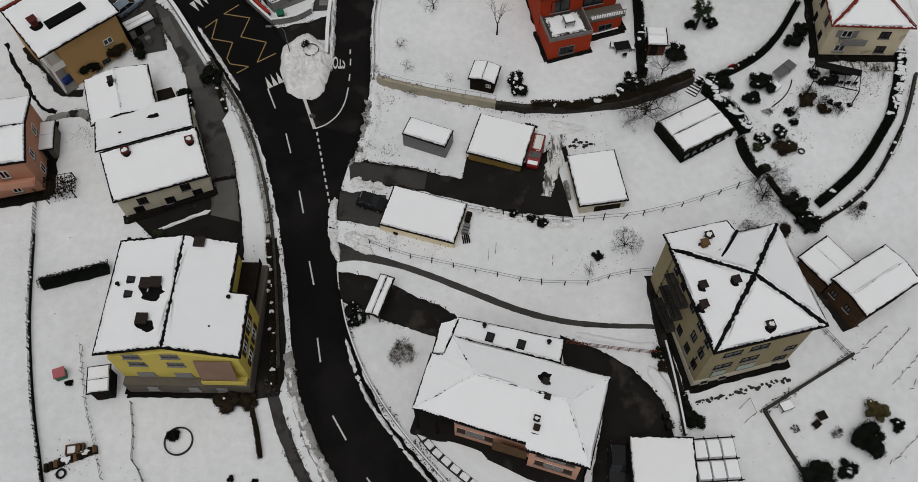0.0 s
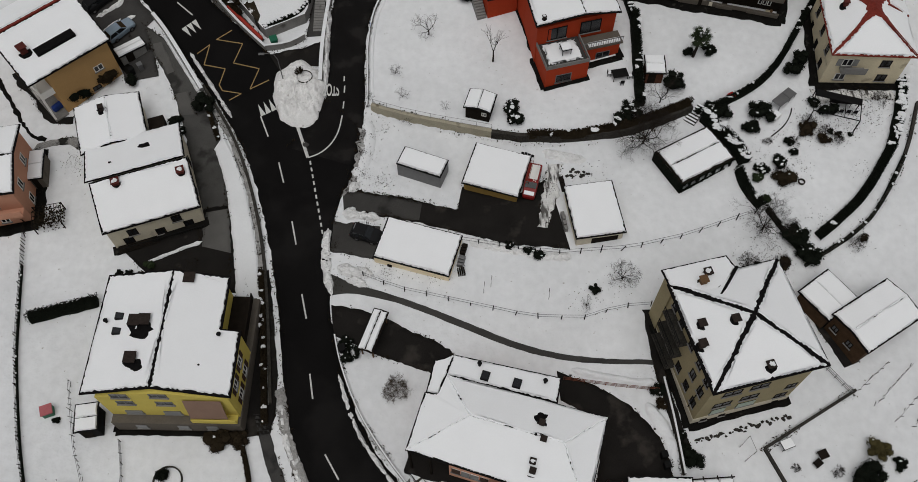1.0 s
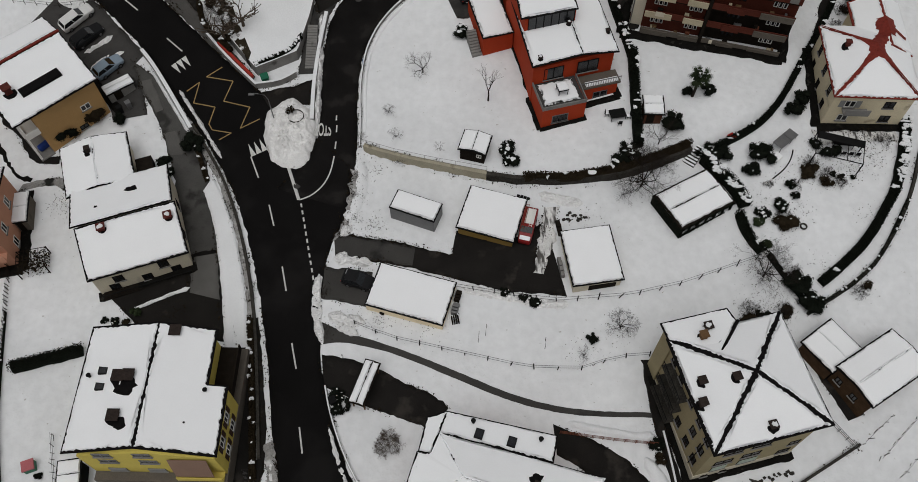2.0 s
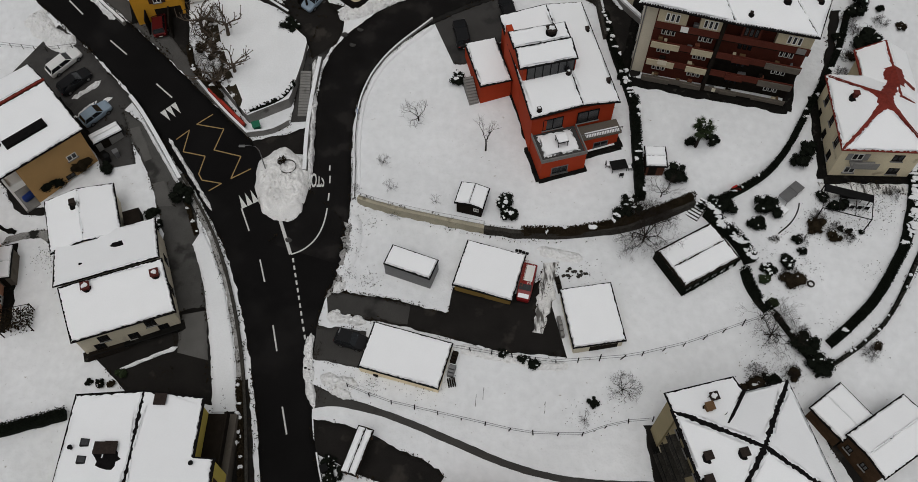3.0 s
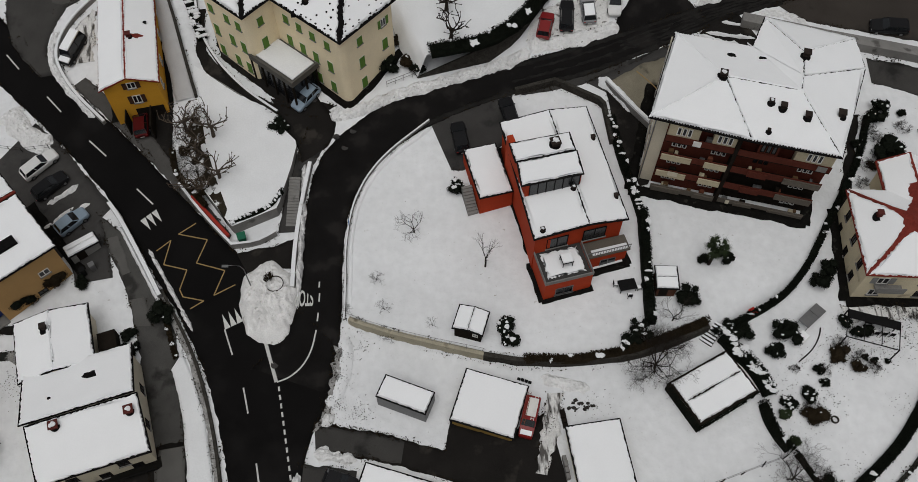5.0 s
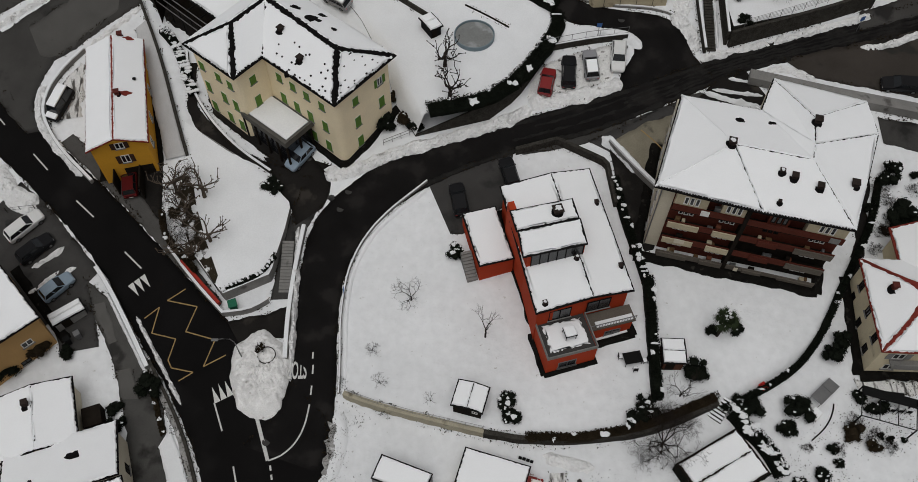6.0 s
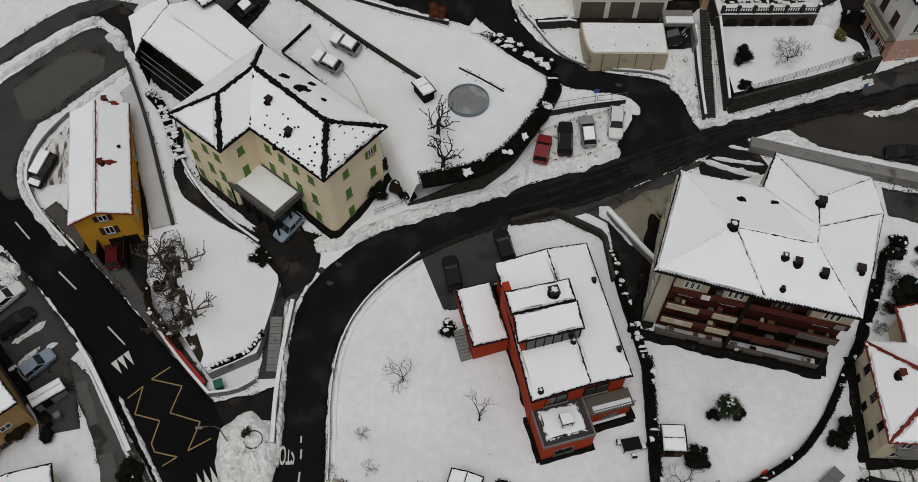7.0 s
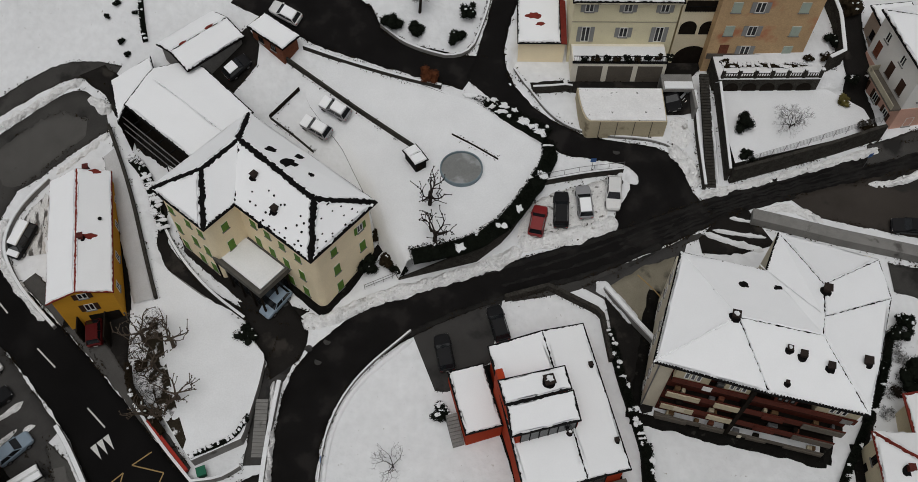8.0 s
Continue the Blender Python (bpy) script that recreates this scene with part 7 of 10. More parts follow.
wall_line("wall_deck_side", [(-18.4, 119.8), (-15.4, 117.4), (-13.0, 115.3)], 0.12, -0.2, 0.35, WALL_STONE, "thin dark kerb wall beside parked cars", rounded=False)
wall_line("wall_deck_long", [(-16.6, 126.8), (-7.9, 120.2), (-0.4, 114.7)], 0.25, -0.2, 0.8, WALL_STONE, "long dark garden wall", rounded=False)
wall_line("wall_orange", [(-30.2, 98.4), (-32.2, 103.9), (-34.9, 112.0), (-38.3, 119.8)], 0.35, -0.4, 0.8, WALL_STONE, "stone wall beside the orange house")
strip("path_orange", [(-32.8, 98.0), (-34.6, 103.8), (-36.6, 110.0), (-38.6, 116.0)], [(-30.4, 98.4), (-32.3, 103.8), (-34.9, 111.8), (-37.2, 117.2)], mat("trodden_snow", (0.5, 0.5, 0.5), 0.9, 0.5, 0.12, 6, 0.3, 0.05), "grey trodden snow path beside a house", "path", dz=0.3)
wall_line("wall_yard", [(-45.0, 113.6), (-47.3, 111.3), (-48.9, 108.7), (-49.4, 105.8), (-48.3, 103.2), (-46.0, 100.0), (-41.5, 95.6)], 0.4, -0.3, 0.6, CONCRETE, "low curved yard wall capped with snow", snow=0.15)
wall_line("wall_box", [(11.4, 125.3), (12.8, 122.1), (15.9, 117.6), (20.1, 115.6), (28.1, 114.7), (31.0, 112.4)], 0.25, -0.3, 0.3, CONCRETE, "low kerb wall capped with snow", snow=0.12)
wall_line("wall_island", [(-5.0, 130.6), (-1.5, 127.7), (5.6, 125.6), (8.0, 131.2), (8.8, 134.3)], 0.3, -0.3, 0.45, CONCRETE, "low wall round a planted island", snow=0.06)
wall_line("wall_lane_north", [(-14.6, 128.4), (-9.0, 126.2), (-2.0, 123.8), (2.4, 122.6)], 0.4, -0.4, 0.55, WALL_STONE, "low dark wall along the lane", snow=0.03)
wall_line("wall_outer", [(54.6, 66.0), (51.9, 59.1), (47.5, 52.6), (44.3, 49.8), (38.3, 46.2)], 0.32, -0.4, 0.5, WALL_STONE, "low dark stone wall round the garden")

for ln, w, h, seed, m in (
    ([(-37.4, 81.4), (-34.4, 76.6), (-31.0, 71.2)], 0.55, 0.5, 51, SNOW), ([(-33.6, 78.4), (-30.4, 73.4), (-27.0, 68.0)], 0.5, 0.35, 52, None), ([(-18.2, 32.6), (-17.0, 27.4), (-14.2, 21.4), (-10.2, 15.8)], 0.7, 0.22, 1, None),
        ([(-11.0, 58.6), (-11.6, 57.4), (-12.2, 57.0)], 1.3, 0.5, 4, None), ([(-12.8, 54.2), (-11.2, 54.2), (-8.4, 53.4)], 1.4, 0.55, 5, None), ([(-14.2, 52.6), (-14.5, 50.5), (-14.2, 47.0), (-13.4, 44.0)], 1.1, 0.45, 6, None),
    ([(-12.9, 47.6), (-12.0, 47.0), (-9.0, 46.4)], 1.5, 0.5, 7, None), ([(-12.2, 46.2), (-10.6, 45.6), (-9.6, 45.0)], 1.2, 0.45, 8, None),
    ([(-12.2, 35.2), (-11.0, 31.4), (-9.5, 28.1), (-7.2, 25.1), (-4.8, 22.0), (-3.0, 20.0), (2.0, 14.2)], 0.5, 0.3, 9, None),
    ([(-10.3, 66.8), (-9.9, 63.8), (-10.5, 61.0), (-11.6, 58.8)], 1.7, 0.3, 10, SNOW),
    ([(-16.0, 88.4), (-15.9, 84.0), (-15.8, 78.0), (-15.7, 72.0)], 0.8, 0.75, 11, None),
    ([(-13.4, 95.2), (-11.6, 94.7), (-9.3, 95.4), (-6.0, 97.0), (0.3, 98.5), (7.9, 100.5), (11.4, 102.2)], 1.7, 0.7, 12, None),
    ([(11.0, 103.2), (14.0, 103.0), (18.2, 103.6), (22.4, 105.0)], 2.2, 0.5, 13, None),
    ([(31.8, 107.6), (35.1, 108.2), (41.4, 109.5), (47.9, 111.1), (53.5, 112.4)], 1.0, 0.5, 14, None),
    ([(31.6, 108.6), (31.2, 111.5), (29.0, 113.8)], 1.7, 0.7, 15, None), ([(30.8, 113.6), (30.6, 116.0), (30.4, 117.6)], 2.6, 0.3, 37, None), ([(34.2, 109.0), (34.3, 115.0), (34.35, 121.6)], 0.6, 0.75, 38, SNOW),
    ([(20.0, 111.8), (23.6, 111.4), (25.0, 109.4)], 1.6, 0.5, 16, SNOW),
    ([(-57.6, 117.4), (-53.8, 119.7), (-51.4, 121.1), (-48.1, 122.9), (-44.4, 125.1), (-42.4, 125.7)], 1.0, 0.6, 17, None),
    ([(-38.4, 121.6), (-39.6, 122.6), (-41.4, 123.5)], 1.5, 0.6, 18, None),
    ([(-49.6, 109.4), (-50.3, 107.0), (-49.6, 104.0), (-47.3, 101.2), (-43.0, 96.6)], 1.2, 0.5, 19, None), ([(-38.2, 119.2), (-41.4, 116.6), (-44.4, 114.4)], 0.9, 0.3, 33, None),
    ([(10.4, 61.7), (13.0, 60.9), (15.6, 60.3)], 1.4, 0.35, 21, None), ([(-35.0, 48.6), (-32.6, 49.7), (-28.5, 51.3)], 0.5, 0.35, 36, SNOW),
    ([(1.4, 50.3), (4.5, 49.5), (7.4, 48.9), (9.4, 48.3), (13.0, 47.9)], 1.3, 0.4, 23, None),
    ([(-54.6, 98.4), (-52.4, 95.6), (-50.0, 93.6), (-47.8, 93.0)], 3.0, 0.8, 24, None), ([(-43.6, 87.5), (-45.2, 86.0), (-47.0, 85.0)], 0.9, 0.35, 25, None), ([(-43.5, 84.6), (-45.2, 82.9), (-46.9, 81.6)], 0.7, 0.3, 39, None), ([(-41.6, 84.8), (-43.4, 84.0)], 0.9, 0.3, 40, None),
    ([(19.4, 98.0), (21.2, 96.2), (23.4, 93.0)], 1.5, 0.7, 26, SNOW), ([(31.8, 103.2), (35.0, 101.8), (38.2, 100.8)], 0.8, 0.5, 27, SNOW), ([(32.8, 103.5), (35.9, 102.8), (38.8, 102.3)], 0.55, 0.4, 28, SNOW), ([(34.7, 104.9), (37.0, 104.3), (38.8, 103.9)], 0.5, 0.35, 35, SNOW),
    ([(51.1, 108.2), (53.3, 108.0), (55.4, 108.6), (58.5, 109.6), (62.0, 110.4)], 1.0, 0.45, 29, None), ([(39.3, 105.5), (41.4, 105.9), (43.2, 105.2), (45.4, 103.9)], 1.1, 0.3, 34, None), ([(12.0, 35.2), (17.0, 34.0), (21.0, 33.6)], 0.9, 0.4, 30, SNOW),
    ([(19.6, 31.6), (21.4, 28.4), (22.0, 25.6)], 1.5, 0.5, 31, SNOW),
):
    bank("snow_bank", ln, w, h, "shovelled grey snow heaped along a cleared edge" if m is not SNOW else "lumpy white snow heap beside cleared asphalt", 0.34 if m is SNOW else 0.55, seed, m)

# traffic island under ploughed snow
bm = bmesh.new()
rings = []
for i in range(37):
    r = i / 36
    row = []
    for k in range(132):
        a = 6.2832 * k / 132
        wob = 1 + 0.14 * noise.noise((math.cos(a) * 1.7, math.sin(a) * 1.7, 3)) + 0.06 * noise.noise((math.cos(a) * 5, math.sin(a) * 5, 3))
        rx, ry = 3.3 * r * wob, 4.9 * r * wob
        x, y = -19.0 + rx * math.cos(a) - 0.10 * ry * math.sin(a), 71.2 + ry * math.sin(a)
        low = 0.45 if math.sin(a) > 0.1 else 1.0
        h = (1 - r**3.2) * (0.85 + 0.3 * low) * (1 + 0.55 * noise.noise((x * 0.7, y * 0.7, 7)) + 0.6 * abs(noise.noise((x * 1.5, y * 1.5, 7))) + 0.55 * abs(noise.noise((x * 0.9 + y * 0.8, y * 2.6 - x * 0.9, 5))) + 0.3 * abs(noise.noise((x * 3.3, y * 3.3, 7))) + 0.15 * noise.noise((x * 7, y * 7, 7)) - 0.35 * (math.hypot(x + 18.2, y - 72.7) < 0.9))
        row.append(bm.verts.new((x, y, level(x, y) + (h if i < 36 else -0.1))))
    rings.append(row)
for r0, r1 in zip(rings, rings[1:]):
    for k in range(132):
        bm.faces.new((r0[k], r0[(k + 1) % 132], r1[(k + 1) % 132], r1[k]))
bmesh.ops.remove_doubles(bm, verts=bm.verts, dist=0.001)
isl = tagged(mesh_ob("snow_mound", bm, mat("island_snow", (0.76, 0.755, 0.745), 0.9, 0.9, 0.14, 7.0, 0.6, 0.15, spots=(0.46, 0.445, 0.42), spot_at=0.62, spot_scale=1.0, spec=0.1)), "high mound of ploughed snow on the traffic island", "snow mound", kind="stuff")
for f in isl.data.polygons:
    f.use_smooth = True


def ring_kerb(x, y, r, z, label, material, tubew=0.12):
    bm = bmesh.new()
    n = 32
    rr = [[bm.verts.new((x + (r + tubew * u) * math.cos(6.2832 * k / n), y + (r + tubew * u) * math.sin(6.2832 * k / n), z + tubew * v)) for u, v in ((-1, -2), (-1, 1), (1, 1), (1, -2))] for k in range(n)]
    for k in range(n):
        for j in range(4):
            bm.faces.new((rr[k][j], rr[k][(j + 1) % 4], rr[(k + 1) % n][(j + 1) % 4], rr[(k + 1) % n][j]))
    return tagged(mesh_ob("planter_ring", bm, material), label, "planter")


ring_kerb(-18.2, 72.7, 0.95, level(-18.2, 72.7) + 1.2, "round stone planter rim poking through snow", WALL_STONE, 0.04)
ring_kerb(-28.5, 24.4, 1.4, level(-28.5, 24.4) + 0.15, "round stone flower bed edge in snow", WALL_STONE, 0.07)
ring_kerb(39.6, 56.3, 0.34, level(39.6, 56.3) + 0.2, "small round pot rim in the snow", WALL_STONE, 0.06)


# ---------------- plants ----------------
def leaf(bm, c, size, rng, up=0.3):
    """A small folded leaf cluster of two triangles."""
    a = Vector((rng.gauss(0, 1), rng.gauss(0, 1), rng.gauss(0, 1) * 0.7)).normalized()
    b = a.orthogonal().normalized()
    b.rotate(Matrix.Rotation(rng.random() * 6.28, 3, a))
    n = a.cross(b)
    c = Vector(c)
    v = [bm.verts.new(c + a * size), bm.verts.new(c + b * size * 0.55 + n * size * 0.2), bm.verts.new(c - a * size), bm.verts.new(c - b * size * 0.55 + n * size * 0.2)]
    bm.faces.new((v[0], v[1], v[2]))
    bm.faces.new((v[0], v[2], v[3]))


def blob(bm, c, rx, ry, rz, seed, sub=2, rough=0.25):
    r = bmesh.ops.create_icosphere(bm, subdivisions=sub, radius=1.0)
    for v in r["verts"]:
        k = 1 + rough * noise.noise(v.co * 1.7 + Vector((seed, seed * 0.3, 0))) + rough * 0.5 * noise.noise(v.co * 4 + Vector((0, seed, 0)))
        v.co = Vector((c[0] + v.co.x * rx * k, c[1] + v.co.y * ry * k, c[2] + v.co.z * rz * k))


def bush(x, y, r, h, label, material=LEAF, snow=0.25, n=None, seed=None, dz=0.0, name="bush", dense=1.0, group="garden bushes"):
    """An evergreen or twiggy shrub: stems, a crown of small leaves in clumps, tufts of snow."""
    seed = int(abs(x * 13 + y * 7)) if seed is None else seed
    rng = random.Random(seed)
    z = level(x, y) + dz
    t = thing(name, x, y, z, 0, label, "bush", group)
    bm = bmesh.new()
    for k in range(6):
        a = rng.random() * 6.28
        tube(bm, [(0, 0, -0.1), (0.4 * r * math.cos(a), 0.4 * r * math.sin(a), h * 0.4), (0.75 * r * math.cos(a), 0.75 * r * math.sin(a), h * 0.75)], [0.05, 0.035, 0.012], 5)
    part("twig_core", bm, BARK, t)
    bm = bmesh.new()
    clumps = [(max(-0.72, min(0.72, rng.gauss(0, 0.38))) * r, max(-0.72, min(0.72, rng.gauss(0, 0.38))) * r, h * (0.3 + 0.45 * rng.random()), r * (0.3 + 0.3 * rng.random())) for _ in range(int(9 + 6 * r))]
    n = n or int((420 + 900 * r * r) * dense)
    for k in range(n):
        cx, cy, cz, cr = clumps[k % len(clumps)]
        d = Vector((rng.gauss(0, 1), rng.gauss(0, 1), rng.gauss(0, 1))).normalized() * cr * (0.68 + 0.34 * rng.random())
        leaf(bm, (cx + d.x, cy + d.y, max(0.05, cz + d.z * 0.8)), 0.06 + 0.06 * rng.random(), rng)
    if dense > 0.6:
        for i, (cx, cy, cz, cr) in enumerate(clumps):
            blob(bm, (cx, cy, max(0.1, cz)), cr * 0.8, cr * 0.8, cr * 0.7, seed + i, 1, 0.4)
    part("foliage", bm, material, t)
    if snow:
        bm = bmesh.new()
        for k in range(int(2 + 9 * snow * r)):
            cx, cy, cz, cr = rng.choice(clumps)
            flat_cap(bm, (cx + rng.gauss(0, 0.3) * cr, cy + rng.gauss(0, 0.3) * cr, cz + cr * 0.72), cr * (0.15 + 0.35 * snow) * rng.uniform(0.4, 1.3), cr * (0.12 + 0.25 * snow) * rng.uniform(0.4, 1.2), 0.04, seed + k)
        part("snow_tuft", bm, SNOW, t, kind="stuff")
    return t


def hedge(line, w, h, label, snow=0.15, seed=0, material=LEAF, dz=0.0, density=170, flat=None):
    """A clipped or ivy-grown hedge along a plan line: dark inner mass, leaves over it, patches of snow on top."""
    p = smooth(line, 0.5)
    t = np.gradient(p, axis=0)
    t /= np.linalg.norm(t, axis=1, keepdims=True)
    nr = np.stack([-t[:, 1], t[:, 0]], 1)
    rng = random.Random(seed)
    x0, y0 = p[len(p) // 2]
    z0 = level(x0, y0)
    th = thing("hedge", x0, y0, z0, 0, label, "hedge", "garden hedges")
    bm, rows = bmesh.new(), []
    zz = lambda x, y: (level(x, y) + dz if flat is None else flat) - z0
    for i, (q, m) in enumerate(zip(p, nr)):
        row = []
        for s, f in ((-1, 0), (-1.05, 0.55), (-0.7, 0.95), (0, 1.0), (0.7, 0.95), (1.05, 0.55), (1, 0)):
            k = 1 + 0.22 * noise.noise((q[0] * 0.8 + s, q[1] * 0.8, seed))
            e = q + m * s * w * 0.42 * k
            row.append(bm.verts.new((e[0] - x0, e[1] - y0, zz(*q) - 0.1 + f * (h * 0.93) * k)))
        rows.append(row)
    for r0, r1 in zip(rows, rows[1:]):
        for k in range(6):
            bm.faces.new((r0[k], r0[k + 1], r1[k + 1], r1[k]))
    bm.faces.new(rows[0])
    bm.faces.new(rows[-1][::-1])
    part("inner_mass", bm, material, th)
    bm = bmesh.new()
    length = len(p) * 0.5
    for k in range(int(length * density * min(1.4, w * h + 0.4))):
        i = rng.randrange(len(p))
        q, m = p[i], nr[i]
        s = rng.uniform(-1, 1)
        f = rng.random() ** 0.6
        e = q + m * s * w * 0.46 + t[i] * rng.uniform(-0.3, 0.3)
        top = h * (1 + 0.2 * noise.noise((q[0], q[1], seed)))
        zl = top * (1.0 - 0.12 * abs(s)) if abs(s) < 0.75 and rng.random() < 0.7 else top * f
        leaf(bm, (e[0] - x0, e[1] - y0, zz(*q) + zl), 0.07 + 0.07 * rng.random(), rng)
    part("foliage", bm, material, th)
    if snow:
        bm = bmesh.new()
        for k in range(int(length * snow * 4)):
            i = rng.randrange(len(p))
            e = p[i] + nr[i] * rng.uniform(-0.35, 0.35) * w
            flat_cap(bm, (e[0] - x0, e[1] - y0, zz(*p[i]) + h * 1.0), 0.12 + 0.34 * rng.random() * w, 0.1 + 0.26 * rng.random() * w, 0.06, seed + k)
        part("snow_tuft", bm, SNOW, th, kind="stuff")
    return th


def grow(bm, tips, p, d, length, r, depth, rng, spread, up):
    """Branches that fork and taper."""
    n = 3
    path, radii = [p], [r]
    for k in range(n):
        d = (d + Vector((rng.gauss(0, 0.11), rng.gauss(0, 0.11), rng.gauss(0, 0.1) + up * 0.1))).normalized()
        p = p + d * length / n
        path.append(p)
        radii.append(r * (1 - 0.35 * (k + 1) / n))
    tube(bm, path, radii, 5 if r > 0.02 else 3)
    if depth == 0:
        tips.append(p)
        return
    for k in range(rng.choice((3, 3, 4))):
        a = d.orthogonal().normalized()
        a.rotate(Matrix.Rotation(rng.random() * 6.28, 3, d))
        grow(bm, tips, path[rng.choice((2, 3, 3))], (d + a * spread * (0.6 + 0.7 * rng.random())).normalized(), length * rng.uniform(0.55, 0.85), max(0.006, r * 0.55), depth - 1, rng, spread, up)


def bare_tree(x, y, h, label, spread=0.8, depth=4, seed=None, r=None, lean=(0, 0), dz=0.0, limbs=4, trunk=0.35, category="tree", bark=BARK):
    seed = int(abs(x * 11 + y * 5)) if seed is None else seed
    rng = random.Random(seed)
    t = thing("tree", x, y, level(x, y) + dz, 0, label, category, "bare garden trees")
    r = r or h * 0.022
    bm = bmesh.new()
    top = Vector((lean[0] * trunk, lean[1] * trunk, h * trunk))
    tube(bm, [(0, 0, -0.2), tuple(top * 0.5 + Vector((0.03, 0.02, 0))), tuple(top)], [r * 1.25, r, r * 0.85], 8)
    part("trunk", bm, bark, t)
    bm, tips = bmesh.new(), []
    for k in range(limbs):
        a = 6.2832 * (k + rng.random() * 0.6) / limbs
        d = Vector((math.cos(a) * spread, math.sin(a) * spread, 1.0)).normalized()
        grow(bm, tips, top * (0.85 + 0.15 * rng.random()), d, h * 0.33, r * 0.6, depth, rng, spread, 0.4)
    part("crown", bm, bark, t)
    return t


def pollard(x, y, h, label, seed, dz=0.0, bark=BARK):
    """A knobbly pollarded tree: thick crooked limbs with fists of stubby shoots."""
    rng = random.Random(seed)
    t = thing("tree", x, y, level(x, y) + dz, 0, label, "tree", "pollarded trees")
    bm = bmesh.new()
    tube(bm, [(0, 0, -0.2), (0.1, 0.05, h * 0.3), (0, 0.1, h * 0.5)], [0.26, 0.2, 0.18], 8)
    part("trunk", bm, bark, t)
    bm = bmesh.new()
    for k in range(7):
        a = 6.2832 * (k + rng.random() * 0.7) / 7
        p = Vector((0, 0.1, h * (0.35 + 0.15 * rng.random())))
        path, rad = [p.copy()], [0.13]
        d = Vector((math.cos(a), math.sin(a), 0.35))
        for j in range(6):
            d = (d + Vector((rng.gauss(0, 0.45), rng.gauss(0, 0.45), 0.12))).normalized()
            p = p + d * h * 0.12
            path.append(p.copy())
            rad.append(0.1 - 0.011 * j)
            if j > 0:
                q, e = p.copy(), (d + Vector((rng.gauss(0, 1), rng.gauss(0, 1), 0.4))).normalized()
                g = (e + Vector((rng.gauss(0, 0.5), rng.gauss(0, 0.5), 0.2))).normalized()
                tube(bm, [q, q + e * 0.5, q + e * 0.5 + g * 0.5], [0.055, 0.042, 0.034], 5)
                blob(bm, q + e * 0.5 + g * 0.52, 0.085, 0.085, 0.085, seed + j + k, 1)
        tube(bm, path, rad, 6)
        blob(bm, p, 0.12, 0.12, 0.12, seed + k, 1)
    part("crown", bm, bark, t)


def palm(x, y, h, label):
    t = thing("palm", x, y, level(x, y), 0, label, "palm")
    bm = bmesh.new()
    tube(bm, [(0, 0, -0.1), (0.15, 0.05, h * 0.5), (0.2, 0.1, h)], [0.2, 0.17, 0.15], 9)
    part("trunk", bm, BARK, t)
    rng = random.Random(3)
    bm = bmesh.new()
    for k in range(44):
        a, el = rng.random() * 6.28, rng.uniform(-0.5, 1.1)
        d = Vector((math.cos(a) * math.cos(el), math.sin(a) * math.cos(el), math.sin(el)))
        c = Vector((0.2, 0.1, h))
        tube(bm, [c, c + d * 0.6, c + d * 0.9 - Vector((0, 0, 0.1))], [0.02, 0.014, 0.008], 3)
        sd = d.cross(Vector((0, 0, 1))).normalized()
        for j in range(9):
            f = (j - 4) / 4
            e = (d + sd * f * 0.9).normalized()
            b = c + d * 0.8
            n = e.cross(d).normalized() if abs(f) > 0.05 else sd.cross(d)
            w = sd * 0.05
            v = [bm.verts.new(b - w), bm.verts.new(b + w), bm.verts.new(b + e * (0.85 - 0.25 * abs(f)) - Vector((0, 0, 0.22)))]
            bm.faces.new(v)
    for k in range(420):
        v = Vector((rng.gauss(0, 1), rng.gauss(0, 1), rng.gauss(0, 0.7))).normalized() * rng.uniform(0.3, 0.95)
        leaf(bm, (0.2 + v.x, 0.1 + v.y, h + 0.05 + v.z * 0.6), 0.2, rng)
    part("crown", bm, LEAF_PALM, t)
    bm = bmesh.new()
    for k in range(4):
        flat_cap(bm, (0.2 + rng.gauss(0, 0.3), 0.1 + rng.gauss(0, 0.3), h + 0.3), 0.22, 0.18, 0.08, k)
    part("snow_tuft", bm, SNOW, t, kind="stuff")


hedge([(9.0, 63.2), (14.0, 62.9), (20.9, 63.9), (28.0, 66.6)], 1.0, 0.9, "dark ivy hedge along the top of a wall", 0.05, 1, dz=0.1, material=LEAF_BROWN)
hedge([(28.9, 65.8), (32.9, 67.5), (36.9, 69.6), (39.6, 72.4), (41.4, 75.2), (43.0, 77.8), (45.6, 81.8), (48.1, 86.0), (49.8, 90.8)], 0.8, 1.0, "narrow dark hedge edging a lawn", 0.08, 2)
hedge([(29.9, 65.4), (30.9, 63.7), (32.0, 62.5), (33.0, 60.9), (33.5, 59.0)], 1.6, 1.4, "thick evergreen hedge topped with snow", 0.8, 3)
hedge([(32.8, 58.0), (33.0, 56.4), (33.5, 54.9), (34.5, 53.4)], 1.1, 1.0, "low dark hedge in snow", 0.05, 4)
hedge([(35.2, 53.0), (36.8, 50.0), (38.7, 46.8)], 0.5, 0.7, "low dark hedge in snow", 0.1, 5)
hedge([(53.4, 69.0), (52.2, 64.5), (50.4, 60.3)], 1.25, 1.0, "ivy-covered bank hedge patched with snow", 1.2, 6)
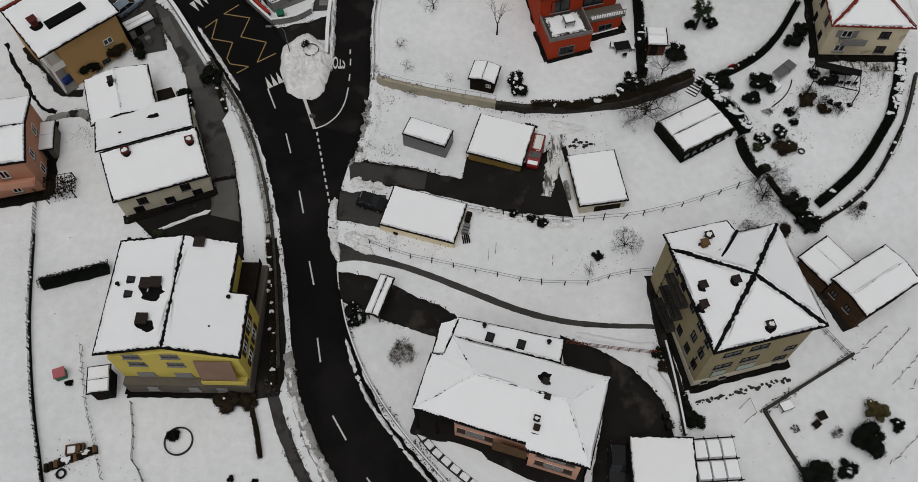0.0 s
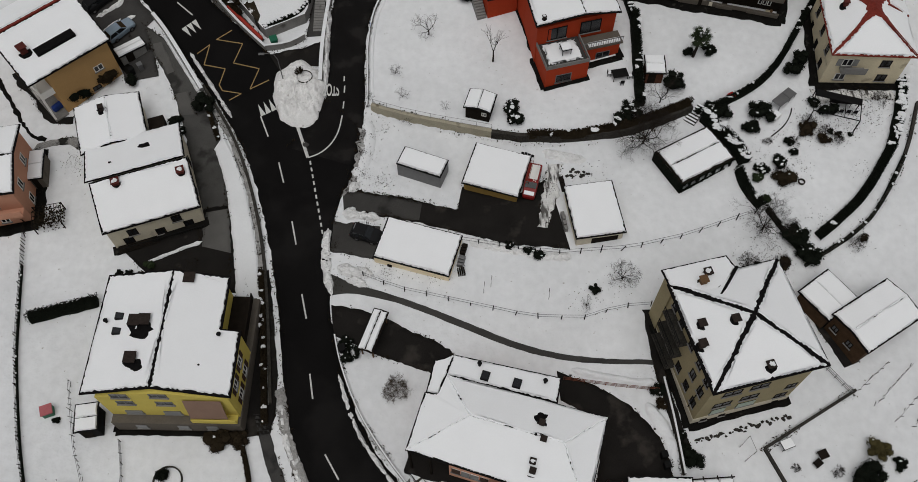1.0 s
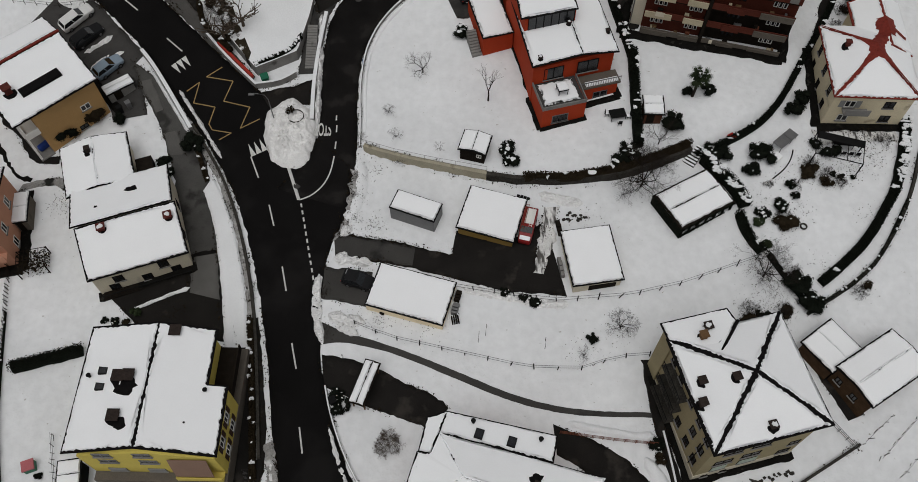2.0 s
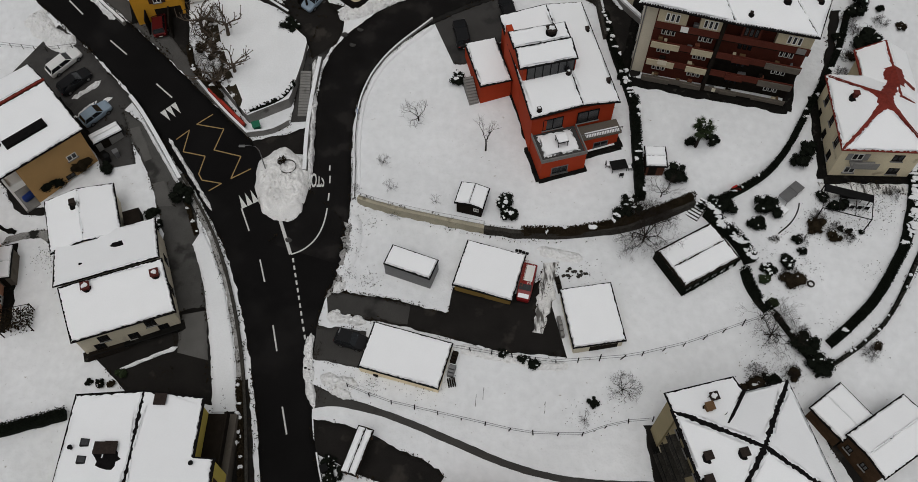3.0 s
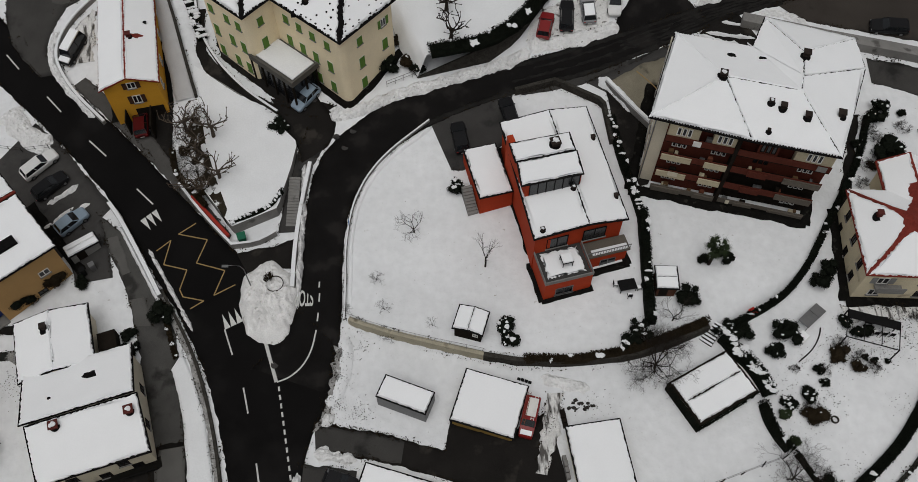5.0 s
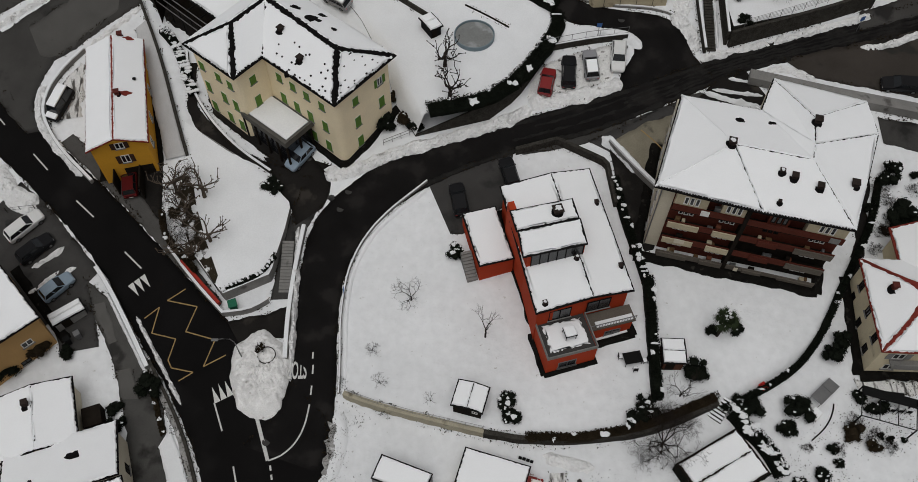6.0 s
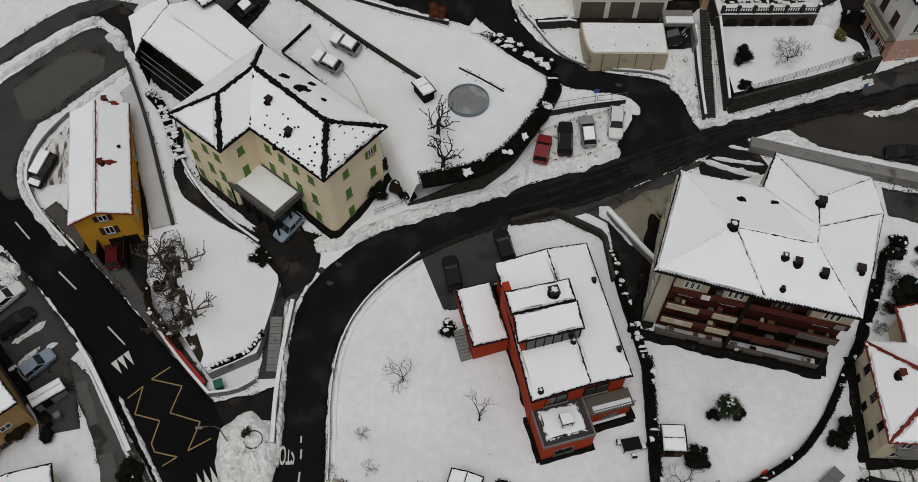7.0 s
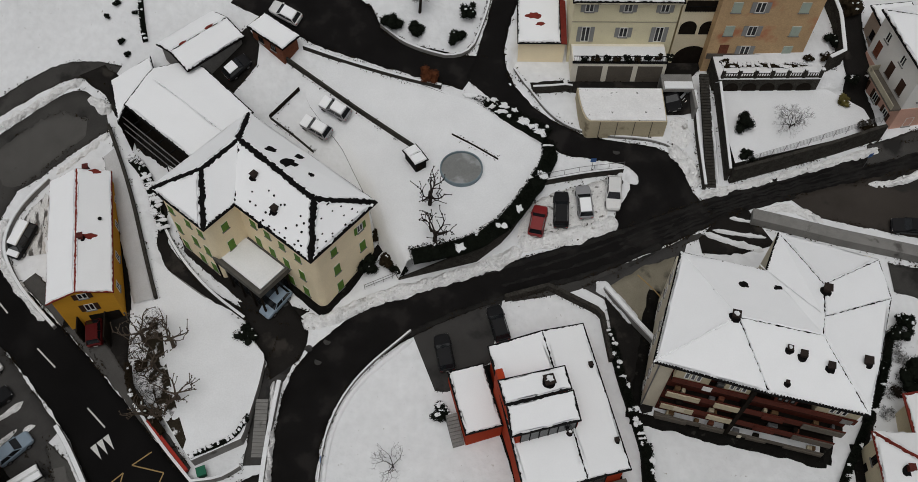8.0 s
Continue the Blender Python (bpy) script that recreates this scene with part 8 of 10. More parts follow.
hedge([(50.3, 60.1), (46.4, 54.6), (43.0, 51.6), (40.3, 49.6)], 1.15, 0.9, "broad ivy-covered bank hedge", 0.03, 26)

hedge([(51.6, 59.0), (47.5, 52.6), (44.3, 49.8), (40.6, 47.6)], 0.45, 0.55, "low ivy creeping along a garden wall", 0.15, 28, density=110)

hedge([(-46.3, 42.2), (-42.6, 43.1), (-39.2, 44.0)], 1.3, 1.4, "clipped dark hedge across the snow", 0.0, 8)
hedge([(-21.4, 27.6), (-20.6, 25.1), (-20.1, 22.7)], 0.5, 0.8, "thin leafless hedge in snow", 0.0, 9, density=150, material=LEAF_BROWN)
hedge([(-49.0, 49.0), (-47.6, 41.5), (-46.7, 37.2), (-44.2, 28.5), (-41.8, 21.9), (-40.4, 17.8)], 0.14, 0.6, "dark ivy clinging to a picket fence", 0.05, 29, density=28)
hedge([(22.8, 79.6), (22.5, 73.2), (22.2, 66.6)], 1.2, 1.6, "tall dark evergreen hedge", 0.12, 10)
hedge([(20.4, 92.0), (20.8, 88.0), (22.2, 82.0), (22.7, 79.0)], 0.9, 1.2, "dark hedge lined with snow", 0.5, 11)
hedge([(-35.0, 115.6), (-33.8, 114.4), (-32.6, 112.5), (-31.9, 110.7), (-31.2, 108.8), (-30.2, 106.6)], 1.3, 0.8, "snow-laden shrubs beside the villa", 1.6, 12, density=110)
hedge([(1.5, 125.4), (6.0, 122.0), (10.6, 118.6), (14.9, 115.6)], 2.1, 1.2, "dark hedge with snow lying on it", 0.6, 13, flat=13.8)
hedge([(15.0, 116.0), (15.2, 113.0), (13.4, 109.7), (11.4, 106.5), (9.3, 104.0)], 2.1, 1.2, "thick dark hedge round the pool garden", 0.1, 14, flat=12.6)
hedge([(9.3, 104.0), (6.4, 101.8), (3.8, 100.75), (1.4, 100.3), (-0.9, 99.8)], 2.0, 1.1, "thick dark hedge above the street", 0.12, 15, flat=12.4)
hedge([(-32.0, 90.4), (-31.4, 87.6), (-29.4, 85.4), (-27.2, 83.0)], 0.8, 0.7, "dark shrubby hedge inside a wall", 0.2, 16, dz=0.9, material=LEAF_BROWN)
hedge([(-23.6, 80.3), (-19.3, 81.9), (-18.2, 84.0)], 0.6, 0.5, "low hedge topped with snow", 0.9, 17, dz=1.4)
hedge([(-21.4, 47.0), (-20.7, 42.0), (-20.0, 36.0), (-19.4, 30.0)], 0.7, 0.9, "ragged dark shrubs along a roadside wall", 0.2, 20, material=LEAF_BROWN)
hedge([(-35.5, 135.2), (-35.2, 133.0), (-34.6, 130.2)], 0.7, 0.7, "ragged dark hedge edging a field", 0.3, 18, density=90)
for x, y, r in ((-38.6, 135.0, 0.5), (-39.75, 133.5, 0.4), (-37.7, 130.3, 0.5), (-36.1, 133.7, 0.4), (-36.8, 128.7, 0.45)):
    bush(x, y, r, r, "small dark shrub in a snowy field", LEAF, 0.1)
hedge([(-30.8, 71.4), (-29.6, 68.0), (-28.4, 65.0)], 0.6, 0.7, "ragged roadside shrubs with snow", 0.25, 19, material=LEAF_BROWN)

for a in ((42.2, 26.6, 1.2, 1.7, "olive-brown rounded conifer bush", mat("olive_leaf", (0.06, 0.05, 0.02), 0.8, 1, 0.3, 9, 0, 0), 0.05), (40.7, 23.6, 1.7, 2.1, "large dark evergreen garden bush", LEAF, 0.04), (35.3, 19.3, 2.3, 2.4, "large dark evergreen garden bush", LEAF, 0.02), (38.5, 21.1, 0.95, 1.1, "dark bush with snow patches", LEAF, 0.6), (44.5, 25.2, 0.75, 0.9, "small dark bush in snow", LEAF, 0.4), (23.5, 25.8, 1.1, 1.0, "dark low bush beside a wall", LEAF, 0.05), (20.8, 32.8, 0.8, 0.8, "dark ivy clump on a wall", LEAF, 0.05), (20.9, 31.4, 0.6, 0.6, "dark ivy clump on a wall", LEAF_BROWN, 0.1), (22.7, 28.4, 0.6, 0.6, "dark ivy clump on a wall", LEAF, 0.1), (22.9, 27.0, 0.6, 0.6, "dark ivy clump on a wall", LEAF, 0.05), (37.6, 49.4, 1.4, 1.5, "round dark evergreen bush", LEAF, 0.02), (38.8, 47.2, 1.3, 1.3, "round dark evergreen bush", LEAF, 0.2), (37.4, 56.5, 1.4, 1.1, "dense twiggy shrub in snow", LEAF_BROWN, 0.02), (37.4, 58.6, 0.95, 0.9, "dark shrub partly under snow", LEAF, 0.7), (36.3, 65.5, 1.3, 1.4, "dark leafy shrub in a garden", LEAF, 0.2), (40.9, 70.9, 1.15, 1.7, "round clipped evergreen bush", LEAF, 0.0), (41.8, 72.3, 1.1, 1.7, "round clipped evergreen bush", LEAF, 0.0), (35.4, 58.0, 0.9, 0.7, "dark shrub partly under snow", LEAF, 0.9), (34.8, 56.8, 0.7, 0.8, "olive-green low shrub in snow", LEAF_PALM, 0.05), (43.1, 61.4, 0.85, 0.9, "tangled brown shrub with snow in it", LEAF_BROWN, 0.4), (44.8, 62.2, 0.4, 0.5, "small dark shrub in snow", LEAF, 0.1), (35.0, 63.6, 1.15, 1.1, "dark leafy shrub in a garden", LEAF, 0.3), (35.3, 54.2, 0.7, 0.6, "olive-green low shrub in snow", LEAF_PALM, 0.05), (26.4, 69.5, 1.3, 1.5, "dense dark shrub beside a hut", LEAF, 0.0), (21.1, 65.9, 1.2, 1.3, "shrub sprinkled with snow", LEAF, 0.8), (20.0, 64.9, 1.1, 1.2, "shrub sprinkled with snow", LEAF, 0.8), (6.9, 66.9, 1.0, 1.4, "dark shrub with clumps of snow", LEAF, 1.0), (7.4, 65.2, 1.15, 1.4, "dark shrub with clumps of snow", LEAF, 0.9), (2.1, 84.2, 1.0, 1.2, "snow-laden bush by the house steps", LEAF, 1.0), (28.8, 73.7, 0.7, 0.8, "small bush below a palm", LEAF, 0.2), (31.3, 74.0, 0.9, 0.9, "small bush below a palm", LEAF, 0.3), (15.2, 43.9, 0.6, 0.7, "small dark shrub in a snowy field", LEAF, 0.0), (-19.3, 93.6, 1.3, 0.7, "low dark shrub in snow", LEAF, 0.5), (-11.0, 37.0, 1.0, 0.9, "dark shrubs beside a driveway", LEAF, 0.4), (-11.4, 38.4, 0.8, 0.8, "dark shrubs beside a driveway", LEAF, 0.3), (-23.8, 28.3, 1.4, 1.0, "brown shrub at the foot of a house", LEAF_BROWN, 0.02), (-22.0, 28.4, 1.1, 0.9, "brown shrub at the foot of a house", LEAF_BROWN, 0.02), (-37.6, 47.5, 0.4, 0.4, "small dark plant with snow beside a yard", LEAF, 0.5), (-36.3, 47.3, 0.45, 0.5, "small dark plant with snow beside a yard", LEAF, 0.5), (-35.1, 47.3, 0.5, 0.5, "small dark plant with snow beside a yard", LEAF_BROWN, 0.6), (-34.2, 48.4, 0.6, 0.7, "olive shrub beside a yard", LEAF_PALM, 0.2), (-22.8, 20.6, 0.3, 0.5, "tiny dark plant in snow", LEAF, 0.0), (-20.4, 20.2, 0.35, 0.5, "tiny dark plant in snow", LEAF, 0.0), (-40.9, 30.7, 0.4, 0.5, "small dark shrub in snow", LEAF, 0.0), (-46.7, 72.3, 1.5, 2.4, "round dark bush against a tan house", LEAF, 0.0), (-43.8, 75.0, 1.7, 2.4, "brown bush against a tan house", LEAF_BROWN, 0.0), (-40.2, 74.3, 0.9, 1.0, "dark bush beside a bin shelter", LEAF, 0.0), (-30.6, 70.0, 1.3, 1.4, "dark bush beside the road", LEAF, 0.0), (-34.2, 67.6, 0.9, 0.9, "dark shrub beside a roof", LEAF, 0.0), (-33.6, 66.0, 1.0, 1.0, "snow-dusted shrub beside a roof", LEAF, 0.6), (6.2, 49.4, 0.5, 0.6, "snowy shrub against a fence", LEAF, 0.8), (8.2, 48.8, 0.6, 0.8, "dark shrub against a fence", LEAF, 0.3), (-6.4, 101.2, 1.4, 1.2, "dark shrubs beside the villa", LEAF, 0.05), (-3.6, 101.0, 1.2, 1.3, "dark shrubs beside a garden wall", LEAF_BROWN, 0.2), (-2.6, 100.2, 1.0, 1.5, "dark shrubs beside a garden wall", LEAF, 0.1), (-5.2, 104.4, 0.9, 0.9, "dark shrubs beside the villa", LEAF_BROWN, 0.4), (48.2, 87.5, 0.7, 0.8, "dark snowy shrubs beside the apartment house", LEAF, 0.5), (51.3, 86.0, 1.8, 2.0, "dark shrubs beside the apartment house", LEAF, 0.2), (51.4, 92.0, 1.0, 1.4, "snowy shrubs beside the apartment house", LEAF, 0.8), (50.7, 90.6, 1.2, 1.6, "dark shrubs beside the apartment house", LEAF, 0.2), (43.9, 65.2, 1.1, 1.2, "dark shrub on a terrace", LEAF, 0.1), (41.3, 63.2, 1.0, 0.9, "thin shrub in snow", LEAF_BROWN, 0.1), (39.0, 61.5, 0.55, 0.8, "dark shrub in snow", LEAF, 0.2), (39.35, 60.1, 0.5, 0.7, "dark shrub in snow", LEAF, 0.3), (45.3, 49.2, 0.55, 0.6, "twiggy shrub beside a wall", LEAF_BROWN, 0.3)):
    x, y, r, h, lb, m, sn = a
    bush(x, y, r, h, lb, m, sn, dense=0.75 if m is LEAF_BROWN else 1.0)
for x, y, r, lf in ((31.6, 45.2, 1.4, LEAF_BROWN), (33.8, 45.6, 1.2, LEAF), (36.2, 46.4, 0.8, LEAF_BROWN), (28.8, 44.6, 0.9, LEAF_BROWN), (53.9, 91.2, 0.6, LEAF), (55.8, 88.6, 0.7, LEAF_BROWN), (49.2, 84.6, 0.6, LEAF_BROWN), (31.4, 66.0, 1.5, LEAF), (43.98, 62.6, 0.4, LEAF), (46.1, 62.2, 0.35, LEAF), (42.6, 66.4, 0.8, LEAF), (9.4, 48.1, 0.8, LEAF), (41.1, 62.6, 0.8, LEAF_BROWN), (51.6, 121.6, 1.0, LEAF), (50.0, 126.0, 1.2, LEAF), (52.2, 130.0, 1.6, LEAF_BROWN)):
    bush(x, y, r, r * 0.9, "tangled dark shrub in patchy snow", lf, 0.35, dense=0.75 if lf is LEAF_BROWN else 1.0)
for x, y, h in ((-29.4, 88.6, 3.2), (-30.6, 92.0, 3.0), (-28.4, 86.2, 2.8), (-29.6, 94.6, 2.6)):
    bare_tree(x, y, h, "tangled bare shrub beneath pollarded trees", 1.3, 4, trunk=0.12, limbs=7, dz=1.0)
for x, y in ((-30.6, 90.2), (-27.6, 85.2)):
    bush(x, y, 0.9, 0.6, "brown undergrowth beneath pollarded trees", LEAF_BROWN, 0.5, dz=1.0, dense=0.7)
for a in ((-3.6, 130.4, 1.4, 1.6, "round clipped dark bush", 0.0), (-0.7, 129.3, 1.2, 1.4, "round clipped dark bush", 0.0), (4.3, 128.3, 1.1, 1.2, "clipped dark bush on an island", 0.1), (5.8, 131.4, 1.2, 1.4, "dark bush on an island", 0.3), (0.9, 123.6, 1.3, 1.3, "rust-brown bush in the snow", 0.0)):
    bush(a[0], a[1], a[2], a[3], a[4], LEAF if "rust" not in a[4] else mat("rust_leaf", (0.09, 0.03, 0.012), 0.8, 1, 0.3, 9, 0, 0), a[5], dz=0.1)
hedge([(36.4, 123.3), (40.0, 123.6), (43.4, 123.2), (46.8, 123.6)], 1.0, 0.35, "low tangle of vines under snow on a terrace", 0.8, 27, material=LEAF_BROWN, density=45, flat=17.5)
for x, r in ((36.6, 0.55), (46.6, 0.6), (48.8, 0.7)):
    bush(x, 124.0, r, r * 1.1, "small dark garden plant patched with snow", LEAF_BROWN, 0.5, dense=0.8)
bush(37.6, 115.4, 1.3, 2.2, "dark conical evergreen on a lawn", LEAF, 0.0, dz=0.6)
bush(50.2, 119.0, 0.9, 1.8, "yellowish clipped shrub beside a snowy lawn", mat("yellow_leaf", (0.12, 0.1, 0.03), 0.8, 1, 0.3, 9, 0, 0), 0.3)
bush(37.0, 110.8, 0.9, 0.8, "dark shrub on a wall top", LEAF, 0.0, dz=1.8)
bush(51.6, 114.6, 1.0, 1.2, "grey shrub beside a fence", LEAF_BROWN, 0.5, dz=0.9)
bush(-18.8, 73.4, 0.6, 0.6, "thin leafless plant on the traffic island", LEAF_BROWN, 0.3, dz=1.1, dense=0.5)
bush(-28.9, 24.8, 0.8, 0.8, "dark bush inside a round flower bed", LEAF, 0.05, dz=0.05)

for x, y, h in ((41.6, 63.8, 1.5), (43.2, 62.6, 1.3), (44.4, 61.4, 1.4), (37.6, 57.2, 1.6), (39.6, 61.4, 1.2), (37.2, 50.8, 1.7), (32.2, 46.4, 1.9), (35.6, 46.6, 1.6), (44.2, 48.6, 1.6), (50.2, 66.6, 1.5), (38.0, 24.6, 1.0), (33.9, 25.0, 0.7), (49.4, 89.4, 1.6), (50.2, 88.2, 1.4), (48.6, 84.6, 1.5), (47.6, 82.6, 1.3), (53.6, 89.2, 1.5), (36.6, 61.6, 0.9)):
    bare_tree(x, y, h, "low bare twiggy shrub in a snowy garden", 1.3, 4, trunk=0.08, limbs=8, category="shrub")
bare_tree(-6.1, 33.2, 2.0, "round leafless shrub standing in snow", 1.35, 5, trunk=0.06, limbs=11, category="shrub", bark=BARK_PALE)
bare_tree(-2.9, 78.8, 3.6, "small bare fruit tree on a snowy lawn", 1.3, 3, trunk=0.2, limbs=5)
bare_tree(-7.0, 73.0, 1.6, "small bare shrub-like tree on a snowy lawn", 1.2, 3, trunk=0.12, limbs=6)
bare_tree(-6.05, 69.4, 1.6, "small bare tree on a snowy lawn", 1.0, 3, trunk=0.15, limbs=5)
bare_tree(-0.8, 67.3, 1.6, "tiny bare sapling on a snowy lawn", 1.0, 2, trunk=0.2)
bare_tree(5.05, 74.2, 4.2, "slender bare sapling on a snowy lawn", 0.35, 3, trunk=0.45, limbs=3)
bare_tree(22.4, 62.4, 5.6, "large bare tree beside a stone wall", 1.5, 5, trunk=0.18, limbs=9, r=0.12)
bare_tree(34.3, 50.6, 4.6, "bare spreading tree in the snow", 1.2, 5, trunk=0.16, limbs=6)
bare_tree(18.3, 45.2, 2.8, "bare shrub in a snowy field", 1.0, 4, trunk=0.1, limbs=7)
bare_tree(14.2, 42.2, 1.6, "thin bare shrub in a snowy field", 0.9, 3, trunk=0.1, limbs=5)
bare_tree(43.0, 115.1, 3.4, "bare tree on a raised lawn", 1.2, 4, trunk=0.15, limbs=7, dz=0.6)
bare_tree(-10.2, 69.6, 1.4, "bare roadside twigs in snow", 0.9, 3, trunk=0.1, limbs=5)
bare_tree(-5.4, 66.4, 1.3, "bare thin twigs in snow", 0.9, 3, trunk=0.1, limbs=5)
bare_tree(24.6, 67.0, 3.5, "thin bare tree beside a hedge", 0.7, 4, trunk=0.2, limbs=4)
for k, (x, y, h) in enumerate(((-25.9, 86.4, 3.9), (-29.0, 90.0, 3.8), (-30.8, 93.4, 3.9), (-28.2, 84.6, 3.6), (-27.4, 92.6, 3.9))):
    pollard(x, y, h, "knobbly pollarded tree in a snowy garden", 40 + k, dz=0.6, bark=BARK_PALE)
for k, (x, y, h) in enumerate(((0.95, 106.9, 3.6), (1.5, 101.9, 3.6))):
    pollard(x, y, h, "dark pollarded tree beside a pool", 60 + k, dz=12.5 - level(x, y))
palm(29.3, 73.4, 3.4, "fan palm with a dark trunk on a snowy lawn")
palm(-0.2, 132.2, 3.2, "fan palm on a planted island")
# ---------------- fences ----------------
def fence(line, h, gap, label, wires=3, post_r=0.06, material=DARK_METAL, snow=False, dz=0.0, panel=False, lean=0.0):
    p = resample(line, gap)
    x0, y0 = p[0]
    z0 = level(x0, y0) + dz
    t = thing("fence", x0, y0, z0, 0, label, "fence", "garden fences")
    bm = bmesh.new()
    cyl(bm, 0, 0, -0.2, h, post_r, sides=6)
    me = bpy.data.meshes.new("post")
    bm.to_mesh(me)
    bm.free()
    me.materials.append(material)
    rng = random.Random(int(x0 * 3))
    for x, y in p:
        hang("post", me, t, pose(x - x0, y - y0, level(x, y) + dz - z0, rng.gauss(0, lean), rng.gauss(0, lean), 0))
    for k in range(wires):
        bm = bmesh.new()
        f = (k + 1) / wires * h * 0.97
        tube(bm, [(x - x0, y - y0, level(x, y) + dz - z0 + f) for x, y in p], [0.018 if not panel else 0.03] * len(p), 4)
        part("rail", bm, material, t)
    return t


fence([(-10.0, 46.2), (-6.1, 44.5), (1.0, 42.7), (8.1, 40.9), (13.7, 40.6), (17.5, 41.8), (21.1, 42.0)], 1.1, 2.4, "wire garden fence on thin posts", 2, 0.06, lean=4)
fence([(0.6, 50.2), (6.4, 49.0), (11.6, 48.2), (19.5, 48.6), (25.6, 49.9), (33.8, 52.6)], 1.2, 2.3, "wire fence with leaning grey posts", 2, lean=7)
fence([(-50.0, 54.7), (-47.6, 41.5), (-46.7, 37.2), (-44.2, 28.5), (-41.8, 21.9), (-39, 14)], 1.0, 0.5, "dark picket fence across the snow", 4, 0.05, WOOD_AND_SHADE, lean=6)
fence([(-40.5, 35.0), (-38.4, 27.8), (-36.6, 23.6), (-35.5, 20.7)], 0.8, 0.7, "crooked low fence in snow", 2, 0.03, WOOD_AND_SHADE, lean=14)
fence([(-33.9, 28.4), (-33.1, 25.3), (-32.8, 22.3), (-31.9, 21.5), (-31.0, 19.6), (-30.0, 16.0)], 0.8, 1.2, "thin wire fence in snow", 4, 0.04, DARK_METAL, lean=5)
fence([(11.2, 34.1), (16.5, 33.3), (20.9, 32.8)], 0.95, 1.1, "rust-red railing beside a driveway", 3, 0.03, RUST, panel=True)
fence([(37.0, 110.2), (43.1, 111.8), (49.6, 113.6), (53.2, 114.7)], 1.1, 1.5, "grey mesh fence on a wall top", 5, 0.03, GREY_METAL, dz=1.9)
fence([(-58.2, 93.8), (-51.6, 92.4), (-46.4, 92.7)], 0.9, 1.6, "wooden rail fence beside parked cars", 2, 0.04, WOOD_AND_SHADE)
fence([(13.1, 109.9), (18.7, 110.7), (23.4, 111.0)], 1.9, 1.8, "railing on a low stone wall", 2, 0.025, GREY_METAL, panel=True)
fence([(-9.6, 68.4), (-6.8, 67.2), (-1.9, 65.7), (4.6, 64.0)], 1.5, 1.9, "thin wire fence on a garden wall", 2, 0.02, GREY_METAL, dz=0.2)
fence([(-6.4, 98.4), (-2.6, 99.8), (-2.2, 101.2)], 1.0, 1.1, "white tubular railing beside the villa", 2, 0.03, GREY_METAL, panel=True)
for a, b in (((41.6, 32.7), (45.0, 35.4)), ((43.0, 31.1), (47.5, 35.1)), ((44.8, 29.5), (49.0, 33.4)), ((43.1, 21.6), (47.5, 25.2)), ((46.5, 29.0), (50.5, 32.4))):
    fence([a, b], 0.8, 0.8, "row of bare vines on low stakes", 1, 0.035, BARK, lean=10)
fence([(38.0, 35.6), (40.6, 32.3)], 1.0, 1.0, "grey tubular railing beside a house corner", 3, 0.035, GREY_METAL, panel=True)
for x, y in ((3.2, 43.9), (4.0, 44.6), (10.2, 43.0)):
    fence([(x, y), (x + 0.1, y + 0.9)], 0.9, 0.9, "two thin stakes in a snowy field", 1, 0.025, WOOD_AND_SHADE)


# ---------------- vehicles ----------------
def loft(bm, stations):
    rows = [[bm.verts.new(p) for p in st] for st in stations]
    n = len(rows[0])
    for r0, r1 in zip(rows, rows[1:]):
        for k in range(n):
            bm.faces.new((r0[k], r0[(k + 1) % n], r1[(k + 1) % n], r1[k]))
    bm.faces.new(rows[0][::-1])
    bm.faces.new(rows[-1])


def ring(x, w, z0, z1, tuck=0.9):
    return [(x, -w * tuck, z0), (x, -w, z0 + 0.16), (x, -w, z1 - 0.14), (x, -w * 0.93, z1), (x, w * 0.93, z1), (x, w, z1 - 0.14), (x, w, z0 + 0.16), (x, w * tuck, z0)]


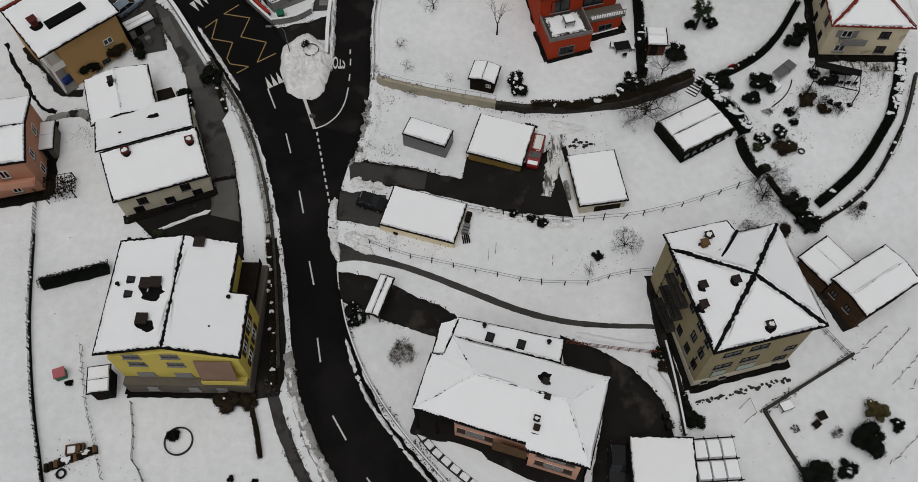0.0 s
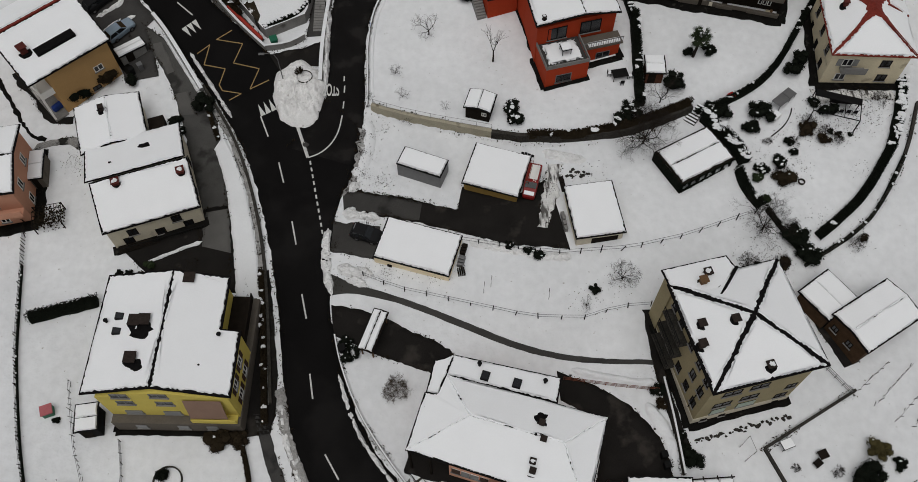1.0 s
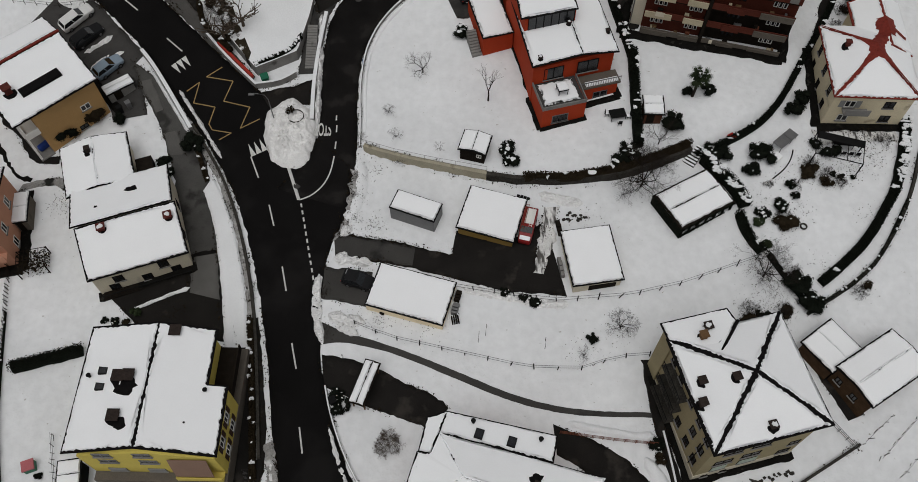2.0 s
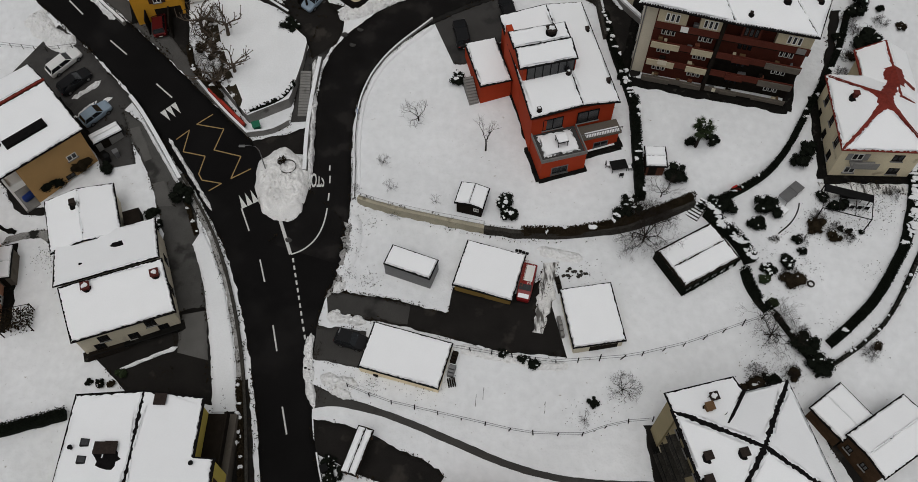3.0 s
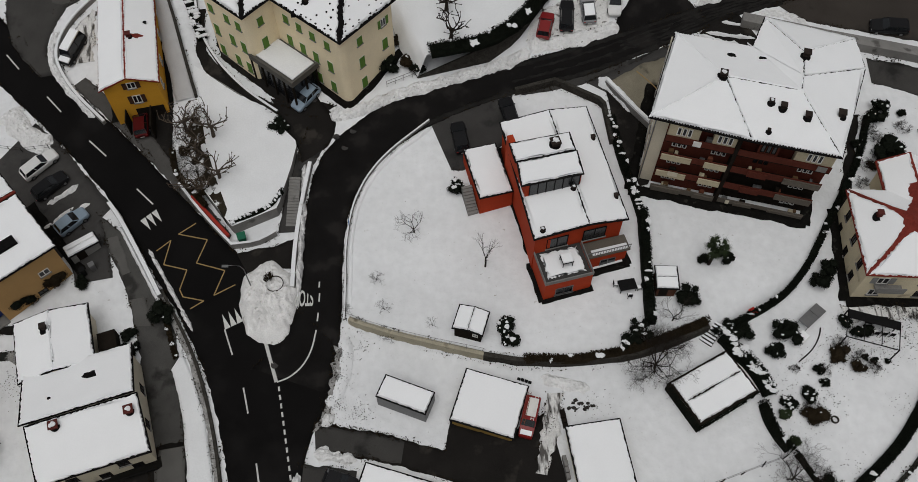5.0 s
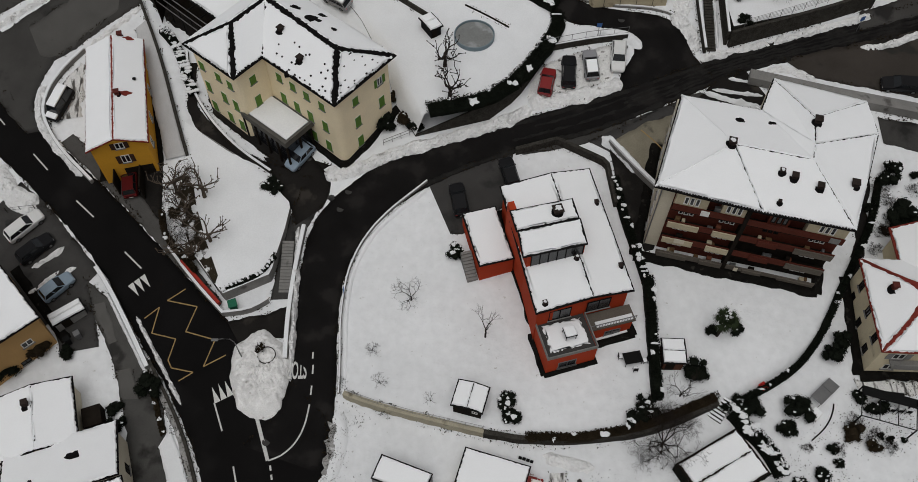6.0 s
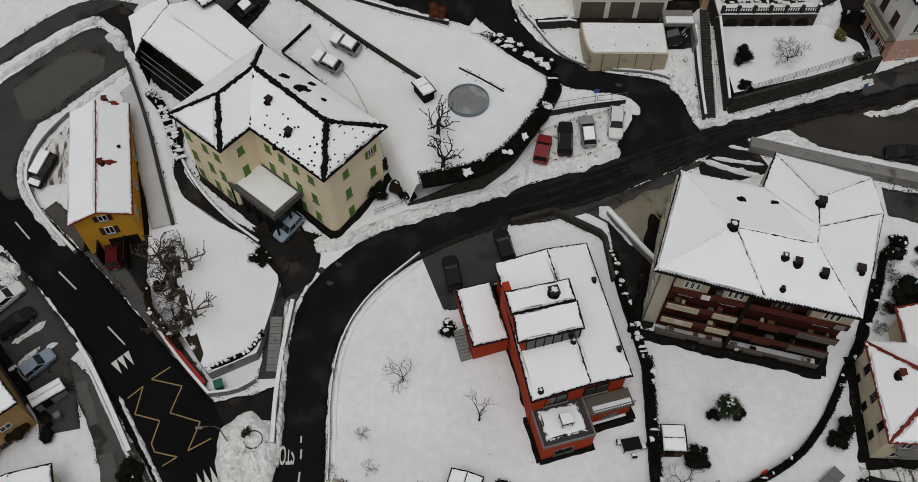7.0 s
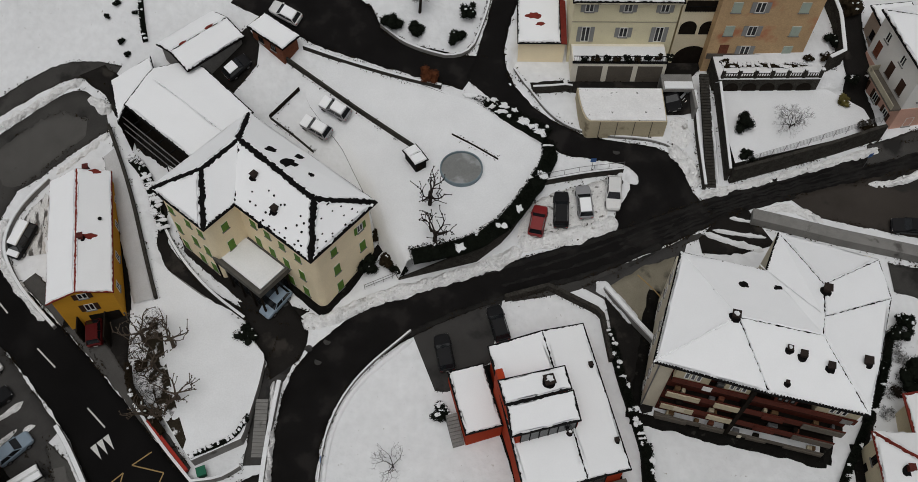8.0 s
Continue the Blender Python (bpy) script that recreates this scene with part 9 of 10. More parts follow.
def car(x, y, rz, paint, label, length=4.2, snow=0.0, kind="hatch", dz=0.06, name="car"):
    """A parked car; the nose points along local +x."""
    z = level(x, y) + dz
    t = thing(name, x, y, z, rz, label, "car", "parked cars")
    d = np.array([level(x + math.cos(radians(rz)), y + math.sin(radians(rz))) - level(x, y), level(x - math.sin(radians(rz)), y + math.cos(radians(rz))) - level(x, y)])
    t.matrix_world = Matrix.Translation((x, y, z)) @ Euler((0, 0, radians(rz))).to_matrix().to_4x4() @ Euler((math.atan(d[1]), -math.atan(d[0]), 0)).to_matrix().to_4x4()
    L, W = length / 2, 0.88
    bm = bmesh.new()
    hood = 0.86 if kind != "van" else 1.0
    loft(bm, [ring(-L, W * 0.86, 0.38, 0.88), ring(-L + 0.12, W * 0.95, 0.26, 0.96), ring(-L + 0.6, W, 0.22, 0.98), ring(-0.1 * L, W, 0.2, 0.97), ring(0.42 * L, W, 0.2, 0.95), ring(0.7 * L, W * 0.98, 0.22, hood), ring(L - 0.16, W * 0.9, 0.26, hood - 0.1), ring(L, W * 0.74, 0.36, hood - 0.24)])
    body = part("body", bm, paint, t)
    for f in body.data.polygons:
        f.use_smooth = False
    xr0, xr1 = (-L + 0.12, 0.44 * L) if kind == "hatch" else ((-L + 0.08, 0.66 * L) if kind == "van" else (-0.62 * L, 0.42 * L))
    top = 1.46 if kind != "van" else 1.95
    rr0, rr1 = (xr0 + 0.38, xr1 - 0.72) if kind != "van" else (xr0 + 0.1, xr1 - 0.5)
    bm = bmesh.new()
    loft(bm, [[(xr0, -W * 0.9, 0.9), (rr0, -W * 0.72, top), (rr0, W * 0.72, top), (xr0, W * 0.9, 0.9)], [((xr0 + xr1) / 2, -W * 0.93, 0.93), ((rr0 + rr1) / 2, -W * 0.76, top + 0.03), ((rr0 + rr1) / 2, W * 0.76, top + 0.03), ((xr0 + xr1) / 2, W * 0.93, 0.93)], [(xr1, -W * 0.9, 0.9), (rr1, -W * 0.74, top), (rr1, W * 0.74, top), (xr1, W * 0.9, 0.9)]])
    part("cabin_glass", bm, CARGLASS, t)
    bm = bmesh.new()
    box(bm, rr0 - 0.03, rr1 + 0.04, -W * 0.77, W * 0.77, top - 0.02, top + 0.06, bevel=0.03)
    part("roof", bm, paint, t)
    for sx, base in ((rr0 + 0.02, xr0), (rr1 - 0.02, xr1), ((rr0 + rr1) / 2, (xr0 + xr1) / 2)):
        for s in (-1, 1):
            bm = bmesh.new()
            tube(bm, [(sx, s * W * 0.765, top), (base, s * W * 0.93, 0.92)], [0.045, 0.05], 5)
            part("pillar", bm, paint, t)
    for wx in (-L + 0.82, L - 0.82):
        for s in (-1, 1):
            w = hang("wheel", pane_mesh(("tyre",), lambda b: tube(b, [(0, -0.1, 0), (0, -0.06, 0), (0, 0.1, 0)], [0.29, 0.32, 0.32], 18), RUBBER), t, pose(wx, s * (W - 0.07), 0.31, 0, 0, 0 if s < 0 else 180))
            hang("rim", pane_mesh(("rim",), lambda b: tube(b, [(0, -0.12, 0), (0, -0.08, 0)], [0.19, 0.21], 12), GREY_METAL), w)
    for s in (-1, 1):
        hang("headlight", pane_mesh(("headlight",), lambda b: box(b, -0.12, 0.03, -0.16, 0.16, -0.06, 0.06, bevel=0.03), HEADLIGHT), t, pose(L - 0.1, s * W * 0.66, 0.64))
        hang("tail_light", pane_mesh(("tail_light",), lambda b: box(b, -0.03, 0.05, -0.12, 0.12, -0.1, 0.1, bevel=0.02), TAILLIGHT), t, pose(-L + 0.02, s * W * 0.72, 0.78))
        bm = bmesh.new()
        box(bm, 0.3 * L, 0.3 * L + 0.14, s * (W + 0.02) - 0.07, s * (W + 0.02) + 0.09, 0.9, 1.04, bevel=0.03)
        part("mirror", bm, paint, t)
    for xx in (L - 0.02, -L + 0.0):
        hang("number_plate", pane_mesh(("number_plate",), lambda b: box(b, -0.02, 0.02, -0.25, 0.25, -0.055, 0.055), WHITE), t, pose(xx, 0, 0.47))
    if snow:
        bm = bmesh.new()
        box(bm, rr0 + 0.02, rr1 - 0.02, -W * 0.7, W * 0.7, top + 0.05, top + 0.06 + snow, bevel=min(0.08, snow * 0.4))
        part("snow_cover", bm, SNOW_ROOF, t)
        if snow > 0.15:
            for a, b, zz in ((xr1 - 0.1, L - 0.15, hood - 0.06), (-L + 0.1, xr0 + 0.1, 0.95)):
                if b - a > 0.3:
                    bm = bmesh.new()
                    box(bm, a, b, -W * 0.85, W * 0.85, zz - 0.02, zz + snow, bevel=0.06)
                    part("snow_cover", bm, SNOW_ROOF, t)
    return t


SILVER, BLACK, CWHITE = car_paint("silver", (0.34, 0.35, 0.36)), car_paint("black", (0.012, 0.012, 0.013)), car_paint("white", (0.62, 0.62, 0.61))
CRED, BLUE, GREYC = car_paint("red", (0.19, 0.009, 0.009)), car_paint("pale_blue", (0.22, 0.28, 0.34)), car_paint("grey", (0.24, 0.24, 0.25))
car(13.3, 105.3, 76, CRED, "small red car parked nose-out in shovelled snow", 3.8)
car(16.0, 106.5, 86, BLACK, "black estate car parked in shovelled snow", 4.5)
car(18.7, 107.3, 93, GREYC, "grey car with frosted roof parked in snow", 4.1, 0.05)
car(22.1, 108.2, -97, CWHITE, "white hatchback parked beside a snow bank", 4.2)
car(54.6, 102.7, 172, BLACK, "black car parked in the lot", 4.5)
car(-16.3, 97.2, 230, BLUE, "pale blue hatchback beside the villa porch", 4.0)
car(2.5, 90.6, 100, BLACK, "black hatchback parked in the courtyard", 4.2)
car(8.4, 93.6, 104, BLACK, "dark car parked beside a wall", 4.2)
car(-48.6, 90.2, 43, CWHITE, "white station wagon parked in the bay", 4.8)
car(-46.7, 87.2, 42, BLACK, "black car parked in the bay", 4.5)
car(-43.1, 82.2, 43, BLUE, "pale blue hatchback in the bay", 4.0)
car(-12.6, 117.9, 148, GREYC, "parked car buried under thick snow", 4.0, 0.28, dz=0.4)
car(-10.4, 120.2, 148, GREYC, "parked car buried under thick snow", 4.0, 0.3, dz=0.3)
car(-16.9, 132.6, 150, CWHITE, "white car parked beside the lane", 4.2, 0.1)
car(30.3, 119.9, 268, BLACK, "dark car half inside a sunken garage", 3.8, 0.0)
car(-9.8, 51.2, -18, BLACK, "black car parked beside a garage", 3.5)
car(15.4, 21.7, -95, BLACK, "black car parked beside a carport", 4.3, 0.0)
car(-36.6, 95.2, 100, car_paint("dark_red", (0.07, 0.006, 0.006)), "dark red pickup in front of a garage", 4.2)
car(-22.7, 126.2, 40, BLACK, "dark car with snow on its roof beside a hut", 3.6, 0.15)

cb = thing("carport_walls", -36.6, 95.2, level(-36.6, 95.2), 100, "dark open carport walls round a pickup", "carport")
for y0, y1, x0, x1, h in ((-1.55, -1.4, -2.4, 2.7, 2.3), (1.4, 1.55, -1.2, 2.7, 2.3), (-1.4, 1.4, 2.55, 2.7, 2.6), (-1.4, 1.4, 1.3, 2.55, 0.0)):
    if h:
        bm = bmesh.new()
        box(bm, x0, x1, y0, y1, -0.2, h)
        part("wall", bm, WOOD_AND_SHADE, cb)
bm = bmesh.new()
box(bm, 0.9, 2.55, -1.4, 1.4, 2.3, 2.42)
part("roof", bm, WOOD_AND_SHADE, cb)

car(-46.9, 106.1, -112, BLACK, "dark van deep in snow beside the orange house", 4.6, 0.24, kind="van", dz=0.1)

# red utility van with ladders on its roof
rv = thing("utility_van", 9.05, 57.2, level(9.05, 57.2) + 0.06, -105, "red utility van with ladders on its roof rack", "van")
bm = bmesh.new()
loft(bm, [ring(-2.3, 0.85, 0.3, 1.7), ring(-2.2, 0.92, 0.25, 1.78), ring(0.6, 0.92, 0.25, 1.78), ring(1.2, 0.92, 0.25, 1.25), ring(2.2, 0.85, 0.28, 1.0), ring(2.35, 0.75, 0.35, 0.8)])
part("body", bm, CRED, rv)
bm = bmesh.new()
loft(bm, [[(0.62, -0.8, 1.66), (0.62, 0.8, 1.66), (0.64, 0.8, 1.76), (0.64, -0.8, 1.76)], [(1.2, -0.8, 1.24), (1.2, 0.8, 1.24), (1.24, 0.8, 1.3), (1.24, -0.8, 1.3)]])
part("windscreen", bm, CARGLASS, rv)
bm = bmesh.new()
box(bm, -2.0, 0.2, -0.5, 0.7, 1.78, 1.86, bevel=0.02)
part("roof_panel", bm, WHITE, rv, "white panel with snow")
bm = bmesh.new()
for s in (-0.75, -0.4):
    box(bm, -2.5, 1.3, s - 0.025, s + 0.025, 1.95, 2.02)
for k in range(12):
    box(bm, -2.4 + k * 0.31, -2.36 + k * 0.31, -0.75, -0.4, 1.96, 2.0)
part("ladder", bm, RUST, rv)
bm = bmesh.new()
for s in (0.2, 0.55):
    box(bm, -2.3, 0.7, s - 0.025, s + 0.025, 1.95, 2.02)
for k in range(10):
    box(bm, -2.2 + k * 0.3, -2.16 + k * 0.3, 0.2, 0.55, 1.96, 2.0)
part("ladder", bm, WHITE, rv)
bm = bmesh.new()
box(bm, 1.35, 2.2, -0.7, 0.7, 1.0, 1.14, bevel=0.04)
part("snow_cover", bm, SNOW_ROOF, rv)
rv.matrix_world = rv.matrix_world @ Matrix.Diagonal((0.9, 0.84, 0.9, 1))
for wx in (-1.4, 1.5):
    for s in (-0.95, 0.8):
        bm = bmesh.new()
        tube(bm, [(wx, s, 0.32), (wx, s + 0.16, 0.32)], [0.32, 0.32], 14)
        part("wheel", bm, RUBBER, rv)

# ---------------- small structures ----------------
def posts_of(parent, pts, h, r, material, name="post", z0=-0.3):
    for x, y in pts:
        bm = bmesh.new()
        box(bm, x - r, x + r, y - r, y + r, z0, h)
        part(name, bm, material, parent)


def shed(x, y, rz, w, d, h, material, label, zb=None, rise=0.3, along="x", over=0.25, win=None, category="shed"):
    t = thing("garden_shed", x, y, level(x, y) if zb is None else zb, rz, label, category, "garden sheds")
    block(t, w, d, -0.4, h, material, gable_to=h + rise, along=along)
    roof(t, gable(w + 2 * over, d + 2 * over, h + 0.05, h + rise + 0.08, along), DARK_METAL, inset=0.05, ridge=0.015, snow=0.18, jag=0.02, seed=int(abs(x)))
    door(t, side("S", w, d, -w * 0.15, 0), min(1.0, w * 0.45), min(1.8, h - 0.1), WOOD_AND_SHADE)
    if win:
        window(t, side("S", w, d, w * 0.28, h * 0.45), 0.6, 0.6, frame_mat=WHITE, sill=False)
    return t


shed(3.3, 66.9, -17, 2.9, 2.5, 1.9, WOOD_AND_SHADE, "dark wooden garden shed with snowy gable roof", rise=0.35, along="y", win=True)
shed(24.15, 71.0, -3, 2.0, 2.4, 1.9, mat("reddish_wood", (0.09, 0.035, 0.02), 0.8, 2, 0.3, 18, 0.2, 0.02), "small reddish-brown hut with a snowy roof", rise=0.1)
shed(-36.8, 30.2, 8, 1.9, 2.5, 2.5, DARK_METAL, "dark low shed with a snow-covered roof", rise=0.02)
shed(-49.4, 61.3, 9, 1.4, 3.8, 2.2, GREYBROWN, "narrow lean-to beside a house with snow on top", rise=0.08)
shed(-0.7, 112.9, 32, 1.4, 2.4, 1.6, DARK_METAL, "small dark box hut in a garden", zb=12.5, rise=0.1)
shed(-41.0, 78.45, 36, 3.4, 1.3, 1.6, CONCRETE, "concrete bin shelter with snow on its roof", rise=0.05)


# carport with snow-covered flat roof beside the salmon house
cp = thing("carport", 19.55, 19.3, level(19.55, 19.3), -2, "flat-roofed carport covered with snow", "carport")
posts_of(cp, [(sx, sy) for sx in (-2.9, 2.9) for sy in (-4.0, 0, 4.0)], 2.6, 0.08, WOOD_AND_SHADE)
roof(cp, slab_roof(6.4, 9.0, 2.75, 2.85), DARK_METAL, inset=0.05, snow=0.22, seed=31)
pg = thing("pergola", 25.0, 19.5, level(25.0, 19.5), 3, "dark timber pergola with a grid of beams holding snow", "pergola")
posts_of(pg, [(sx, sy) for sx in (-2.0, 2.0) for sy in (-4.0, 0, 4.0)], 2.4, 0.07, WOOD_AND_SHADE)
for k in range(4):
    bm = bmesh.new()
    box(bm, -2.2 + k * 1.4, -2.12 + k * 1.4, -4.4, 4.4, 2.4, 2.55)
    part("beam", bm, WOOD_AND_SHADE, pg)
for k in range(5):
    bm = bmesh.new()
    box(bm, -2.3, 2.3, -4.3 + k * 2.1, -4.2 + k * 2.1, 2.5, 2.65)
    part("crossbeam", bm, WOOD_AND_SHADE, pg)
for k in range(3):
    for j in range(4):
        bm = bmesh.new()
        box(bm, -1.98 + k * 1.4, -0.75 + k * 1.4, -4.0 + j * 2.1, -2.3 + j * 2.1, 2.42, 2.6, bevel=0.05)
        part("snow_panel", bm, SNOW_ROOF, pg)

# long narrow canopy beside the low driveway
cn = thing("canopy", -8.5, 39.0, level(-8.5, 39.0), -19, "narrow white-topped canopy on posts beside a driveway", "canopy")
posts_of(cn, [(sx, sy) for sx in (-0.6, 0.6) for sy in (-2.0, 2.0)], 2.1, 0.06, WOOD)
roof(cn, gable(1.7, 4.9, 2.15, 2.3, "y"), WOOD_AND_SHADE, inset=0.05, ridge=0.03, snow=0.16, seed=33)

# timber arbour beside the big garden
ar = thing("arbour", 27.75, 59.6, level(27.75, 59.6) - 0.2, 28.5, "long ivy-clad arbour roofed with snow", "arbour")
posts_of(ar, [(sx, sy) for sx in (-3.4, -1.1, 1.1, 3.4) for sy in (-2.3, 2.3)], 1.6, 0.12, WOOD_AND_SHADE)
roof(ar, [[(-3.7, -2.6, 1.62), (3.7, -2.6, 1.62), (3.7, 0, 1.8), (-3.7, 0, 1.8)], [(-3.7, 0, 1.8), (3.7, 0, 1.8), (3.7, 2.6, 1.62), (-3.7, 2.6, 1.62)]], WOOD_AND_SHADE, inset=0.12, ridge=0.015, snow=0.2, jag=0.04, seed=34)
bm = bmesh.new()
rng = random.Random(8)
for k in range(1600):
    s = rng.uniform(-3.8, 3.8)
    if rng.random() < 0.6:
        leaf(bm, (s, -2.66 + rng.gauss(0, 0.05), rng.choice((rng.uniform(0.0, 0.35), rng.uniform(1.25, 1.6))) if (s + 3.8) % 1.15 > 0.3 else rng.uniform(0, 1.6)), 0.1, rng)
    else:
        leaf(bm, (-3.76 + rng.gauss(0, 0.05), rng.uniform(-2.7, 2.6), rng.uniform(0.0, 1.6)), 0.1, rng)
for k in range(7):
    box(bm, -3.8 + k * 1.15, -3.48 + k * 1.15, -2.7, -2.6, 0, 1.6)
box(bm, -3.8, 3.8, -2.7, -2.6, 1.35, 1.6)
box(bm, -3.8, 3.8, -2.7, -2.6, -0.1, 0.35)
box(bm, -3.8, -3.7, -2.7, 2.6, -0.1, 1.6)
part("ivy", bm, LEAF, ar)
for k in range(7):
    bm = bmesh.new()
    box(bm, -4.1, -2.5, -2.2 + k * 0.72, -2.1 + k * 0.72, 1.72, 1.84)
    part("rafter", bm, WOOD_AND_SHADE, ar)

# frame swing, tables, bins and other clutter
def table(x, y, rz, w, d, h, material, label, legs=True, name="garden_table", snow=0.1, dz=0.0, category="table"):
    t = thing(name, x, y, level(x, y) + dz, rz, label, category)
    bm = bmesh.new()
    box(bm, -w / 2, w / 2, -d / 2, d / 2, h - 0.06, h, bevel=0.015)
    part("tabletop", bm, material, t)
    if legs:
        for sx in (-1, 1):
            for sy in (-1, 1):
                bm = bmesh.new()
                box(bm, sx * (w / 2 - 0.1) - 0.03, sx * (w / 2 - 0.1) + 0.03, sy * (d / 2 - 0.1) - 0.03, sy * (d / 2 - 0.1) + 0.03, -0.1, h - 0.06)
                part("leg", bm, material, t)
    if snow:
        bm = bmesh.new()
        box(bm, -w / 2 + 0.04, w / 2 - 0.04, -d / 2 + 0.04, d / 2 - 0.04, h, h + snow, bevel=snow * 0.4)
        part("snow_cover", bm, SNOW_ROOF, t)
    return t


def chair(x, y, rz, material, label, snow=0.08, dz=0.0):
    t = thing("garden_chair", x, y, level(x, y) + dz, rz, label, "chair", "garden chairs")
    bm = bmesh.new()
    box(bm, -0.24, 0.24, -0.24, 0.24, 0.4, 0.45)
    part("seat", bm, material, t)
    bm = bmesh.new()
    box(bm, -0.24, 0.24, 0.2, 0.25, 0.45, 0.95, bevel=0.02)
    part("backrest", bm, material, t)
    for sx in (-0.2, 0.2):
        for sy in (-0.2, 0.2):
            bm = bmesh.new()
            box(bm, sx - 0.02, sx + 0.02, sy - 0.02, sy + 0.02, -0.1, 0.4)
            part("leg", bm, material, t)
    if snow:
        bm = bmesh.new()
        box(bm, -0.22, 0.22, -0.22, 0.18, 0.45, 0.45 + snow, bevel=0.03)
        part("snow_cover", bm, SNOW_ROOF, t)


def bin_(x, y, rz, material, label, h=1.1, w=0.6, dz=0.0):
    t = thing("waste_bin", x, y, level(x, y) + dz, rz, label, "bin", "waste bins")
    bm = bmesh.new()
    loft(bm, [[(-w * 0.4, -w * 0.4, 0), (w * 0.4, -w * 0.4, 0), (w * 0.4, w * 0.4, 0), (-w * 0.4, w * 0.4, 0)], [(-w / 2, -w / 2, h), (w / 2, -w / 2, h), (w / 2, w / 2, h), (-w / 2, w / 2, h)]])
    part("body", bm, material, t)
    bm = bmesh.new()
    box(bm, -w * 0.55, w * 0.55, -w * 0.55, w * 0.58, h, h + 0.07, bevel=0.02)
    part("lid", bm, material, t)


table(33.2, 27.2, 20, 1.3, 1.0, 0.7, DARK_METAL, "dark-framed garden table under snow")
table(36.7, 26.2, 20, 1.0, 0.9, 0.6, WOOD_AND_SHADE, "dark brown wooden garden table", snow=0.0)
table(36.1, 25.4, 35, 0.9, 0.7, 0.45, WOOD_AND_SHADE, "small dark wooden bench", snow=0.0, name="garden_bench", category="bench")
table(38.9, 66.8, 40, 2.2, 1.3, 0.9, GREY_METAL, "grey cold-frame with glazed lids", name="cold_frame", category="cold frame", snow=0.0)
table(39.9, 67.6, 40, 1.2, 1.3, 0.8, GREY_METAL, "grey cold-frame with glazed lids", name="cold_frame", category="cold frame", snow=0.0)
table(37.9, 64.9, 40, 1.3, 1.0, 0.6, WHITE, "white garden bench under snow", name="garden_bench", category="bench")
table(20.2, 71.0, 10, 1.9, 1.3, 0.75, DARK_METAL, "dark garden table beside a terrace", snow=0.0)
for dx, dy, rz in ((-1.2, 0.3, 90), (1.3, -0.2, -80), (0.2, -1.1, 180)):
    chair(20.2 + dx, 71.0 + dy, rz, DARK_METAL, "dark metal garden chair", 0.06)
table(45.7, 66.3, -8, 2.4, 1.0, 0.75, DARK_METAL, "long dark patio table with light cushions", snow=0.0)
for k in range(5):
    chair(43.9 + k * 0.8, 65.3 - 0.1 * k, 170, DARK_METAL, "dark patio chair dusted with snow", 0.1)
table(13.5, 72.6, 14, 1.25, 1.25, 0.75, DARK_METAL, "round-shouldered terrace table with snow on it", dz=3.5 + 5.4 - level(13.5, 72.6), snow=0.25)
pf = thing("patio_frame", 44.4, 64.6, level(44.4, 64.6), -18, "dark metal patio frame with a rolled awning", "pergola")
posts_of(pf, [(-2.6, -1.6), (2.6, -1.6), (-2.6, 1.6), (2.6, 1.6)], 2.2, 0.05, DARK_METAL)
for x0, x1, y0, y1 in ((-2.65, 2.65, -1.64, -1.56), (-2.65, 2.65, 0.7, 1.7), (-2.64, -2.56, -1.6, 1.6), (2.56, 2.64, -1.6, 1.6), (-0.9, -0.84, -1.6, 0.7), (0.84, 0.9, -1.6, 0.7)):
    bm = bmesh.new()
    box(bm, x0, x1, y0, y1, 2.2, 2.28)
    part("beam", bm, DARK_METAL, pf)
bin_(-40.6, 75.6, 35, DARK_METAL, "dark waste bin beside a shelter")
bin_(-39.6, 76.2, 35, GREY_METAL, "grey waste bin beside a shelter")
bin_(20.9, 25.2, 10, DARK_METAL, "dark waste bin beside a driveway")
bin_(20.7, 26.2, 10, DARK_METAL, "dark waste bin beside a driveway")
bin_(33.3, 67.9, 30, mat("red_plastic", (0.35, 0.02, 0.015), 0.5, 2, 0.1, 9, 0.0, 0.0), "small red bin beside a hedge", 0.8, 0.7)
bin_(-22.6, 78.9, 20, mat("green_plastic", (0.02, 0.12, 0.07), 0.5, 2, 0.1, 9, 0.0, 0.0), "dark green bin beside a wall", 1.0, 0.9)
bin_(-11.9, 37.7, 20, DARK_METAL, "dark bin beside a hedge", 0.9, 0.7)
# pink and green toy house
ty = thing("toy_house", -41.9, 31.6, level(-41.9, 31.6), 20, "small pink and green toy house in snow", "toy house")
bm = bmesh.new()
box(bm, -0.55, 0.55, -0.5, 0.5, -0.05, 0.8, bevel=0.04)
part("wall", bm, mat("green_toy_plastic", (0.05, 0.16, 0.1), 0.5, 2, 0.1, 9, 0, 0), ty)
bm = bmesh.new()
prism(bm, [(-0.6, -0.55), (0.6, -0.55), (0.6, 0.55), (-0.6, 0.55)], 0.8, lambda x, y: 1.0)
part("roof", bm, mat("pink_toy_plastic", (0.4, 0.12, 0.13), 0.5, 2, 0.1, 9, 0, 0), ty)
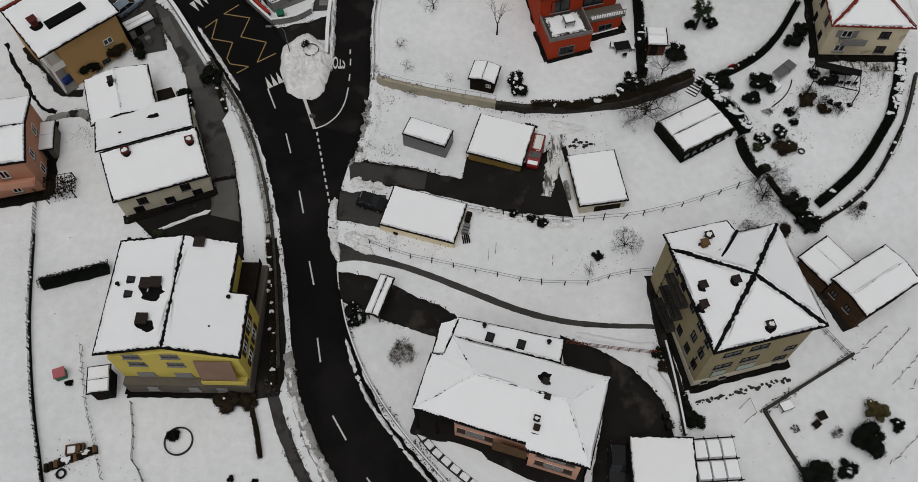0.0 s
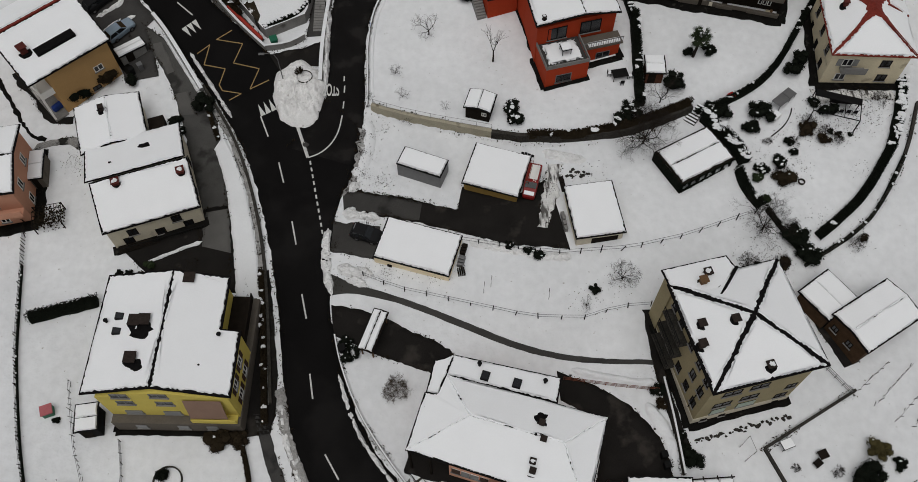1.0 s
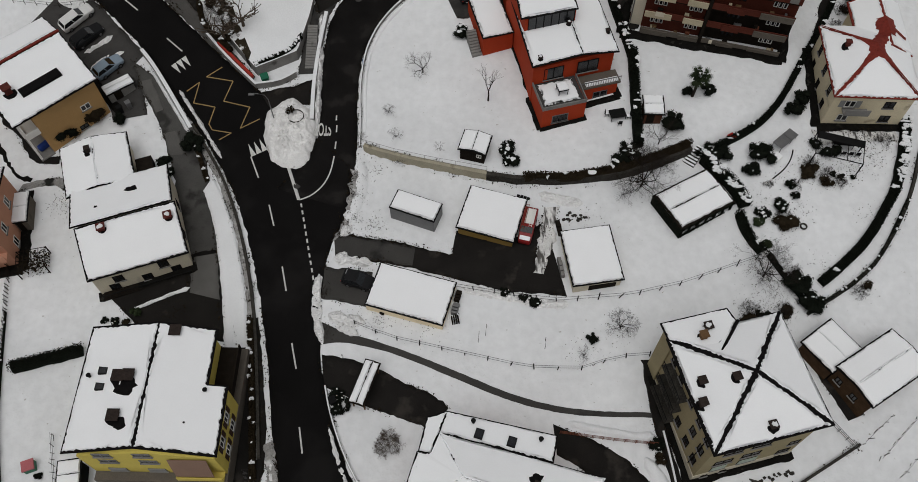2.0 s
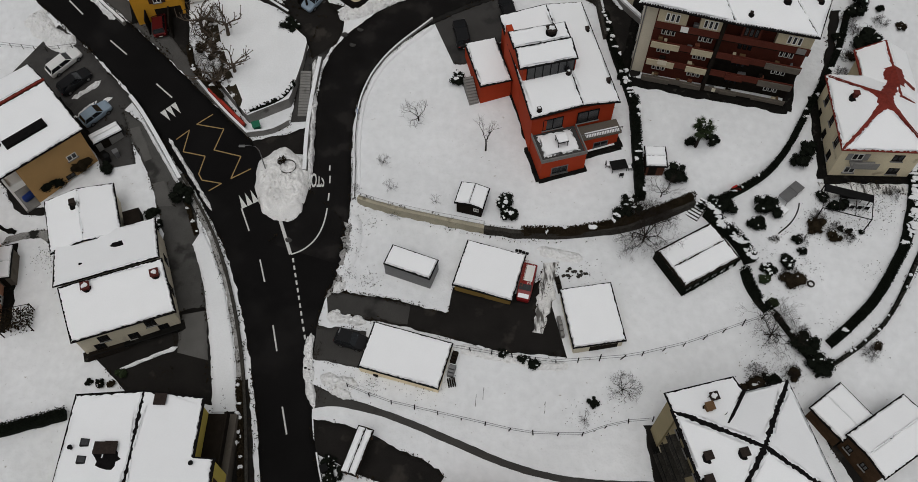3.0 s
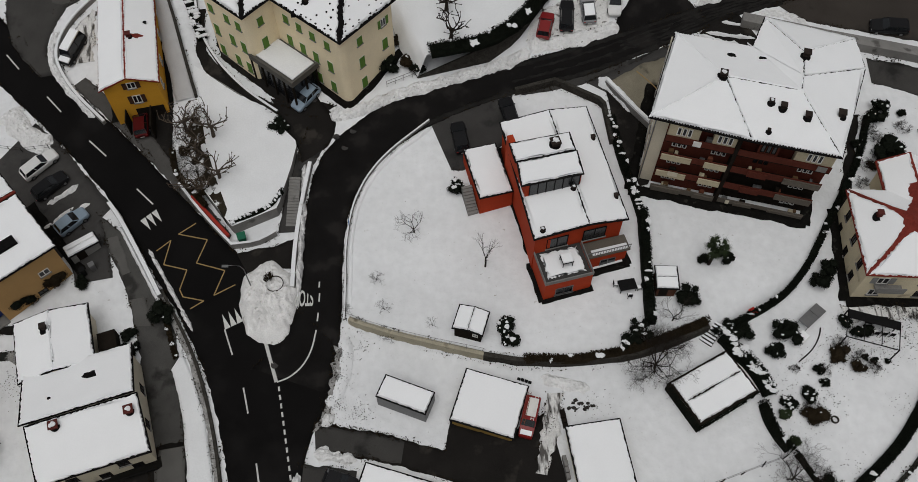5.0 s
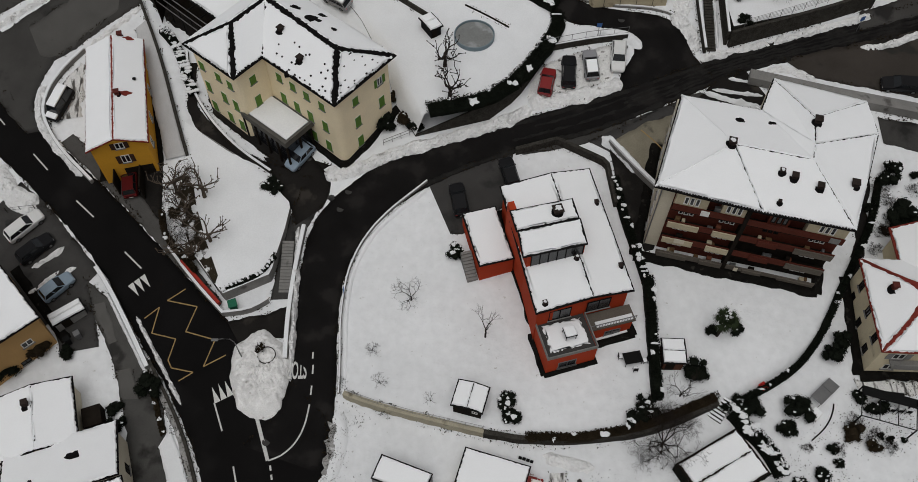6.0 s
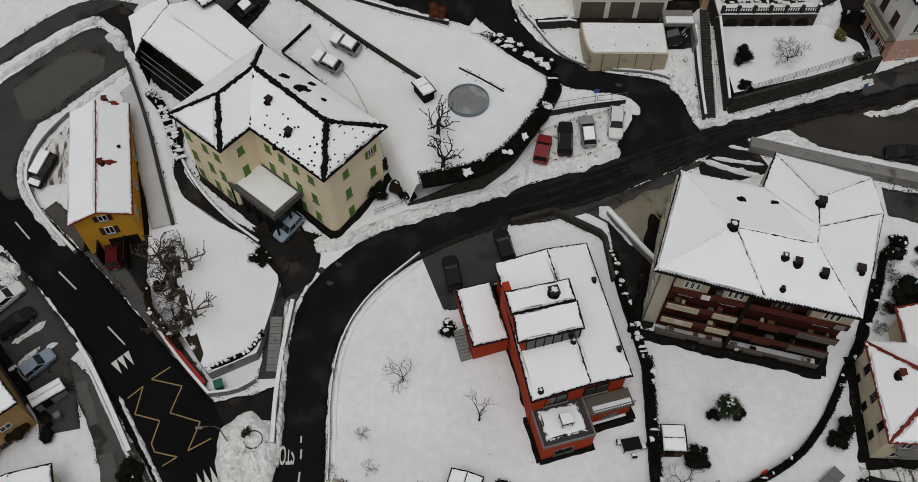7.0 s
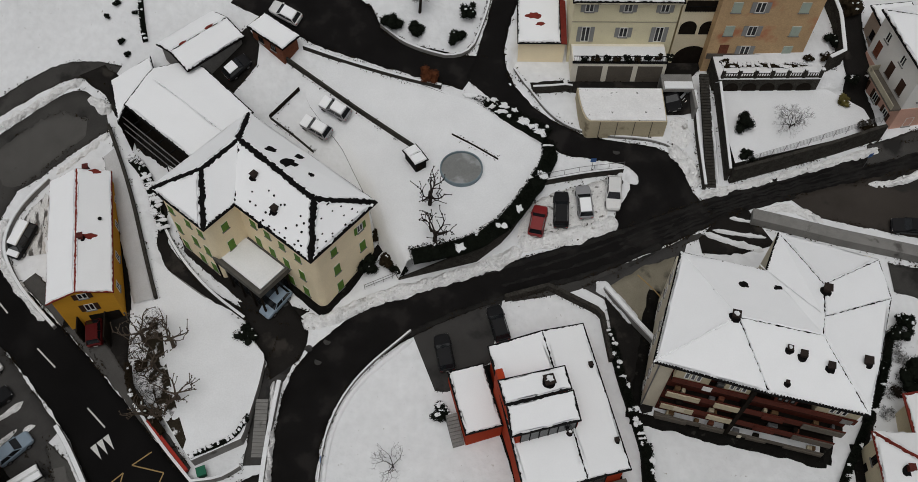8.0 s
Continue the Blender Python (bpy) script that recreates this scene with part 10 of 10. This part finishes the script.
# low log pile in the south-west garden
lp = thing("log_pile", -39.0, 22.7, level(-39.0, 22.7), 22, "long pile of brown logs partly under snow", "log pile")
rng = random.Random(4)
for k in range(22):
    bm = bmesh.new()
    s = -2.4 + (k % 11) * 0.48
    zz = 0.14 + 0.26 * (k // 11)
    tube(bm, [(s, -0.35 + rng.gauss(0, 0.04), zz), (s + 0.1, 0.4, zz)], [0.24, 0.22], 7)
    part("log", bm, WOOD if k % 4 == 1 else WOOD_AND_SHADE, lp)
bm = bmesh.new()
flat_cap(bm, (-0.3, 0, 0.55), 0.6, 0.4, 0.15, 1)
flat_cap(bm, (1.5, 0, 0.55), 0.5, 0.35, 0.12, 2)
part("snow_cover", bm, SNOW, lp)
ct = thing("garden_cart", -38.6, 23.6, level(-38.6, 23.6), 8, "brown box cart with snow inside beside logs", "cart")
bm = bmesh.new()
for x0_, x1_, y0_, y1_, z1_ in ((-0.9, 0.9, -0.5, 0.5, 0.4), (-0.9, -0.82, -0.5, 0.5, 0.8), (0.82, 0.9, -0.5, 0.5, 0.8), (-0.82, 0.82, -0.5, -0.42, 0.8), (-0.82, 0.82, 0.42, 0.5, 0.8)):
    box(bm, x0_, x1_, y0_, y1_, 0.3, z1_)
part("body", bm, WOOD, ct)
bm = bmesh.new()
box(bm, -0.8, 0.0, -0.4, 0.4, 0.4, 0.6, bevel=0.06)
part("snow_cover", bm, SNOW, ct)
for sx in (-0.5, 0.5):
    bm = bmesh.new()
    tube(bm, [(sx, -0.55, 0.22), (sx, 0.55, 0.22)], [0.22, 0.22], 12)
    part("wheel", bm, RUBBER, ct)
tyre = thing("tyre", -39.7, 21.3, level(-39.7, 21.3), 0, "old black tyre lying in snow", "tyre")
bm = bmesh.new()
rr = [[bm.verts.new(((0.42 + 0.12 * math.cos(v)) * math.cos(6.2832 * k / 20), (0.42 + 0.12 * math.cos(v)) * math.sin(6.2832 * k / 20), 0.16 + 0.12 * math.sin(v))) for v in np.linspace(0, 5.236, 6)] for k in range(20)]
for k in range(20):
    for j in range(6):
        bm.faces.new((rr[k][j], rr[k][(j + 1) % 6], rr[(k + 1) % 20][(j + 1) % 6], rr[(k + 1) % 20][j]))
part("ring", bm, RUBBER, tyre)
# climbing-frame trellis beside the white house
tr = thing("trellis", -46.9, 54.7, level(-46.9, 54.7), 12, "tangled dark trellis frame in snow", "trellis")
for k in range(5):
    bm = bmesh.new()
    box(bm, -1.6 + k * 0.8, -1.55 + k * 0.8, -1.3, 1.3, 1.7, 1.76)
    part("bar", bm, WOOD_AND_SHADE, tr)
    bm = bmesh.new()
    box(bm, -1.7, 1.7, -1.3 + k * 0.64, -1.25 + k * 0.64, 1.64, 1.7)
    part("bar", bm, WOOD_AND_SHADE, tr)
bm = bmesh.new()
rng = random.Random(15)
for k in range(420):
    leaf(bm, (rng.uniform(-1.6, 1.6), rng.uniform(-1.3, 1.3), rng.choice((0.3, 0.9, 1.5)) + rng.gauss(0, 0.15)), 0.16, rng)
part("vine_tangle", bm, LEAF_BROWN, tr, kind="stuff")
posts_of(tr, [(-1.6, -1.3), (1.6, -1.3), (-1.6, 1.3), (1.6, 1.3)], 1.7, 0.05, WOOD_AND_SHADE)

# garden tools, pots and boards beside the garages
for x, y, rz, w, d, h, m, lb in ((12.6, 57.2, 8, 0.5, 2.0, 0.5, WOOD_AND_SHADE, "dark plank stack beside a garage"), (12.45, 52.2, 8, 0.4, 2.4, 0.9, CONCRETE, "pale boards leaning by a garage"), (-6.9, 48.0, -20, 0.5, 1.6, 0.5, WOOD_AND_SHADE, "dark firewood stack beside a garage"), (8.8, 61.4, 70, 0.25, 1.6, 0.3, DARK_METAL, "dark metal rack behind a van"), (1.1, 49.1, -17, 0.6, 1.3, 0.8, WOOD_AND_SHADE, "dark boxes against a garage"), (0.8, 47.6, -17, 0.7, 1.3, 0.9, GREY_METAL, "grey boxes against a garage"), (0.8, 46.4, 10, 0.9, 0.9, 0.6, WOOD_AND_SHADE, "dark clutter against a garage")):
    t = thing("stack", x, y, level(x, y), rz, lb, "stack")
    for k in range(4):
        bm = bmesh.new()
        if d > w:
            box(bm, -w / 2, w / 2, -d / 2 + k * d / 4 + 0.03, -d / 2 + (k + 1) * d / 4 - 0.03, -0.05, h * (0.7 + 0.3 * ((k * 7) % 3) / 2), bevel=0.03)
        else:
            box(bm, -w / 2 + k * w / 4 + 0.04, -w / 2 + (k + 1) * w / 4 - 0.06, -d / 2, d / 2, -0.05, h * (0.7 + 0.3 * ((k * 7) % 3) / 2), bevel=0.03)
        part("piece", bm, m, t)

# round pool
pl = thing("pool", 4.65, 111.8, 12.4, 0, "round above-ground pool with icy grey cover", "pool")
bm = bmesh.new()
n = 40
rr = [[bm.verts.new((q * math.cos(6.2832 * k / n), q * math.sin(6.2832 * k / n), z)) for q, z in ((2.5, -0.3), (2.5, 0.75), (2.38, 0.75), (2.34, 0.35))] for k in range(n)]
for k in range(n):
    for j in range(3):
        bm.faces.new((rr[k][j], rr[k][j + 1], rr[(k + 1) % n][j + 1], rr[(k + 1) % n][j]))
part("wall", bm, POOL_BLUE, pl)
bm = bmesh.new()
bm.faces.new([bm.verts.new((2.36 * math.cos(6.2832 * k / n), 2.36 * math.sin(6.2832 * k / n), 0.5)) for k in range(n)])
part("cover", bm, WATER, pl)
wall_line("wall_pool_edge", [(3.6, 116.6), (6.0, 115.2), (9.0, 113.2)], 0.1, -0.1, 0.3, WOOD_AND_SHADE, "thin dark plank edging in snow", rounded=False)

# stairs
def stairs(name, x, y, rz, n, w, run, rise, label, material=CONCRETE, z0=None, snow=0.0):
    t = thing(name, x, y, level(x, y) if z0 is None else z0, rz, label, "stairs", kind="structure")
    for k in range(n):
        bm = bmesh.new()
        box(bm, -w / 2, w / 2, k * run, (k + 1) * run, (k - 2) * rise, (k + 1) * rise, bevel=0.015)
        st = part("step", bm, material, t)
        if snow:
            bm = bmesh.new()
            box(bm, -w / 2 + 0.04, w / 2 - 0.04, k * run + 0.02, (k + 1) * run - 0.06, (k + 1) * rise, (k + 1) * rise + snow, bevel=0.02)
            part("snow_cover", bm, SNOW, st)
    return t


stairs("stairs_lawn", -17.1, 80.4, -2, 16, 1.3, 0.36, 0.11, "concrete steps beside a garden wall")
stairs("stairs_garden", 28.0, 64.9, -38, 7, 1.5, 0.34, 0.17, "short stone garden steps with snow on each tread", WALL_STONE, snow=0.05)
stairs("stairs_street", 33.4, 108.6, -2, 38, 1.1, 0.36, 0.12, "long stone stairway dusted with snow", WALL_STONE)
wall_line("wall_stairway_west", [(32.5, 108.4), (32.4, 115.0), (32.6, 122.0)], 0.35, -0.3, 1.0, WALL_STONE, "stone stair wall capped with snow", snow=0.12, rounded=False)
wall_line("wall_stairway_east", [(35.1, 109.4), (35.2, 115.0), (35.2, 121.0)], 0.35, -0.3, 2.2, WALL_STONE, "stone stair wall patched with snow", snow=0.12, rounded=False)
wall_line("wall_arcade", [(35.4, 121.3), (41.0, 121.3), (47.6, 121.3)], 0.4, -0.4, 2.3, WALL_STONE, "arcaded terrace wall with snow on top", snow=0.12, rounded=False, flat=15.3)
bm = bmesh.new()
box(bm, 35.3, 47.7, 121.5, 125.1, 15.0, 17.55)
deck = tagged(mesh_ob("terrace_deck", bm, WALL_STONE), "snow-covered stone terrace deck before a house", "terrace", kind="structure")
bm = bmesh.new()
box(bm, 35.4, 47.6, 121.6, 125.0, 17.55, 17.68, bevel=0.05)
part("snow_cover", bm, SNOW, deck)
# niches are not cut in: dark arched sheets give their shade as colour
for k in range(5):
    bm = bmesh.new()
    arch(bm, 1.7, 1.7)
    o = mesh_ob("niche_shade_panel", bm, WOOD_AND_SHADE)
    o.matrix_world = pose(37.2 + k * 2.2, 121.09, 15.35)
    tagged(o, "dark arched panel painted as the shade of a terrace niche", "niche", "terrace niches", "structure")
for k in range(7):
    t = thing("terrace_pillar", 35.8 + k * 1.95, 121.35, 17.6, 0, "short stone terrace pillar capped with snow", "pillar", "terrace pillars")
    bm = bmesh.new()
    box(bm, -0.16, 0.16, -0.16, 0.16, 0, 1.4, bevel=0.02)
    part("shaft", bm, WALL_STONE, t)
    bm = bmesh.new()
    box(bm, -0.2, 0.2, -0.2, 0.2, 1.4, 1.52, bevel=0.03)
    part("snow_cap", bm, SNOW, t)
for k in range(9):
    bush(19.6 + k * 1.25, 123.7, 0.55, 0.75, "potted plant on a balcony edge", LEAF_BROWN if k % 2 else LEAF, 0.2, dz=18.35 - level(19.6 + k * 1.25, 123.7), name="potted_plant", group="balcony plants", n=180)

bal = thing("balustrade", 35.8, 121.35, 17.6, 0, "dark stone balustrade with snow along its rail", "balustrade")
for z in (0.15, 0.85):
    bm = bmesh.new()
    box(bm, 0, 11.7, -0.1, 0.1, z, z + 0.14, bevel=0.02)
    part("rail", bm, WALL_STONE, bal)
for k in range(38):
    bm = bmesh.new()
    cyl(bm, 0.3 + k * 0.305, 0, 0.28, 0.86, 0.07, 0.05, 6)
    part("baluster", bm, WALL_STONE, bal)
for k in range(6):
    bm = bmesh.new()
    box(bm, 0.25 + k * 1.95, 1.6 + k * 1.95, -0.12, 0.12, 0.98, 1.06, bevel=0.03)
    part("snow_cap", bm, SNOW, bal)
wall_line("wall_alley", [(48.4, 122.6), (50.2, 123.4), (50.4, 128.0), (49.0, 134.0)], 0.5, -0.3, 2.2, WALL_STONE, "tall dark wall beside an alley", snow=0.1, rounded=False)
wall_line("wall_garage_ramp", [(13.4, 121.4), (15.6, 121.5), (18.2, 121.8)], 0.3, -0.4, 1.1, WALL_STONE, "dark wall beside a garage ramp", snow=0.1, rounded=False)

# street lamp, road mirror, signs
lm = thing("street_lamp", -20.9, 72.7, level(-20.9, 72.7), 0, "curved grey street lamp on the traffic island", "street lamp")
bm = bmesh.new()
tube(bm, [(0, 0, 0), (0, 0, 4.5), (-0.25, -0.1, 5.4), (-0.9, -0.3, 5.9), (-1.3, -0.4, 6.0)], [0.08, 0.06, 0.05, 0.045, 0.04], 8)
part("pole", bm, GREY_METAL, lm)
bm = bmesh.new()
box(bm, -1.95, -1.25, -0.6, -0.3, 5.92, 6.06, bevel=0.04)
part("lamp_head", bm, GREY_METAL, lm)
for x, y, rz, col, lb in ((-10.2, 79.3, 90, (0.05, 0.16, 0.42), "small blue traffic sign on a post"), (19.8, 111.3, 0, (0.05, 0.12, 0.3), "small blue sign on a post"), (51.0, 110.4, 20, (0.05, 0.12, 0.3), "small blue parking sign on a post")):
    sg = thing("road_sign", x, y, level(x, y), rz, lb, "sign", "road signs")
    bm = bmesh.new()
    cyl(bm, 0, 0, -0.2, 2.3, 0.035, sides=8)
    part("post", bm, GREY_METAL, sg)
    bm = bmesh.new()
    box(bm, -0.32, 0.32, -0.05, -0.02, 1.7, 2.35, bevel=0.02)
    part("plate", bm, mat("sign_blue", col, 0.4, 2, 0.05, 9, 0, 0), sg)
for x, y in ((-12.4, 91.9), (-11.3, 90.4), (-10.4, 92.6), (-17.6, 63.8), (-15.4, 97.2), (23.0, 109.8), (22.9, 113.5)):
    bm = bmesh.new()
    cyl(bm, x, y, level(x, y) + 0.0, level(x, y) + 0.075, 0.42, sides=18)
    tagged(mesh_ob("manhole_cover", bm, PAVING), "round manhole cover in the asphalt", "manhole cover", "manhole covers")
# washing line frame
wf = thing("clothes_line", 29.2, 26.8, level(29.2, 26.8), 0, "thin metal clothes line frame", "clothes line")
for k, (a, b) in enumerate((((-0.65, 0.3), (0.3, 1.15)), ((0.3, 1.15), (0.7, -0.4)), ((0.7, -0.4), (-0.3, -1.1)))):
    bm = bmesh.new()
    tube(bm, [(*a, 1.0), (*b, 1.0)], [0.025] * 2, 5)
    part("rail", bm, GREY_METAL, wf)
posts_of(wf, [(-0.65, 0.3), (0.3, 1.15), (0.7, -0.4), (-0.3, -1.1)], 1.0, 0.025, GREY_METAL)



# dry stalks, grass and grit poking out of the snow along edges
rng = random.Random(77)
bm_v, bm_f = [], []
for k in range(len(EDGES)):
    p = resample(EDGES[k], 0.22)
    for x, y in p:
        if not (14 < y < 134 and -62 < x < 62) or noise.noise((x * 0.45, y * 0.45, 9)) < -0.05:
            continue
        for j in range(rng.choice((0, 1, 2, 3, 5))):
            px, py, a, s = x + rng.gauss(0, 0.13), y + rng.gauss(0, 0.13), rng.random() * 6.28, rng.uniform(0.05, 0.16)
            z = level(px, py) + rng.uniform(0.06, 0.16)
            c, d = math.cos(a) * s, math.sin(a) * s
            n = len(bm_v)
            bm_v += [(px - c, py - d, z - 0.05), (px + c, py + d, z), (px - d * 0.6, py + c * 0.6, z + s * 0.8)]
            bm_f.append((n, n + 1, n + 2))
for cx, cy, r, n in ((42.4, 63.6, 2.2, 320), (46.4, 63.6, 2.2, 260), (38.8, 58.4, 2.2, 170), (48.6, 67.6, 1.6, 220), (33.8, 46.9, 2.2, 320), (36.6, 48.2, 1.6, 180), (50.0, 88.4, 2.2, 260), (35.4, 60.4, 1.6, 90), (-39.0, 22.6, 1.8, 160), (10.6, 57.0, 1.2, 160), (-7.6, 46.4, 1.4, 160), (-2.0, 46.2, 2.4, 160), (-30.0, 48.2, 1.6, 160), (-46.0, 63.0, 1.4, 120), (49.0, 65.2, 2.2, 260), (41.6, 63.0, 1.6, 160), (43.6, 61.8, 1.5, 140), (42.6, 66.4, 1.0, 70), (37.4, 56.4, 1.8, 120), (34.3, 50.6, 2.6, 260), (40.6, 52.0, 1.6, 60), (46.6, 57.6, 1.8, 60), (38.0, 62.4, 1.4, 60), (32.6, 46.4, 1.8, 200), (36.0, 46.4, 1.6, 140), (44.6, 49.2, 1.5, 120), (22.4, 62.4, 2.2, 160), (14.6, 42.6, 1.8, 90), (18.3, 45.0, 1.6, 120), (16.0, 58.6, 1.6, 70), (-8.6, 66.2, 1.6, 110), (-10.4, 64.6, 0.9, 220), (-10.4, 62.0, 1.0, 240), (-11.0, 59.4, 1.0, 240), (-12.0, 57.2, 0.8, 160), (-8.4, 58.2, 1.6, 160), (-13.6, 50.2, 0.8, 160), (-13.2, 45.6, 0.9, 160), (-44.8, 62.0, 1.6, 70), (-10.6, 46.6, 1.6, 110), (-9.0, 53.2, 1.4, 60)):
    for k in range(n):
        px, py, a, s = cx + rng.gauss(0, r * 0.6), cy + rng.gauss(0, r * 0.5), rng.random() * 6.28, rng.uniform(0.025, 0.1)
        z = level(px, py) + rng.uniform(0.06, 0.22)
        c, d = math.cos(a) * s, math.sin(a) * s
        m = len(bm_v)
        bm_v += [(px - c, py - d, z - 0.05), (px + c, py + d, z), (px - d * 0.6, py + c * 0.6, z + s * 0.8)]
        bm_f.append((m, m + 1, m + 2))
me = bpy.data.meshes.new("dry_stalks")
me.from_pydata(bm_v, [], bm_f)
me.materials.append(LEAF_BROWN)
tagged(new("dry_stalks", me), "dry brown stalks and grit along snowy edges", "weeds", kind="stuff")
